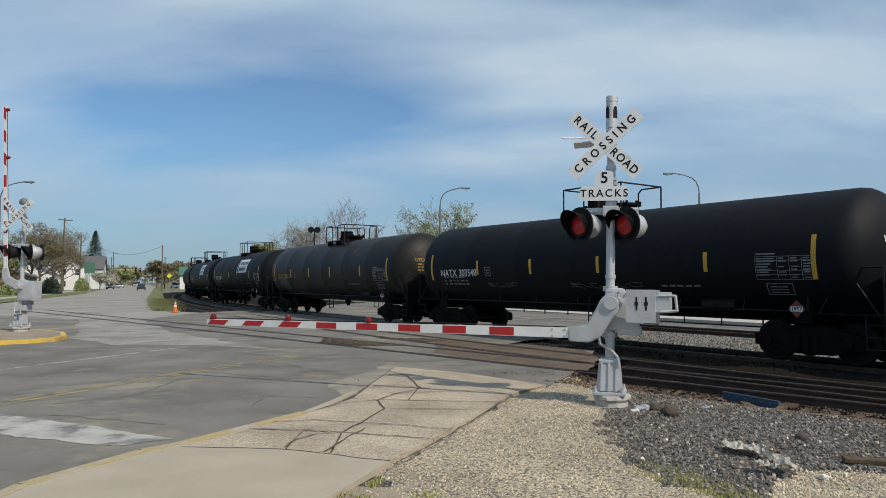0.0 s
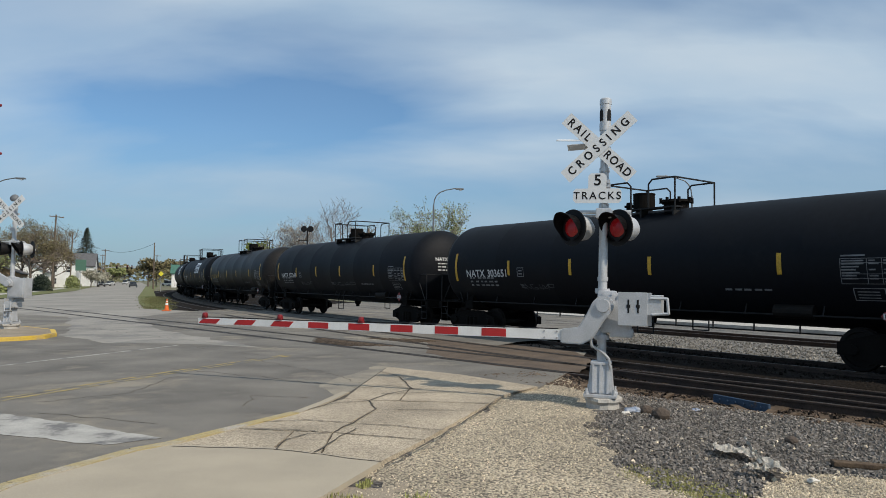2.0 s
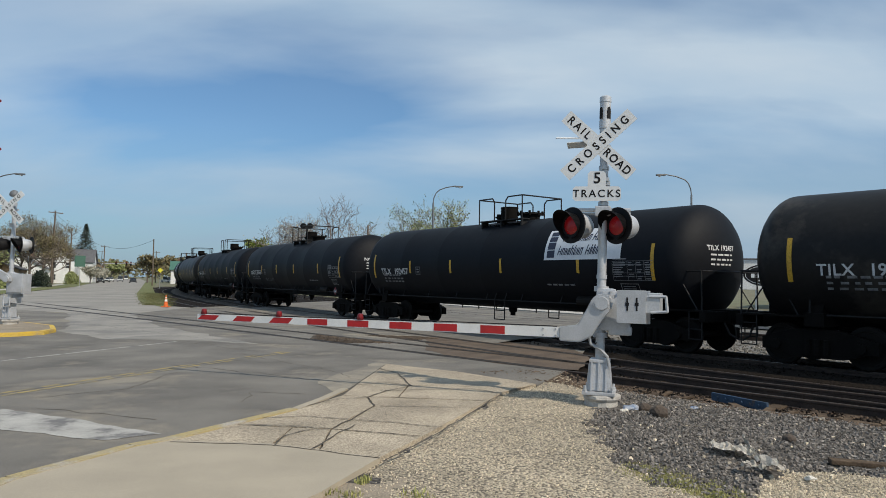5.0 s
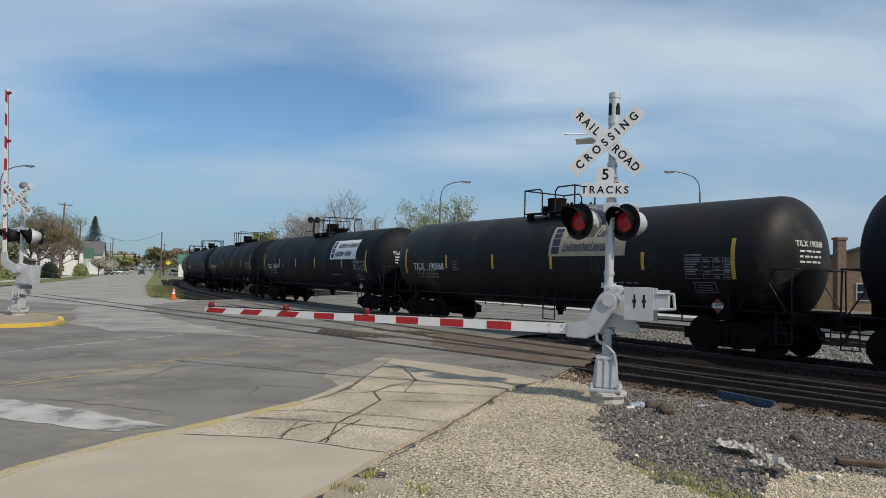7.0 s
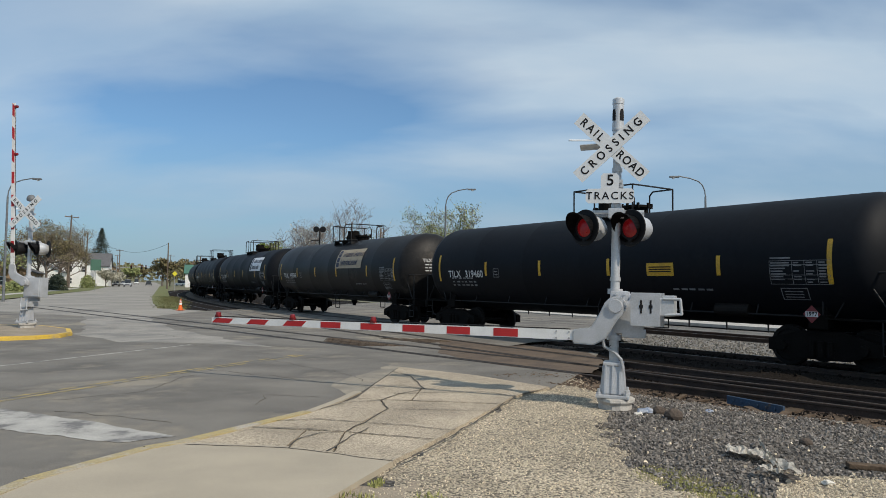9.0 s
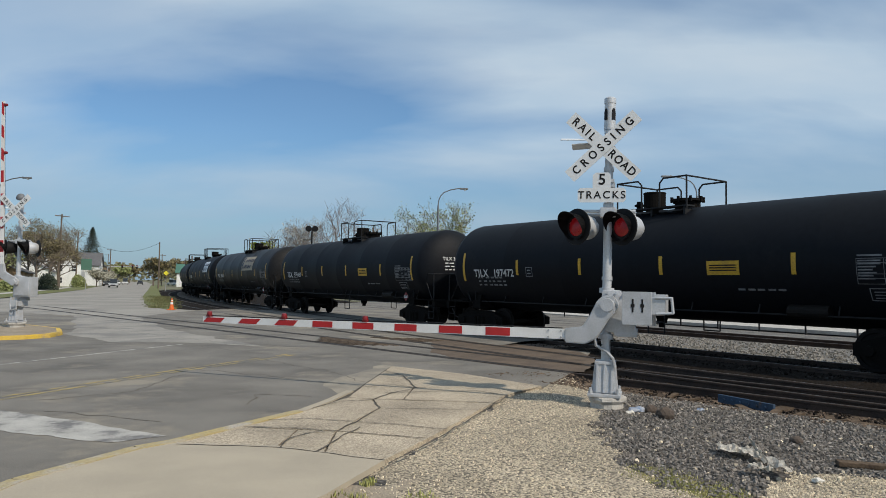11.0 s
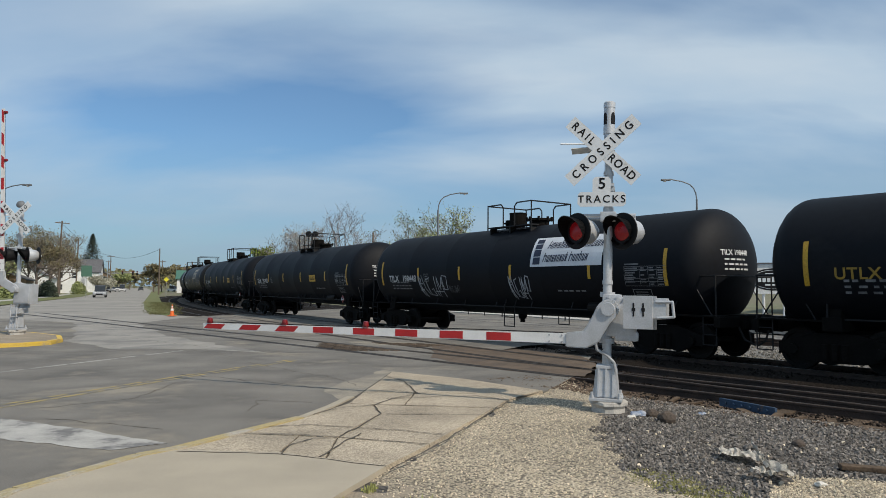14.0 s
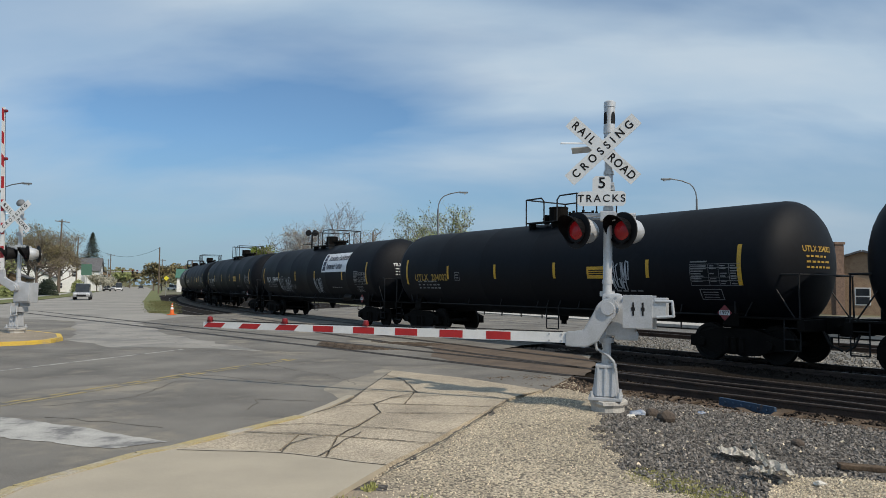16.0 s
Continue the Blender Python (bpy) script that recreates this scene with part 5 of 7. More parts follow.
        lathe(bm, [(0.0, 0.060), (0.06, 0.056), (0.105, 0.046), (0.143, 0.027), (0.148, 0.022), (0.0, 0.022)], 24, lm @ pose(0, 0, 0, 90))
        part("lens", bm, M_LENS if raised == 0 else M_LENS_DARK, lamp, smooth=True)
        bm = bmesh.new()
        lathe(bm, [(0.0, -0.47), (0.03, -0.465), (0.05, -0.41), (0.12, -0.38), (0.185, -0.28), (0.215, -0.13), (0.225, -0.002), (0.0, -0.002)], 24, lm @ pose(0, 0, 0, 90))
        cyl(bm, lm @ Vector((0, 0.10, 0.14)), lm @ Vector((0, 0.10, 0.26)), 0.035, 0.035, 10)
        part("housing", bm, M_BLACK if raised and x < 0 else M_GALV, lamp, "black lamp housing" if raised and x < 0 else "white lamp housing", smooth=True)
        if raised:
            bm = bmesh.new()
            lathe(bm, [(0.0, 0.0), (0.30, 0.0), (0.305, 0.012), (0.30, 0.022), (0.0, 0.022)], 36, lm @ pose(0.02, 0.36, 0, 90))
            part("lamp", bm, M_BLACK, sig, "black disc of a warning lamp facing the other way", smooth=True)
    # gate mechanism beside the mast
    bm = bmesh.new()
    bx(bm, (0.22, 0.02, 1.40), (0.46, 0.30, 0.62), bevel=0.07)
    bx(bm, (0.08, -0.02, 1.66), (0.30, 0.24, 0.18), bevel=0.06)
    cyl(bm, (0.06, -0.22, 1.52), (0.06, 0.2, 1.52), 0.13, 0.13, 20)
    bx(bm, (0.30, 0.0, 1.10), (0.36, 0.24, 0.14), bevel=0.05)
    for z in (1.02, 1.74):
        cyl(bm, (0, 0, z - 0.04), (0, 0, z + 0.04), 0.115, 0.115, 16)
    for k in range(4):
        cyl(bm, (0.02 + 0.13 * k, -0.14, 1.70), (0.02 + 0.13 * k, -0.17, 1.70), 0.018, 0.018, 8)
    if raised:
        bx(bm, (0.30, 0.02, 1.36), (0.66, 0.40, 0.70), bevel=0.03)
        bx(bm, (0.30, -0.19, 1.36), (0.56, 0.03, 0.60), bevel=0.012)
    part("gate_mechanism", bm, M_CAST, sig, "silver cast gate mechanism housing", smooth=True)
    bm = bmesh.new()
    tube(bm, [(-0.16, -0.10, 1.00), (-0.14, -0.12, 0.88), (0.02, -0.14, 0.80), (0.12, -0.16, 0.70), (0.15, -0.17, 0.56)], 0.024, 8)
    part("conduit", bm, M_GREYPIPE, sig, "grey cable conduit")
    if not raised:
        bm = bmesh.new()
        tube(bm, [(-0.45, -0.22, 1.0), (-0.40, -0.22, 0.90), (-0.28, -0.20, 0.82), (-0.12, -0.15, 0.84), (-0.05, -0.08, 0.90)], 0.008, 6)
        part("loose_cable", bm, M_BLACK, sig, "thin black hanging cable")
    gate = new("gate")
    gate.parent = sig
    gate.matrix_basis = Matrix.Translation((0.06, 0, 1.52)) @ pose(0, 0, 0, 0, raised if raised else -0.85, 0 if raised else -5.6)
    bm = bmesh.new()
    arm_out = [(0.10, 0.14), (-0.06, 0.15), (-0.16, 0.06), (-0.26, -0.14), (-0.38, -0.34), (-0.66, -0.38), (-0.66, -0.60), (-0.34, -0.61), (-0.16, -0.52), (0.02, -0.22), (0.12, -0.10)]
    prism(bm, arm_out, 0.20, 0.30, pose(0, 0, 0, 90))
    bmesh.ops.bevel(bm, geom=[e for e in bm.edges], offset=0.018, segments=2, affect="EDGES")
    gate_ob = part("gate_bracket", bm, M_CAST, sig, "silver bracket holding the gate arm", smooth=True)
    gate_ob.matrix_basis = gate.matrix_basis
    bpy.data.objects.remove(gate)
    bm = bmesh.new()
    cyl(bm, (0, -0.34, 0), (0, -0.18, 0), 0.10, 0.12, 18)
    part("pivot_cap", bm, M_CAST, gate_ob, smooth=True)
    # counterweight plates on the far side
    bm = bmesh.new()
    bx(bm, (0.46, 0.26, -0.06), (0.40, 0.035, 0.52), bevel=0.006)
    part("counterweight", bm, M_CAST, gate_ob, "square counterweight plate")
    if not raised:
        bm = bmesh.new()
        bx(bm, (0.44, -0.30, -0.04), (0.43, 0.035, 0.50), bevel=0.006)
        w = part("counterweight", bm, M_CAST, gate_ob, "square counterweight plate with two slots")
        for x in (0.38, 0.52):
            bm = bmesh.new()
            bx(bm, (x, -0.3195, 0.0), (0.026, 0.008, 0.20), bevel=0.003)
            bx(bm, (x, -0.3205, 0.0), (0.055, 0.008, 0.05), bevel=0.003)
            part("slot", bm, M_BLACK, w, "dark bolt slot")
    bm = bmesh.new()
    bx(bm, (0.76, 0.0, 0.02), (0.18, 0.46, 0.30), bevel=0.015)
    tube(bm, [(0.70, -0.30, 0.12), (0.94, -0.30, 0.12), (0.96, -0.30, -0.10), (0.72, -0.30, -0.12)], 0.022, 8)
    bx(bm, (0.74, -0.27, 0.0), (0.22, 0.05, 0.26), bevel=0.01)
    part("weight_arm", bm, M_GALV, gate_ob)
    # the arm, tapering to its tip
    length, z0 = (6.45 if raised else 7.75), -0.47
    def half(x):
        return 0.082 - 0.026 * x / length
    bm = bmesh.new()
    ring = []
    for x in (0.58, length):
        h = half(x)
        ring.append([bm.verts.new((-x, y, z0 + z)) for y, z in ((-0.275, -h), (-0.275, h), (-0.235, h), (-0.235, -h))])
    for i in range(4):
        bm.faces.new((ring[0][i], ring[0][i - 1], ring[1][i - 1], ring[1][i]))
    bm.faces.new(ring[0])
    bm.faces.new(ring[1][::-1])
    arm = part("gate_arm", bm, M_ARM_WHITE, gate_ob, "white gate arm with red reflective stripes")
    for k in range(7 if raised else 8):
        a = length - 0.01 - 0.825 * k
        b = a - 0.415
        lean = 0.10 if k < 3 else 0.0
        for y in (-0.2775, -0.2325):
            bm = bmesh.new()
            ha, hb = half(a) - 0.012, half(b) - 0.012
            prism(bm, [(-a, z0 - ha), (-b, z0 - hb), (-b + lean, z0 + hb), (-a + lean, z0 + ha)], -0.0015, 0.0015, Matrix.Translation((0, y, 0)) @ pose(0, 0, 0, 90))
            part("red_stripe", bm, M_ARM_RED, arm)
    for x in (length - 0.14, length - 1.86, length - 3.55):
        bm = bmesh.new()
        h = half(x)
        bx(bm, (-x, -0.255, z0 + h + 0.02), (0.10, 0.07, 0.04))
        lathe(bm, [(0, 0.0), (0.05, 0.0), (0.055, 0.025), (0.045, 0.07), (0.02, 0.08), (0, 0.08)], 14, pose(-x, -0.255, z0 + h + 0.03))
        part("gate_lamp", bm, M_LAMP_RED, arm, "small red gate lamp", smooth=True)
    bm = bmesh.new()
    for x in (0.72, 0.92):
        for z in (-0.05, 0.05):
            cyl(bm, (-x, -0.285, z0 + z), (-x, -0.272, z0 + z), 0.016, 0.016, 8)
    part("bolt", bm, M_GREYPIPE, arm)
    bm = bmesh.new()
    tube(bm, [(-0.7, -0.255, z0 + half(0.7) + 0.012), (-3.0, -0.255, z0 + half(3.0) + 0.03), (-5.0, -0.255, z0 + half(5) + 0.012), (-length + 0.12, -0.255, z0 + half(7) + 0.02)], 0.008, 6)
    part("arm_cable", bm, M_BLACK, arm)
    # base and foundation
    bm = bmesh.new()
    low = [(-0.175, -0.175), (0.175, -0.175), (0.175, 0.175), (-0.175, 0.175)]
    a = [bm.verts.new((x, y, 0.16)) for x, y in low]
    b = [bm.verts.new((x * 0.78, y * 0.78, 0.60)) for x, y in low]
    bm.faces.new(a[::-1])
    bm.faces.new(b)
    for i in range(4):
        bm.faces.new((a[i], a[(i + 1) % 4], b[(i + 1) % 4], b[i]))
    bmesh.ops.bevel(bm, geom=bm.edges[:], offset=0.015, segments=2, affect="EDGES")
    base = part("junction_base", bm, M_CAST, sig, "tapered silver junction base")
    for s in (-1, 1):
        for k in (-0.13, 0.0, 0.13):
            bm = bmesh.new()
            bx(bm, (0, 0, 0), (0.030, 0.03, 0.44), pose(k * 0.85, s * 0.163, 0.385, s * 5))
            part("rib", bm, M_CAST, base)
        bm = bmesh.new()
        bx(bm, (0, 0, 0), (0.03, 0.26, 0.40), pose(s * 0.163, 0, 0.385, 0, -s * 5), bevel=0.01)
        part("door", bm, M_CAST, base)
    bm = bmesh.new()
    bx(bm, (0, 0, 0.62), (0.31, 0.31, 0.05), bevel=0.012)
    part("collar", bm, M_CAST, base)
    bm = bmesh.new()
    bx(bm, (0, 0, 0.13), (0.50, 0.50, 0.05), bevel=0.012)
    for x in (-0.205, 0.205):
        for y in (-0.205, 0.205):
            cyl(bm, (x, y, 0.14), (x, y, 0.24), 0.022, 0.022, 8)
            cyl(bm, (x, y, 0.155), (x, y, 0.185), 0.04, 0.04, 6)
    part("base_plate", bm, M_CAST, sig)
    bm = bmesh.new()
    lathe(bm, [(0.0, 0.105), (0.27, 0.105), (0.295, 0.09), (0.30, 0.05), (0.26, 0.0), (0.28, -0.26), (0.0, -0.26)], 14, pose(0.04, 0, 0, 0, 0, 5))
    for v in bm.verts:
        v.co += 0.035 * Vector((noise.noise(v.co * 5), noise.noise(v.co * 5 + Vector((7, 0, 0))), 0.3 * noise.noise(v.co * 6)))
    part("foundation", bm, M_CONCRETE, sig, "weathered concrete foundation block")
    return sig


signal(pose(2.60, 11.20, 0.05, 0, 0.9, -16.9), "silver crossing signal with crossbuck, red lamps and lowered gate")
signal(pose(-14.96, 25.3, 0.19, 0, 0.6, -8.0), "silver crossing signal with crossbuck and raised striped gate", raised=87.2, plated=False, proud=0.2)


# ---------------------------------------------------------------- loose stones, grass and litter
def scatter(name, zones, avoid, count, size, material, label, category, faces8, seed, base=None):
    rnd = np.random.RandomState(seed)
    if faces8:
        tv = np.array([(1, 0, 0), (-1, 0, 0), (0, 1, 0), (0, -1, 0), (0, 0, 1), (0, 0, -1)], float)
        tf = np.array([(0, 2, 4), (2, 1, 4), (1, 3, 4), (3, 0, 4), (2, 0, 5), (1, 2, 5), (3, 1, 5), (0, 3, 5)])
    else:
        tv = np.array([(x, y, z) for x in (-1, 1) for y in (-1, 1) for z in (-1, 1)], float) * 0.62
        tf = np.array([(0, 1, 3), (0, 3, 2), (4, 6, 7), (4, 7, 5), (0, 4, 5), (0, 5, 1), (2, 3, 7), (2, 7, 6), (0, 2, 6), (0, 6, 4), (1, 5, 7), (1, 7, 3)])
    verts, faces = [], []
    made = 0
    while made < count:
        zone = zones[rnd.randint(len(zones))]
        xs, ys = [p[0] for p in zone], [p[1] for p in zone]
        x, y = rnd.uniform(min(xs), max(xs)), rnd.uniform(min(ys), max(ys))
        jx, jy = x + 0.25 * noise.noise((x * 2, y * 2, 3)), y + 0.25 * noise.noise((x * 2, y * 2, 7))
        made += 1
        if not inside(jx, jy, zone) or any(inside(x, y, a) for a in avoid):
            continue
        s = size[0] + (size[1] - size[0]) * rnd.rand() ** 2
        v = tv * (1 + 0.35 * (rnd.rand(len(tv), 3) - 0.5)) * s * np.array([1, rnd.uniform(0.6, 1), rnd.uniform(0.5, 0.85)])
        m = np.array(Euler(rnd.rand(3) * 6.28).to_matrix())
        v = v @ m.T
        ground_z = land(x, y) + 0.02 * noise.noise((x * 1.3, y * 1.3, 0)) - 0.006 if base is None else base
        v += np.array([x, y, ground_z + s * 0.30])
        faces.append(tf + len(verts) * len(tv))
        verts.append(v)
    me = bpy.data.meshes.new(name)
    me.from_pydata(np.concatenate(verts).tolist(), [], np.concatenate(faces).tolist())
    me.materials.append(material)
    tagged(new(name, me), label, category, kind="stuff")


DARK_ZONE = [(2.9, 12.8), (2.3, 10.4), (2.0, 9.2), (1.95, 7.6), (2.15, 6.9), (2.7, 6.1), (3.0, 5.5), (5.5, 5.5), (8.0, 8.0), (7.4, 9.2), (3.6, 13.2)]
FOOT = [(2.2, 10.8), (3.0, 10.8), (3.0, 11.6), (2.2, 11.6)]
scatter("ballast_stones", [DARK_ZONE], [FOOT, Z_PEBBLE2], 36000, (0.012, 0.032), M_STONE, "loose dark grey ballast stones", "ballast", False, 3)
scatter("pea_gravel", [Z_PEBBLE, Z_PEBBLE2], [FOOT] + SLABS, 30000, (0.008, 0.018), M_PEBBLE_STONE, "loose tan pea gravel", "gravel", True, 4)
scatter("pale_stones", [DARK_ZONE], [FOOT], 500, (0.014, 0.035), M_PEBBLE_STONE, "pale stones among dark ballast", "stones", False, 5)
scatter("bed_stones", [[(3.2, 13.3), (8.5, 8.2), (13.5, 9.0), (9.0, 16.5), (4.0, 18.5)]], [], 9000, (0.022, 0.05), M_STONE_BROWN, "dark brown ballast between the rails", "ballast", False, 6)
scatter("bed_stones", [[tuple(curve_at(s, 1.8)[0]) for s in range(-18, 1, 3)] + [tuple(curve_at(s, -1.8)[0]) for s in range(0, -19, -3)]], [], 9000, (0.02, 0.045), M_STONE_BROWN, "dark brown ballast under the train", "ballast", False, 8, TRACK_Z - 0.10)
scatter("rusty_stones", [[tuple(straight_at(s, 0.8)[0]) for s in (-3.4, -12)] + [tuple(straight_at(s, 2.5)[0]) for s in (-12, -3.0)]], [FOOT], 14000, (0.014, 0.036), M_STONE_RUST, "rust-stained stones along the near rail", "ballast", False, 9)
scatter("lot_stones", [[tuple(curve_at(s, -2.7)[0]) for s in range(-16, 5, 4)] + [tuple(curve_at(s, -7.6)[0]) for s in range(4, -17, -4)]], [], 14000, (0.03, 0.07), M_STONE_LOT, "pale grey gravel beyond the train", "gravel", False, 7)


def grass(name, spots, count, height, label, seed, material=M_BLADE):
    rnd = random.Random(seed)
    verts, faces = [], []
    for _ in range(count):
        x, y, r = rnd.choice(spots)
        a, d = rnd.uniform(0, 6.283), r * rnd.random() ** 0.7
        x, y = x + d * math.cos(a), y + d * math.sin(a)
        z = land(x, y)
        h = height * rnd.uniform(0.4, 1.1)
        w = 0.006 + h * 0.05
        b = rnd.uniform(0, 6.283)
        lean = h * rnd.uniform(0.1, 0.7)
        n = len(verts)
        verts += [(x - w * math.sin(b), y + w * math.cos(b), z - 0.01), (x + w * math.sin(b), y - w * math.cos(b), z - 0.01), (x + lean * math.cos(b), y + lean * math.sin(b), z + h)]
        faces.append((n, n + 1, n + 2))
    me = bpy.data.meshes.new(name)
    me.from_pydata(verts, [], faces)
    me.materials.append(material)
    tagged(new(name, me), label, "grass", kind="stuff")


random.seed(5)
STRIP = [(2.02 + 0.62 * k / 24 + random.uniform(-0.05, 0.25), 7.35 - 1.1 * k / 24 + random.uniform(-0.15, 0.15), 0.24) for k in range(25)]
grass("grass_strip", STRIP, 5200, 0.020, "thin low green grass along the gravel edge", 1)
grass("grass_tuft", [(*(-0.65, 6.74), 0.07), (*(-0.62, 6.86), 0.05), (*(-0.92, 6.45), 0.12), (*(-1.05, 6.32), 0.1), (*(-0.11, 6.33), 0.2), (*(-0.71, 6.35), 0.12)], 380, 0.05, "small green grass tufts beside the pavement", 2)
VERGE = [((-18.2 - 13.4 * f) + random.uniform(-0.7, 0.7), 47.2 + 33.0 * f + random.uniform(-0.8, 0.8), 0.7 + 0.5 * f) for f in (random.random() for _ in range(90))]
grass("verge_grass", VERGE, 9000, 0.16, "rough green verge grass by the curved track", 3, M_VERGE_BLADE)


def debris():
    bm = bmesh.new()
    random.seed(9)
    for pts, w in (([(3.16, 8.14), (3.32, 8.04), (3.45, 7.91), (3.44, 7.49), (3.52, 7.06)], 0.17), ([(3.73, 8.61), (3.56, 8.04), (3.47, 7.66)], 0.09), ([(3.16, 7.31), (3.27, 7.22), (3.35, 7.14)], 0.08)):
        last = None
        fine = []
        for (x0, y0), (x1, y1) in zip(pts, pts[1:]):
            fine += [(x0 + (x1 - x0) * i / 6, y0 + (y1 - y0) * i / 6) for i in range(6)]
        for i, (x, y) in enumerate(fine):
            row = []
            for j in range(6):
                o = (j / 5 - 0.5) * 2 * w * (1 + 0.5 * noise.noise((i * 0.6, 3, w * 50)))
                row.append(bm.verts.new((x + o * 0.35 + random.uniform(-0.015, 0.015), y + o + random.uniform(-0.015, 0.015), land(x, y) + 0.065 + random.uniform(0.0, 0.06))))
            if last:
                for j in range(5):
                    bm.faces.new((last[j], last[j + 1], row[j + 1], row[j]))
            last = row
    bmesh.ops.solidify(bm, geom=bm.faces[:], thickness=0.004)
    solid("plastic_sheet", bm, M_PLASTIC, "crumpled dirty white plastic sheet on the ballast", "litter")
    for (x, y), size, m, label in (((2.98, 10.75), 0.11, M_WRAP, "crumpled pale blue plastic wrapper on ballast"), ((2.84, 10.62), 0.06, M_PLASTIC, "crumpled white plastic scrap on ballast"),
                                   ((4.0, 10.95), 0.06, M_WRAP, "crumpled pale blue plastic wrapper on ballast"), ((3.72, 7.05), 0.05, M_PLASTIC, "crumpled white plastic scrap on ballast")):
        bm = bmesh.new()
        bmesh.ops.create_icosphere(bm, subdivisions=3, radius=size)
        for v in bm.verts:
            v.co *= 1 + 0.9 * noise.noise(v.co * (1.1 / size) + Vector((x * 9, 0, 0)))
            v.co.z *= 0.4
        solid("wrapper", bm, m, label, "litter", pose(x, y, land(x, y) + size * 0.25, 0, 0, x * 90))
    bm = bmesh.new()
    bx(bm, (0, 0, 0), (0.62, 0.13, 0.05), bevel=0.012)
    solid("wood_scrap", bm, M_TIE, "dark weathered plank lying on pebbles", "wood scrap", pose(4.55, 7.58, land(4.55, 7.58) + 0.03, 1, 2, -12), "scraps of old ties")
    # blue steel plate beside the near rail
    p, h = straight_at(0, 0)
    a, b = Vector((4.86, 12.43)), Vector((5.34, 11.39))
    d = (b - a)
    ang = math.degrees(math.atan2(d.y, d.x))
    bm = bmesh.new()
    bx(bm, (0, 0, 0), (d.length, 0.05, 0.14), bevel=0.012)
    for k in range(6):
        cyl(bm, (-d.length / 2 + 0.15 + k * (d.length - 0.3) / 5, -0.05, 0), (-d.length / 2 + 0.15 + k * (d.length - 0.3) / 5, 0.02, 0), 0.022, 0.022, 8)
    c = (a + b) / 2
    solid("joint_bar", bm, M_BLUE, "blue painted steel joint bar beside the rail", "joint bar", pose(c.x, c.y, land(c.x, c.y) + 0.10, 0, 0, ang))
    for (x, y), s in (((3.27, 10.33), 0.13), ((3.18, 10.75), 0.10), ((4.38, 8.77), 0.08), ((4.09, 12.05), 0.07)):
        bm = bmesh.new()
        bmesh.ops.create_icosphere(bm, subdivisions=2, radius=s)
        for v in bm.verts:
            v.co *= 1 + 0.35 * noise.noise(v.co * 7 + Vector((s * 90, 0, 0)))
            v.co.z *= 0.75
        solid("rock", bm, M_ROCK, "rough brown rock lying on the ballast", "rock", pose(x, y, land(x, y) + s * 0.4))
    random.seed(12)
    for px in range(40):
        s = -2.6 - px * 0.26 + random.uniform(-0.2, 0.2)
        q, h = straight_at(s, 1.30 + random.uniform(-0.1, 0.55))
        if right_of_road(q.x, q.y) < 0.3:
            continue
        bm = bmesh.new()
        bx(bm, (0, 0, 0), (random.uniform(0.2, 0.6), random.uniform(0.05, 0.16), 0.035), bevel=0.006)
        solid("wood_scrap", bm, M_TIE, "splintered weathered tie scrap on ballast", "wood scrap", pose(q.x, q.y, land(q.x, q.y) + 0.03, random.uniform(-6, 6), random.uniform(-6, 6), random.uniform(0, 180)), "scraps of old ties")


debris()


def traffic_cone(x, y):
    cone = thing("traffic_cone", "orange traffic cone with a white band", "traffic cone", pose(x, y, 0.025))
    bm = bmesh.new()
    bx(bm, (0, 0, 0.02), (0.42, 0.42, 0.04), bevel=0.01)
    part("base", bm, M_CONE, cone)
    bm = bmesh.new()
    lathe(bm, [(0.14, 0.04), (0.030, 0.71), (0.0, 0.71)], 18)
    part("body", bm, M_CONE, cone, smooth=True)
    for z0, z1 in ((0.34, 0.47), (0.54, 0.60)):
        bm = bmesh.new()
        f = lambda z: 0.14 - 0.110 * (z - 0.04) / 0.67 + 0.003
        lathe(bm, [(f(z0), z0), (f(z1), z1)], 18)
        part("band", bm, M_ARM_WHITE, cone, "white reflective band")


traffic_cone(*(-16.47, 43.95))


# ---------------------------------------------------------------- poles, lamps and wires
def street_lamp(x, y, height, reach, turn, label="grey steel street lamp with a curved arm"):
    lamp = thing("street_lamp", label, "street lamp", pose(x, y, -0.03, 0, 0, turn), "street lamps")
    bm = bmesh.new()
    cyl(bm, (0, 0, 0), (0, 0, height - 1.25), 0.11, 0.07, 12)
    pts = [(0, 0, height - 1.25), (-0.06, 0, height - 0.80), (-0.22, 0, height - 0.42), (-0.50, 0, height - 0.14), (-reach * 0.55, 0, height + 0.08), (-reach, 0, height + 0.24)]
    tube(bm, pts, 0.045, 8)
    part("pole", bm, M_LAMPPOST, lamp, smooth=True)
    bm = bmesh.new()
    bx(bm, (-reach - 0.28, 0, height + 0.18), (0.70, 0.26, 0.13), bevel=0.05)
    head = part("lamp_head", bm, M_LAMPPOST, lamp)
    bm = bmesh.new()
    lathe(bm, [(0.12, 0.0), (0.10, -0.07), (0.0, -0.10)], 14, pose(-reach - 0.36, 0, height + 0.125))
    part("lens", bm, M_SIGN, head)


street_lamp(-0.25, 60.0, 9.75, 1.9, 180)
street_lamp(18.9, 52.3, 9.85, 2.0, 0)
street_lamp(-35.0, 56.0, 9.6, 2.0, 180)


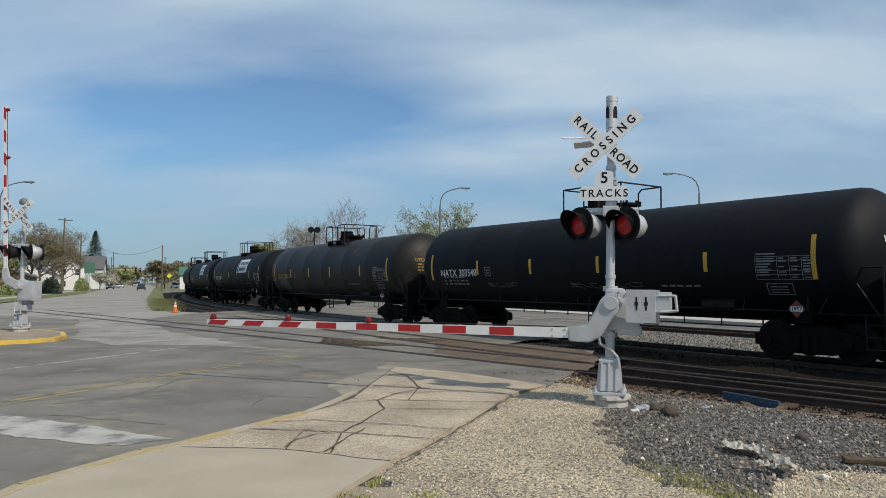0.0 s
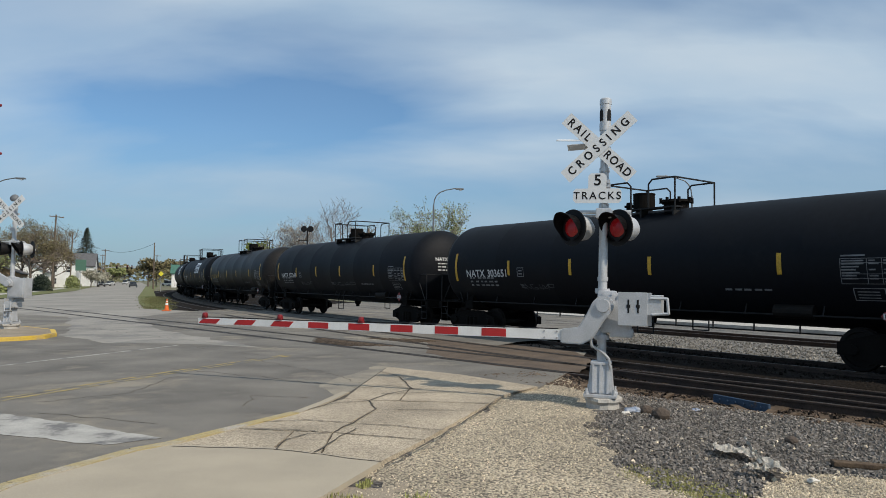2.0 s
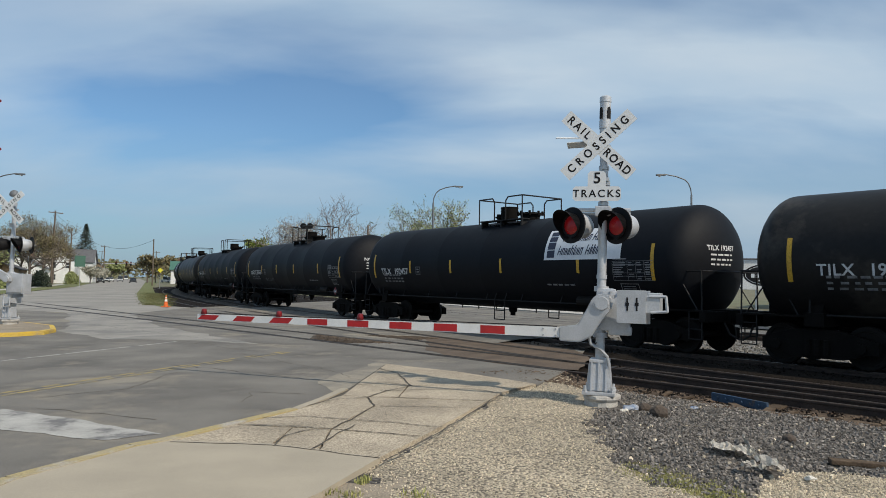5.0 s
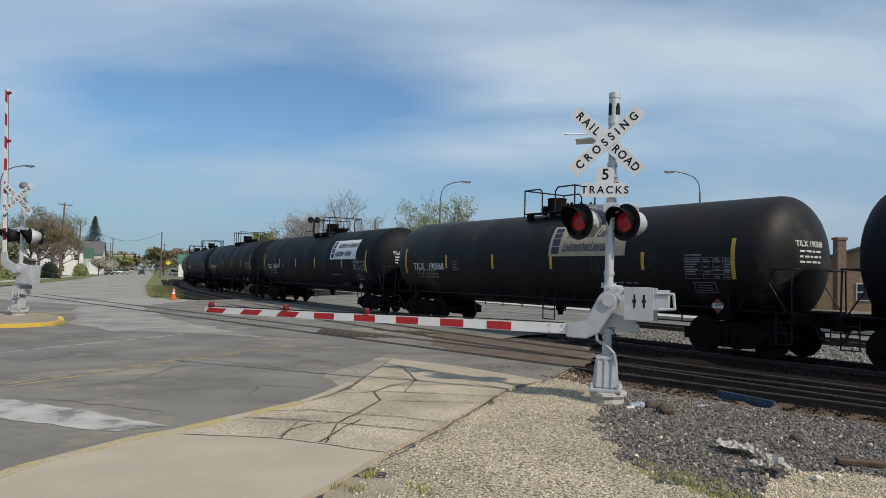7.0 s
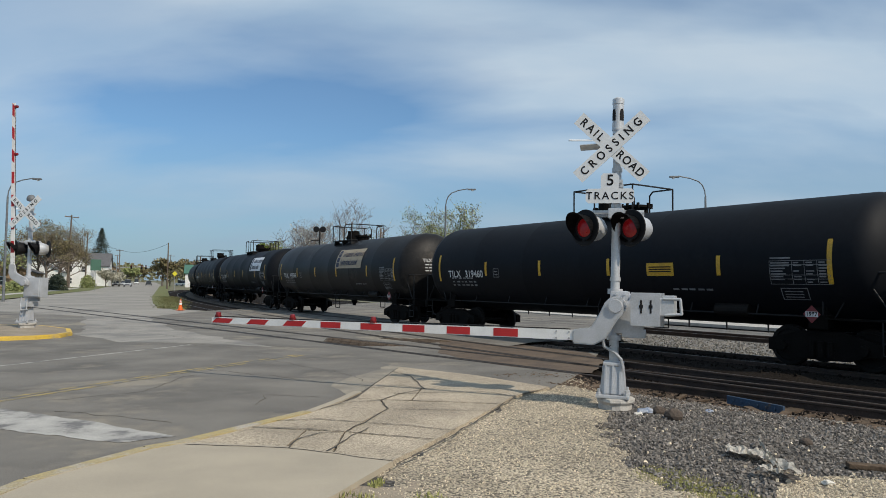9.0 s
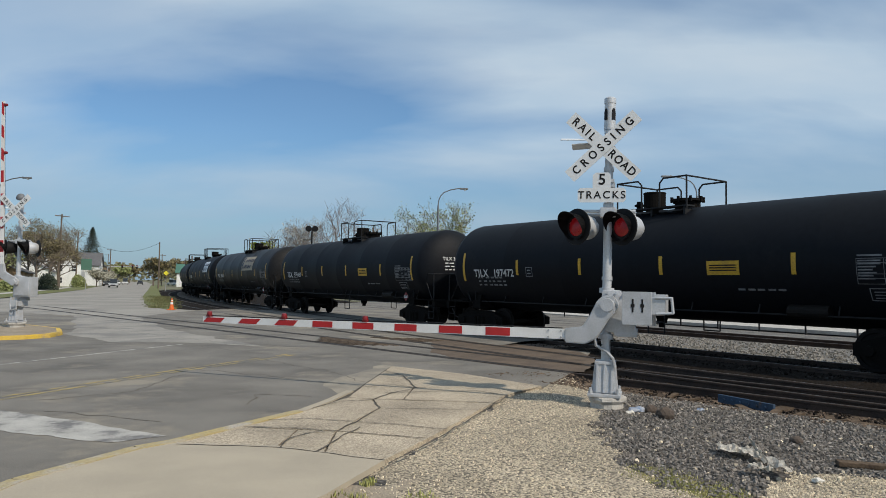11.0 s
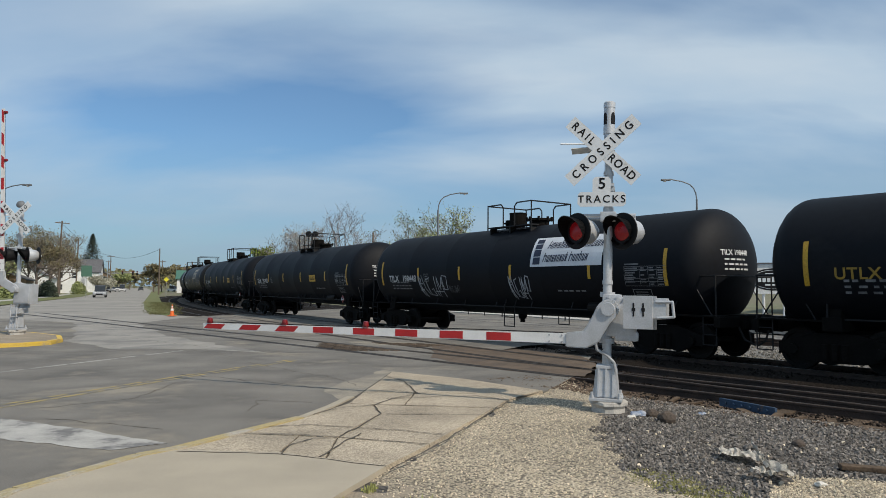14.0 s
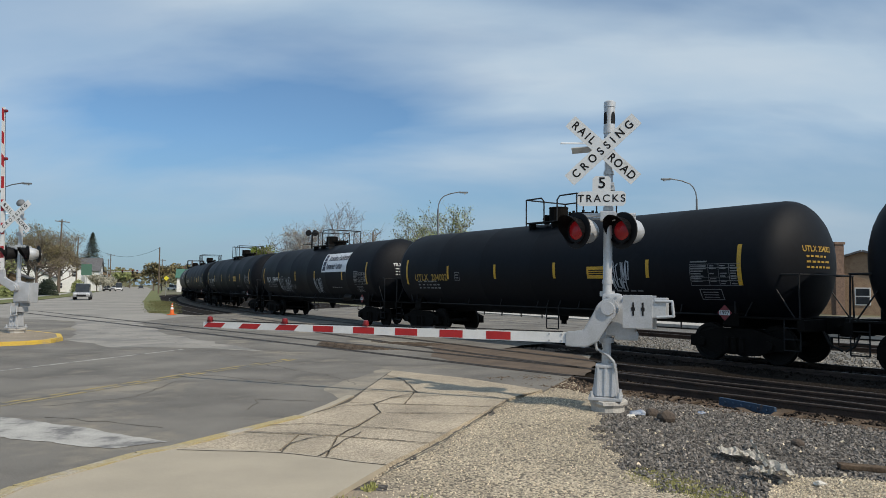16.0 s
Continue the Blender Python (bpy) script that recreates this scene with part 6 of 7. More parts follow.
def utility_pole(x, y, height, arm=True, lean=0.0, turn=60):
    pole = thing("utility_pole", "weathered wooden utility pole", "utility pole", pose(x, y, -0.03, 0, lean, 0), "utility poles")
    bm = bmesh.new()
    cyl(bm, (0, 0, 0), (0, 0, height), 0.17, 0.11, 10)
    part("pole", bm, M_WOODPOLE, pole)
    if arm:
        bm = bmesh.new()
        mm = pose(0, 0, height - 0.35, 0, 0, turn)
        bx(bm, (0, -0.14, 0), (2.4, 0.10, 0.13), mm)
        cross = part("cross_arm", bm, M_WOODPOLE, pole)
        for k in (-1.1, -0.5, 0.5, 1.1):
            bm = bmesh.new()
            cyl(bm, mm @ Vector((k, -0.14, 0.06)), mm @ Vector((k, -0.14, 0.24)), 0.045, 0.03, 8)
            part("insulator", bm, M_GREYPIPE, cross)


for px, d, h, arm, lean in ((109, 114, 12.2, True, 1.5), (141, 150, 11.8, False, 1), (201, 200, 10.4, True, 0), (287, 150, 9.8, False, 0), (292, 215, 9.6, True, 0), (197, 260, 11, True, 0), (664, 95, 9.2, False, 0), (345, 120, 6.0, False, 0)):
    utility_pole((px - 784) / 1260 * d, d, h, arm, lean)


def wire(a, b, sag):
    cu = bmesh.new()
    a, b = Vector(a), Vector(b)
    pts = [a.lerp(b, i / 12) - Vector((0, 0, sag * 4 * (i / 12) * (1 - i / 12))) for i in range(13)]
    tube(cu, [tuple(p) for p in pts], 0.03, 4)
    solid("overhead_wire", cu, M_BLACK, "thin black overhead wire between poles", "wire")


def at_px(px, d, z):
    return ((px - 784) / 1260 * d, d, z)


wire(at_px(109, 114, 12.0), at_px(201, 200, 10.2), 1.0)
wire(at_px(109, 114, 11.4), at_px(141, 150, 11.4), 0.5)
wire(at_px(201, 200, 10.2), at_px(287, 150, 9.6), 1.2)


def rail_signal():
    sig = thing("rail_signal", "dark railway signal heads on a post", "railway signal", pose(*at_px(556, 70, -0.03)))
    bm = bmesh.new()
    cyl(bm, (0, 0, 0), (0, 0, 7.2), 0.09, 0.07, 10)
    part("post", bm, M_PIPE, sig)
    for x in (-0.32, 0.32):
        bm = bmesh.new()
        lathe(bm, [(0, 0), (0.30, 0), (0.30, 0.04), (0, 0.04)], 20, pose(x, -0.16, 7.1, 90))
        cyl(bm, (x, -0.10, 7.1), (x, 0.35, 7.1), 0.2, 0.16, 14)
        part("signal_head", bm, M_BLACK, sig)
    bm = bmesh.new()
    bx(bm, (-0.45, 0, 6.0), (0.9, 0.12, 0.06))
    part("bracket", bm, M_PIPE, sig)


rail_signal()


def traffic_light(px, d, side):
    x, y, _ = at_px(px, d, 0)
    tl = thing("traffic_light", "traffic lights hanging from a long mast arm", "traffic light", pose(x, y, -0.03, 0, 0, 20), "traffic lights")
    bm = bmesh.new()
    cyl(bm, (0, 0, 0), (0, 0, 6.2), 0.16, 0.12, 10)
    tube(bm, [(0, 0, 5.9), (side * 10, 0, 6.3)], 0.10, 8)
    part("mast_arm", bm, M_GREYPIPE, tl)
    for k in (4.5, 9.0):
        bm = bmesh.new()
        bx(bm, (side * k, -0.1, 6.1), (0.5, 0.35, 1.3), bevel=0.05)
        box = part("signal_head", bm, M_BLACK, tl)
        bm = bmesh.new()
        lathe(bm, [(0, 0.02), (0.15, 0), (0, 0)], 12, pose(side * k, -0.29, 6.5, 90))
        part("lens", bm, M_LENS, box)


traffic_light(196, 235, 1)
traffic_light(292, 240, -1)


def road_sign(px, d, w, h, z, material, label, diamond=False):
    x, y, _ = at_px(px, d, 0)
    sign = thing("road_sign", label, "road sign", pose(x, y, -0.03, 0, 0, 18))
    bm = bmesh.new()
    cyl(bm, (0, 0.05, 0), (0, 0.05, z), 0.04, 0.04, 8)
    part("post", bm, M_GREYPIPE, sign)
    bm = bmesh.new()
    bx(bm, (0, 0, 0), (w, 0.02, h), pose(0, 0, z, 0, 45 if diamond else 0), bevel=0.006)
    part("panel", bm, material, sign)


road_sign(300, 120, 0.62, 0.62, 3.0, M_SIGN_YELLOW, "yellow diamond warning sign on a post", True)
road_sign(159, 110, 1.5, 1.7, 4.1, M_SIGN_GREEN, "green street sign panel on a post")


# ---------------------------------------------------------------- trees
def tree(px, d, height, spread, leaf, label, count, seed, bark=M_BARK, leaf_size=0.22, limbs=7, trunk=0.2, depth=5, low=0.25):
    rnd = random.Random(seed)
    x, y, _ = at_px(px, d, 0)
    ob = thing("tree", label, "tree", pose(x, y, -0.05, 0, 0, rnd.uniform(0, 360)))
    tips, tv, tf = [], [], []

    def limb(p, q, r0, r1, seg):
        d = (q - p).normalized()
        u = d.orthogonal().normalized()
        w = d.cross(u)
        n = len(tv)
        for c, r in ((p, r0), (q, r1)):
            for i in range(seg):
                a = 2 * math.pi * i / seg
                tv.append(c + (u * math.cos(a) + w * math.sin(a)) * r)
        for i in range(seg):
            tf.append((n + i, n + (i + 1) % seg, n + seg + (i + 1) % seg, n + seg + i))

    def grow(p, way, length, r, level):
        q = p + way * length
        limb(p, q, r, max(r * 0.6, 0.012), 8 if level == 0 else 5 if level == 1 else 3)
        tips.append((q, level))
        tips.append(((p + q) / 2, level))
        if level >= depth or length < 0.15:
            return
        for _ in range(3 if level else limbs):
            side = Vector((rnd.gauss(0, 1), rnd.gauss(0, 1), rnd.gauss(0.25, 0.5))).normalized()
            mix = 0.62 if level else 0.85
            start = p.lerp(q, rnd.uniform(0.45, 1.0))
            w = (way * (1 - mix) + side * mix * spread + Vector((0, 0, 0.28))).normalized()
            grow(start, w, length * rnd.uniform(0.52, 0.80), max(r * 0.52, 0.014), level + 1)

    grow(Vector((0, 0, 0)), Vector((rnd.uniform(-0.06, 0.06), rnd.uniform(-0.06, 0.06), 1)).normalized(), height * 0.42, trunk, 0)
    k = height / max(t[0].z for t in tips)
    me = bpy.data.meshes.new("trunk")
    me.from_pydata([tuple(v * k) for v in tv], [], tf)
    me.materials.append(bark)
    part("trunk", me, None, ob, "trunk and bare branches")
    if not count:
        return
    ends = [t[0] * k for t in tips if t[1] >= 2 and t[0].z * k > height * low]
    verts, faces = [], []
    for _ in range(count):
        c = rnd.choice(ends) + Vector((rnd.gauss(0, 0.28), rnd.gauss(0, 0.28), rnd.gauss(0, 0.24)))
        u = Vector((rnd.gauss(0, 1), rnd.gauss(0, 1), rnd.gauss(0, 1))).normalized()
        v = u.orthogonal().normalized()
        s = leaf_size * rnd.uniform(0.5, 1.2)
        n = len(verts)
        verts += [tuple(c - u * s), tuple(c + v * s * 0.5), tuple(c + u * s), tuple(c - v * s * 0.5)]
        faces.append((n, n + 1, n + 2, n + 3))
    me = bpy.data.meshes.new("crown")
    me.from_pydata(verts, [], faces)
    me.materials.append(leaf)
    tagged(part("crown", me, None, ob), kind="stuff")


tree(598, 98, 14.0, 1.15, M_LEAF_PINK, "bare grey tree with swelling buds", 500, 1, M_TWIG, 0.10, 9)
tree(520, 105, 11.8, 1.3, M_LEAF_PINK, "bare pale tree with fine twigs", 900, 2, M_TWIG, 0.12, 10)
tree(555, 110, 11.6, 1.3, M_LEAF_PINK, "bare pale tree with fine twigs", 700, 12, M_TWIG, 0.12, 10)
tree(800, 88, 12.6, 1.0, M_LEAF, "tree with fresh yellow-green spring leaves", 4600, 3, M_TWIG, 0.13, 9)
tree(735, 92, 12.2, 1.1, M_LEAF, "tree with fresh yellow-green spring leaves", 4600, 4, M_TWIG, 0.13, 9)
tree(692, 95, 10.0, 1.0, M_LEAF, "tree with thin spring leaves", 2600, 5, M_TWIG, 0.12, 8)
tree(455, 130, 9.2, 1.0, M_LEAF_YELLOW, "bright yellow-green leafing tree", 3600, 6, M_BARK, 0.3, 8)
tree(72, 105, 11.2, 0.95, M_LEAF_TAN, "tree with tan spring buds", 3200, 7, M_BARK, 0.14, 12)
tree(92, 118, 11.4, 0.95, M_LEAF_TAN, "tree with tan spring buds", 3000, 8, M_BARK, 0.14, 12)
tree(55, 120, 11.6, 0.95, M_LEAF_TAN, "tree with tan and green spring buds", 3400, 9, M_BARK, 0.14, 12)
tree(112, 140, 11.5, 0.95, M_LEAF_TAN, "tree with tan spring buds", 3000, 29, M_BARK, 0.15, 12)
tree(20, 110, 9.0, 1.1, M_LEAF, "tree with thin green spring leaves", 1800, 18, M_BARK, 0.20, 10)
tree(178, 170, 4.2, 1.2, M_LEAF_PINK, "small tree in pale blossom", 2600, 10, M_BARK, 0.22, 8, 0.12, 4, 0.15)
tree(192, 190, 4.2, 1.2, M_LEAF_PINK, "small tree in pale blossom", 2000, 11, M_BARK, 0.22, 8, 0.12, 4, 0.15)
tree(278, 210, 8.2, 1.0, M_LEAF_TAN, "tall leafing street tree", 2600, 13, M_BARK, 0.38, 8)
tree(236, 330, 9.0, 1.2, M_LEAF_TAN, "green leafing street tree", 2200, 14, M_BARK, 0.5, 8)
tree(215, 300, 8.0, 1.2, M_LEAF, "green leafing street tree", 2200, 15, M_BARK, 0.5, 8)
tree(330, 230, 9.0, 1.2, M_LEAF_TAN, "tan budding tree behind the train", 2200, 16, M_BARK, 0.4, 8)


tree(1215, 62, 5.6, 1.1, M_LEAF, "leafing tree behind the train", 2600, 41, M_BARK, 0.16, 8)
tree(1258, 66, 5.8, 1.1, M_LEAF, "leafing tree behind the train", 2600, 42, M_BARK, 0.16, 8)


def spruce(px, d, height, seed):
    rnd = random.Random(seed)
    x, y, _ = at_px(px, d, 0)
    ob = thing("tree", "tall dark green spruce tree", "tree", pose(x, y, -0.05))
    bm = bmesh.new()
    cyl(bm, (0, 0, 0), (0, 0, height), 0.2, 0.02, 8)
    part("trunk", bm, M_BARK, ob)
    verts, faces = [], []
    for _ in range(5200):
        z = height * (0.10 + 0.90 * rnd.random() ** 1.3)
        tier = (z * 1.6) % 1.0
        r = (0.25 + (height - z) * 0.48) * (0.45 + 0.6 * (1 - tier)) * rnd.random() ** 0.4
        a = rnd.uniform(0, 6.283)
        c = Vector((r * math.cos(a), r * math.sin(a), z - r * 0.25))
        u = Vector((math.cos(a), math.sin(a), rnd.uniform(-0.7, 0.1))) * rnd.uniform(0.2, 0.5)
        v = Vector((-math.sin(a), math.cos(a), 0.2)) * 0.16
        n = len(verts)
        verts += [tuple(c - u), tuple(c + v), tuple(c + u), tuple(c - v)]
        faces.append((n, n + 1, n + 2, n + 3))
    me = bpy.data.meshes.new("crown")
    me.from_pydata(verts, [], faces)
    me.materials.append(M_NEEDLE)
    tagged(part("crown", me, None, ob), kind="stuff")


spruce(168, 225, 18.2, 1)


def bushes():
    rnd = random.Random(4)
    for px, d, w, h in ((92, 112, 3.0, 2.6), (146, 150, 3.4, 2.6), (20, 100, 4.0, 1.6)):
        x, y, _ = at_px(px, d, 0)
        verts, faces = [], []
        for _ in range(1100):
            a, b, r = rnd.uniform(0, 6.283), rnd.uniform(0, 1.5), rnd.random() ** 0.33
            c = Vector((w / 2 * r * math.cos(a) * math.cos(b), w / 2 * r * math.sin(a) * math.cos(b), h * r * math.sin(b) * rnd.uniform(0.8, 1.1) + 0.02))
            u = Vector((rnd.gauss(0, 1), rnd.gauss(0, 1), rnd.gauss(0, 1))).normalized() * 0.16
            v = u.orthogonal() * 0.6
            n = len(verts)
            verts += [tuple(c - u), tuple(c + v), tuple(c + u), tuple(c - v)]
            faces.append((n, n + 1, n + 2, n + 3))
        me = bpy.data.meshes.new("bush")
        me.from_pydata(verts, [], faces)
        me.materials.append(M_NEEDLE if px == 92 else M_LEAF)
        tagged(new("bush", me), "dense green bush on the lawn", "bush").matrix_basis = pose(x, y, 0.0)


bushes()


def far_woods():
    rnd = random.Random(8)
    verts, faces = [], []
    for _ in range(34000):
        a = radians(rnd.uniform(-62, 62))
        d = rnd.uniform(420, 620)
        x, y = d * math.sin(a), d * math.cos(a)
        if abs(x / y + 0.4135) < 0.02 and d < 560:
            continue
        hmax = 11 + 7 * noise.noise((x * 0.02, y * 0.02, 0)) + 3 * noise.noise((x * 0.1, y * 0.1, 5))
        z = max(0.3, hmax * rnd.random() ** 0.6)
        u = Vector((rnd.gauss(0, 1), rnd.gauss(0, 1), rnd.gauss(0, 1))).normalized() * rnd.uniform(0.7, 1.6)
        v = u.orthogonal() * 0.7
        c = Vector((x, y, z))
        n = len(verts)
        verts += [tuple(c - u), tuple(c + v), tuple(c + u), tuple(c - v)]
        faces.append((n, n + 1, n + 2, n + 3))
    me = bpy.data.meshes.new("far_woods")
    me.from_pydata(verts, [], faces)
    me.materials.append(M_WOODS)
    tagged(new("far_woods", me), "distant band of budding woods along the horizon", "woods", kind="stuff")


far_woods()


# ---------------------------------------------------------------- houses and buildings
def house(px, d, w, depth, eave, ridge, wall_m, roof_m, label, turn=22, windows=3, storeys=2, name="house"):
    x, y, _ = at_px(px, d, 0)
    ob = thing(name, label, name, pose(x, y, -0.05, 0, 0, turn))
    bm = bmesh.new()
    prism(bm, [(-w / 2, 0), (w / 2, 0), (w / 2, eave), (0, ridge), (-w / 2, eave)], -depth / 2, depth / 2, pose(0, 0, 0, 90))
    part("wall", bm, wall_m, ob)
    for s in (-1, 1):
        bm = bmesh.new()
        a, b = Vector((s * (w / 2 + 0.35), 0, eave - 0.35 * (ridge - eave) / (w / 2))), Vector((0, 0, ridge))
        n = Vector((-(b - a).z, 0, (b - a).x)) * (1 if s < 0 else -1)
        n = n.normalized() * 0.14
        lo = [a, b, b + n, a + n]
        f0 = [bm.verts.new((p.x, -depth / 2 - 0.4, p.z + 0.02)) for p in lo]
        f1 = [bm.verts.new((p.x, depth / 2 + 0.4, p.z + 0.02)) for p in lo]
        bm.faces.new(f0)
        bm.faces.new(f1[::-1])
        for i in range(4):
            bm.faces.new((f0[i], f0[i - 1], f1[i - 1], f1[i]))
        part("roof", bm, roof_m, ob)
    for level in range(storeys):
        for k in range(windows):
            zc = 1.5 + level * 2.7
            xc = -w / 2 + w * (k + 0.5) / windows
            for front in (0, 1):
                mm = pose(xc, -depth / 2 - 0.02, zc) if front == 0 else pose(w / 2 + 0.02, -depth / 2 + depth * (k + 0.5) / windows, zc, 0, 0, 90)
                bm = bmesh.new()
                bx(bm, (0, 0, 0), (1.1, 0.08, 1.4), mm)
                win = part("window", bm, M_SIDING, ob)
                bm = bmesh.new()
                bx(bm, (0, -0.045, 0.33), (0.92, 0.02, 0.56), mm)
                bx(bm, (0, -0.045, -0.33), (0.92, 0.02, 0.56), mm)
                part("pane", bm, M_GLASS, win)
    bm = bmesh.new()
    bx(bm, (w * 0.18, depth * 0.2, ridge + 0.2), (0.6, 0.6, 1.4), bevel=0.03)
    part("chimney", bm, M_BRICK_DARK, ob)


house(118, 168, 8.6, 11.0, 5.4, 8.4, M_SIDING, M_ROOF, "white two-storey house with grey roof")
house(146, 196, 9.0, 11.0, 5.6, 9.0, M_SIDING, M_ROOF, "white two-storey house with dark grey roof", 110)
house(58, 158, 10.0, 9.0, 3.4, 6.0, M_SIDING, M_ROOF, "white single-storey house with grey roof", storeys=1)
house(2, 112, 9.0, 8.0, 2.7, 4.4, M_BRICK, M_ROOF, "tan single-storey house with grey roof", storeys=1)
house(176, 240, 9.0, 10.0, 5.2, 8.0, M_BRICK, M_ROOF, "tan two-storey house with grey roof")
house(340, 200, 9.0, 6.0, 3.9, 6.2, M_SIDING, M_ROOF_GREEN, "white building with a green metal roof", 108, 3, 1, "commercial_building")
house(1530, 62, 11.0, 14.0, 3.2, 5.0, M_BRICK, M_ROOF, "tan brick depot building with grey roof", -30, 3, 1, "depot_building")
house(1700, 75, 14.0, 12.0, 4.2, 6.4, M_BRICK_DARK, M_ROOF, "brown brick building with grey roof", -30, 4, 1, "depot_building")


def chimney_stack():
    bm = bmesh.new()
    bx(bm, (0, 0, 2.8), (0.7, 0.7, 5.6), bevel=0.03)
    bx(bm, (0, 0, 5.65), (0.85, 0.85, 0.2), bevel=0.02)
    solid("brick_chimney", bm, M_BRICK_DARK, "dark square brick chimney stack", "chimney", pose(*at_px(1488, 56, -0.05)))


chimney_stack()


def board_sign():
    x, y, _ = at_px(1374, 46, 0)
    sign = thing("billboard", "white board with a black oval mark on two posts", "billboard", pose(x, y, -0.05, 0, 0, -22))
    for k in (-0.6, 0.6):
        bm = bmesh.new()
        cyl(bm, (k, 0.08, 0), (k, 0.08, 2.0), 0.09, 0.09, 10)
        part("post", bm, M_SIDING, sign)
    bm = bmesh.new()
    bx(bm, (0, 0, 2.65), (3.3, 0.12, 1.9), bevel=0.01)
    panel = part("panel", bm, M_SIDING, sign)
    for w, h, lift, m in ((1.42, 0.72, 0.068, M_BLACK), (1.30, 0.62, 0.074, M_SIGN), (1.27, 0.59, 0.080, M_BLACK)):
        bm = bmesh.new()
        prism(bm, [(w * math.cos(a * math.pi / 18), h * math.sin(a * math.pi / 18)) for a in range(36)], lift - 0.006, lift, Matrix.Translation((0, 0, 2.65)) @ pose(0, 0, 0, 90))
        part("oval", bm, m, panel)
    bm = bmesh.new()
    for k in range(7):
        bx(bm, (-0.84 + 0.28 * k, -0.084, 2.65), (0.20, 0.006, 0.34))
    for zz in (3.0, 2.3):
        bx(bm, (0, -0.084, zz), (1.0, 0.006, 0.10))
    part("print", bm, M_SIGN, panel, "pale blocks of print")
    bm = bmesh.new()
    bx(bm, (0, 0, 3.68), (3.5, 0.3, 0.12), bevel=0.02)
    part("cap", bm, M_ROOF, sign)


board_sign()


def pipe_fence():
    """A low black pipe fence beyond the tracks."""
    fence = thing("pipe_fence", "low black steel pipe fence beyond the tracks", "fence")
    bm = bmesh.new()
    cyl(bm, (0, 0, -0.1), (0, 0, 0.75), 0.04, 0.04, 8)
    post = mesh_of("post", bm, M_PIPE)
    s = -30.0
    last = None
    while s < 26:
        p, h = curve_at(s, -13.5)
        part("post", post, None, fence).matrix_basis = pose(p.x, p.y, 0.0)
        if last is not None:
            for z in (0.35, 0.70):
                bm = bmesh.new()
                tube(bm, [(last.x, last.y, z), (p.x, p.y, z)], 0.03, 6)
                part("bar", bm, M_PIPE, fence)
        last = p
        s += 2.2


pipe_fence()
strip("pavement_platform", [tuple(curve_at(s, -17.5)[0]) for s in range(-40, 60, 6)], 6.0, 0.06, M_CONCRETE, "pale concrete platform road beyond the tracks", "pavement", thick=0.15)


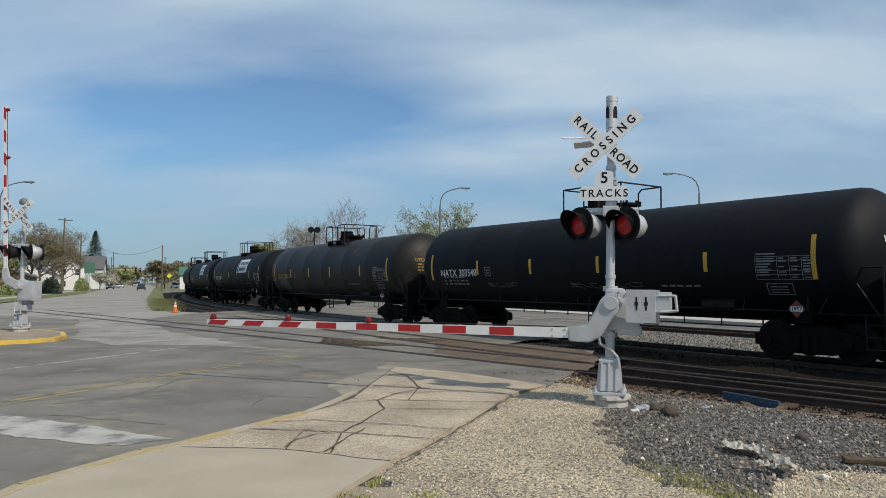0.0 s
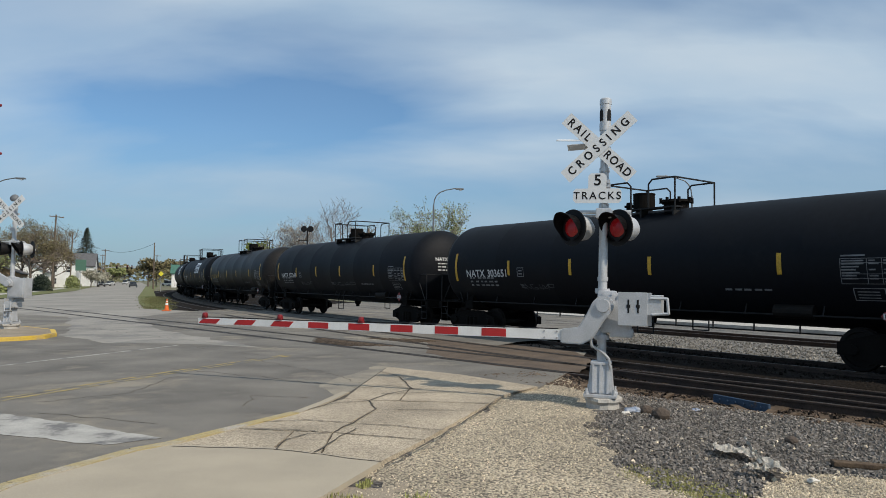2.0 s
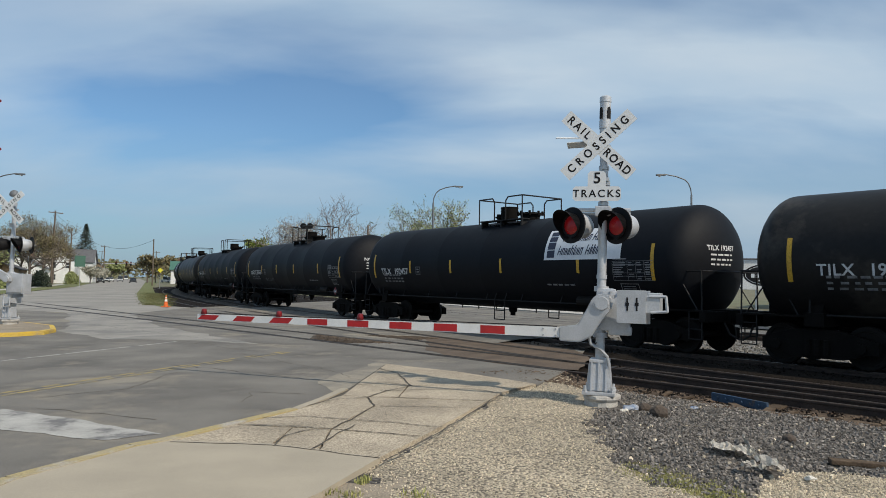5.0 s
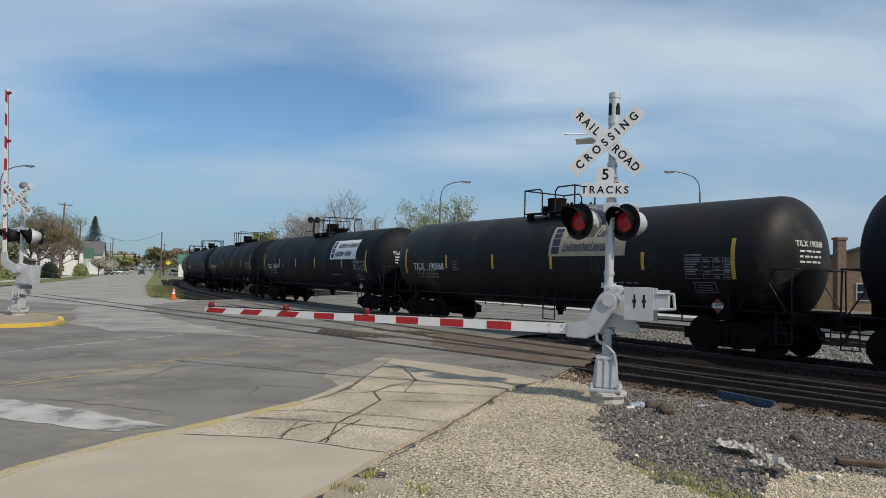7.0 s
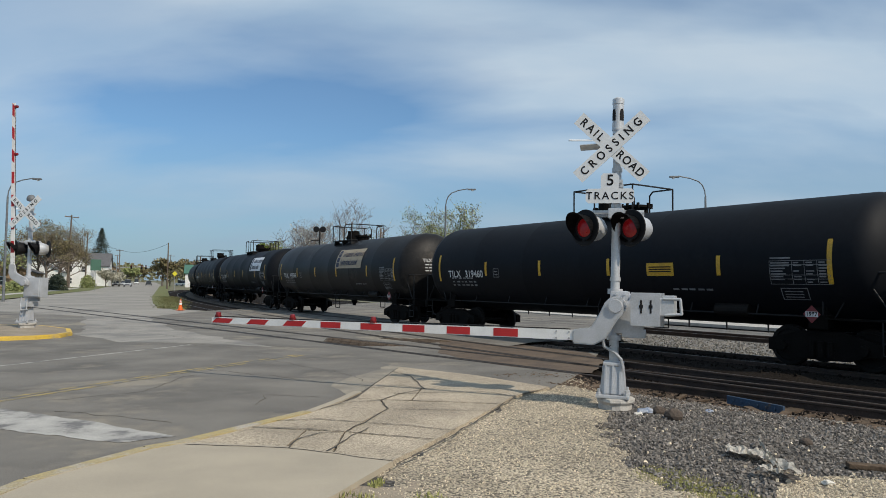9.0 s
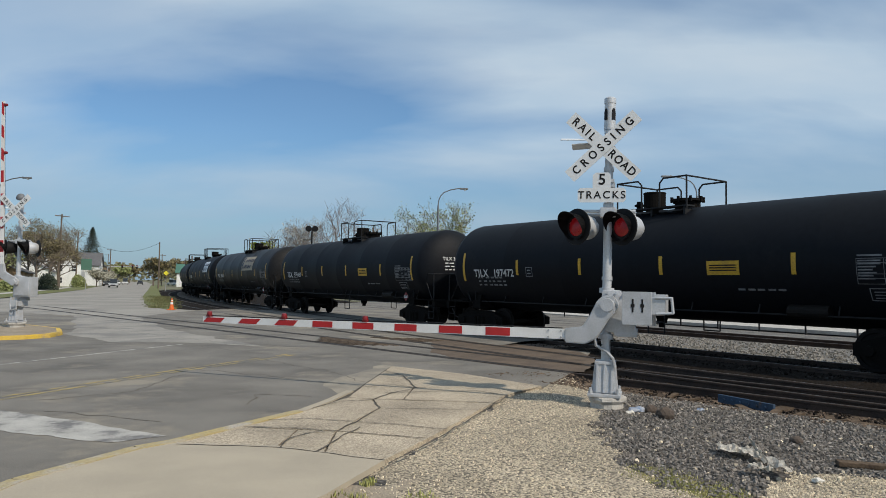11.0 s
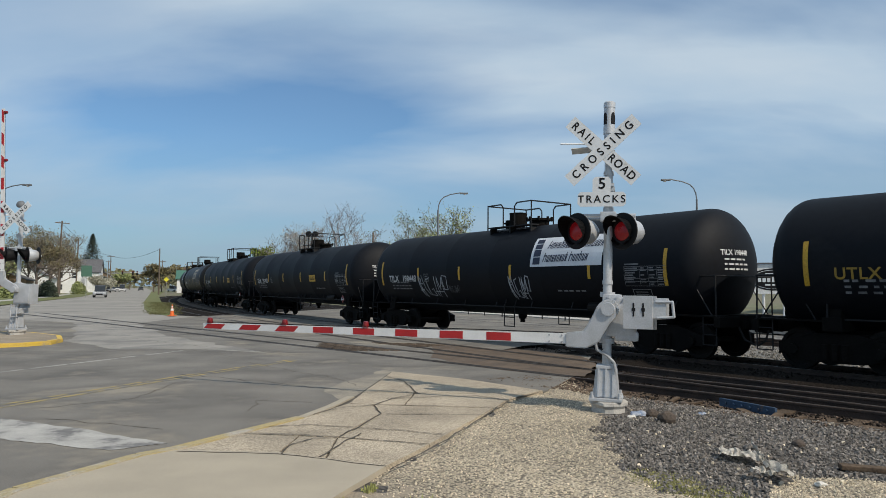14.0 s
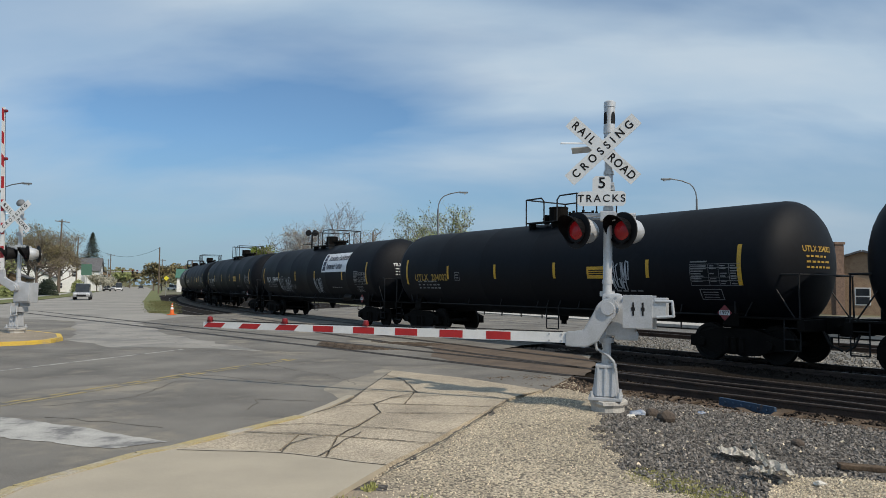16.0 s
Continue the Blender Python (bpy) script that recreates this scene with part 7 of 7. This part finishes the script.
# ---------------------------------------------------------------- vehicles
def vehicle(px, d, paint, label, turn=22.5, kind="sedan"):
    x, y, _ = at_px(px, d, 0)
    v = thing("car", label, "car", pose(x, y, 0.0, 0, 0, turn))
    high = {"sedan": 1.45, "suv": 1.75, "truck": 1.9, "van": 2.3}[kind]
    body = [(-2.25, 0.35), (-2.30, 0.62), (-2.15, 0.86), (-1.2, 0.95), (1.3, 0.98), (2.2, 0.92), (2.25, 0.6), (2.2, 0.32)]
    roof = [(-1.25, 0.93), (-0.65, high - 0.06), (-0.2, high), (0.9, high), (1.35, high - 0.1), (1.85 if kind != "truck" else 1.0, 0.95)]
    mm = pose(0, 0, 0, 90, 0, 90)
    bm = bmesh.new()
    prism(bm, body, -0.88, 0.88, mm)
    bmesh.ops.bevel(bm, geom=bm.edges[:], offset=0.06, segments=2, affect="EDGES")
    b = part("body", bm, PAINTS[paint], v, smooth=True)
    bm = bmesh.new()
    prism(bm, roof, -0.74, 0.74, mm)
    bmesh.ops.bevel(bm, geom=bm.edges[:], offset=0.05, segments=2, affect="EDGES")
    part("cabin", bm, M_GLASS, v, "dark glazed cabin")
    bm = bmesh.new()
    bx(bm, (0, 0.35, high + 0.012), (1.36, 1.3, 0.03), bevel=0.012)
    part("roof", bm, PAINTS[paint], v)
    for xx in (-0.62, 0.62):
        bm = bmesh.new()
        bx(bm, (xx, -2.27, 0.72), (0.34, 0.06, 0.14), bevel=0.02)
        part("headlight", bm, M_SIGN, b)
    bm = bmesh.new()
    bx(bm, (0, -2.29, 0.52), (1.0, 0.05, 0.2), bevel=0.02)
    part("grille", bm, M_BLACK, b)
    for yy in (-1.4, 1.4):
        for xx in (-0.82, 0.82):
            bm = bmesh.new()
            lathe(bm, [(0.18, -0.11), (0.31, -0.11), (0.335, -0.07), (0.335, 0.07), (0.31, 0.11), (0.18, 0.11)], 18, pose(xx, yy, 0.335, 0, 90))
            wheel = part("wheel", bm, M_TYRE, v)
            bm = bmesh.new()
            cyl(bm, (xx - 0.09, yy, 0.335), (xx + 0.09, yy, 0.335), 0.2, 0.2, 14)
            part("rim", bm, M_GREYPIPE, wheel)
    return v


vehicle(196, 190, "dark", "dark grey car parked at the kerb", 22.5, "suv")
vehicle(206, 215, "silver", "silver car parked at the kerb")
vehicle(214, 240, "white", "white car parked at the kerb")
vehicle(313, 235, "white", "white pickup parked beside the building", 60, "truck")


def drive(paint, label, kind, pts, away):
    """A car on the street: (seconds, picture column at the start, distance) along its lane."""
    v = vehicle(pts[0][1], pts[0][2], paint, label, 22.5, kind)
    rows = []
    for t, px, d in pts:
        x, y, _ = at_px(px, d, 0)
        rows.append((t, pose(x, y, 0.0, 0, 0, 22.5 + (180 if away else 0))))
    TRAFFIC.append((v, rows))


drive("silver", "silver pickup driving down the street", "truck", [(0, 240, 330), (8.5, 219, 195), (9.2, 216, 185), (11.5, 205, 150), (12.5, 198, 135), (13, 194, 128), (14, 184, 112), (15, 170, 98), (16, 154, 85)], False)
drive("dark", "dark car driving away down the street", "sedan", [(0, 251, 165), (8, 254, 230), (16, 256, 300)], True)
drive("white", "white van driving down the street", "van", [(0, 246, 420), (6.5, 238, 330), (9.2, 232, 285), (12.5, 226, 235), (16, 217, 195)], False)


motions()
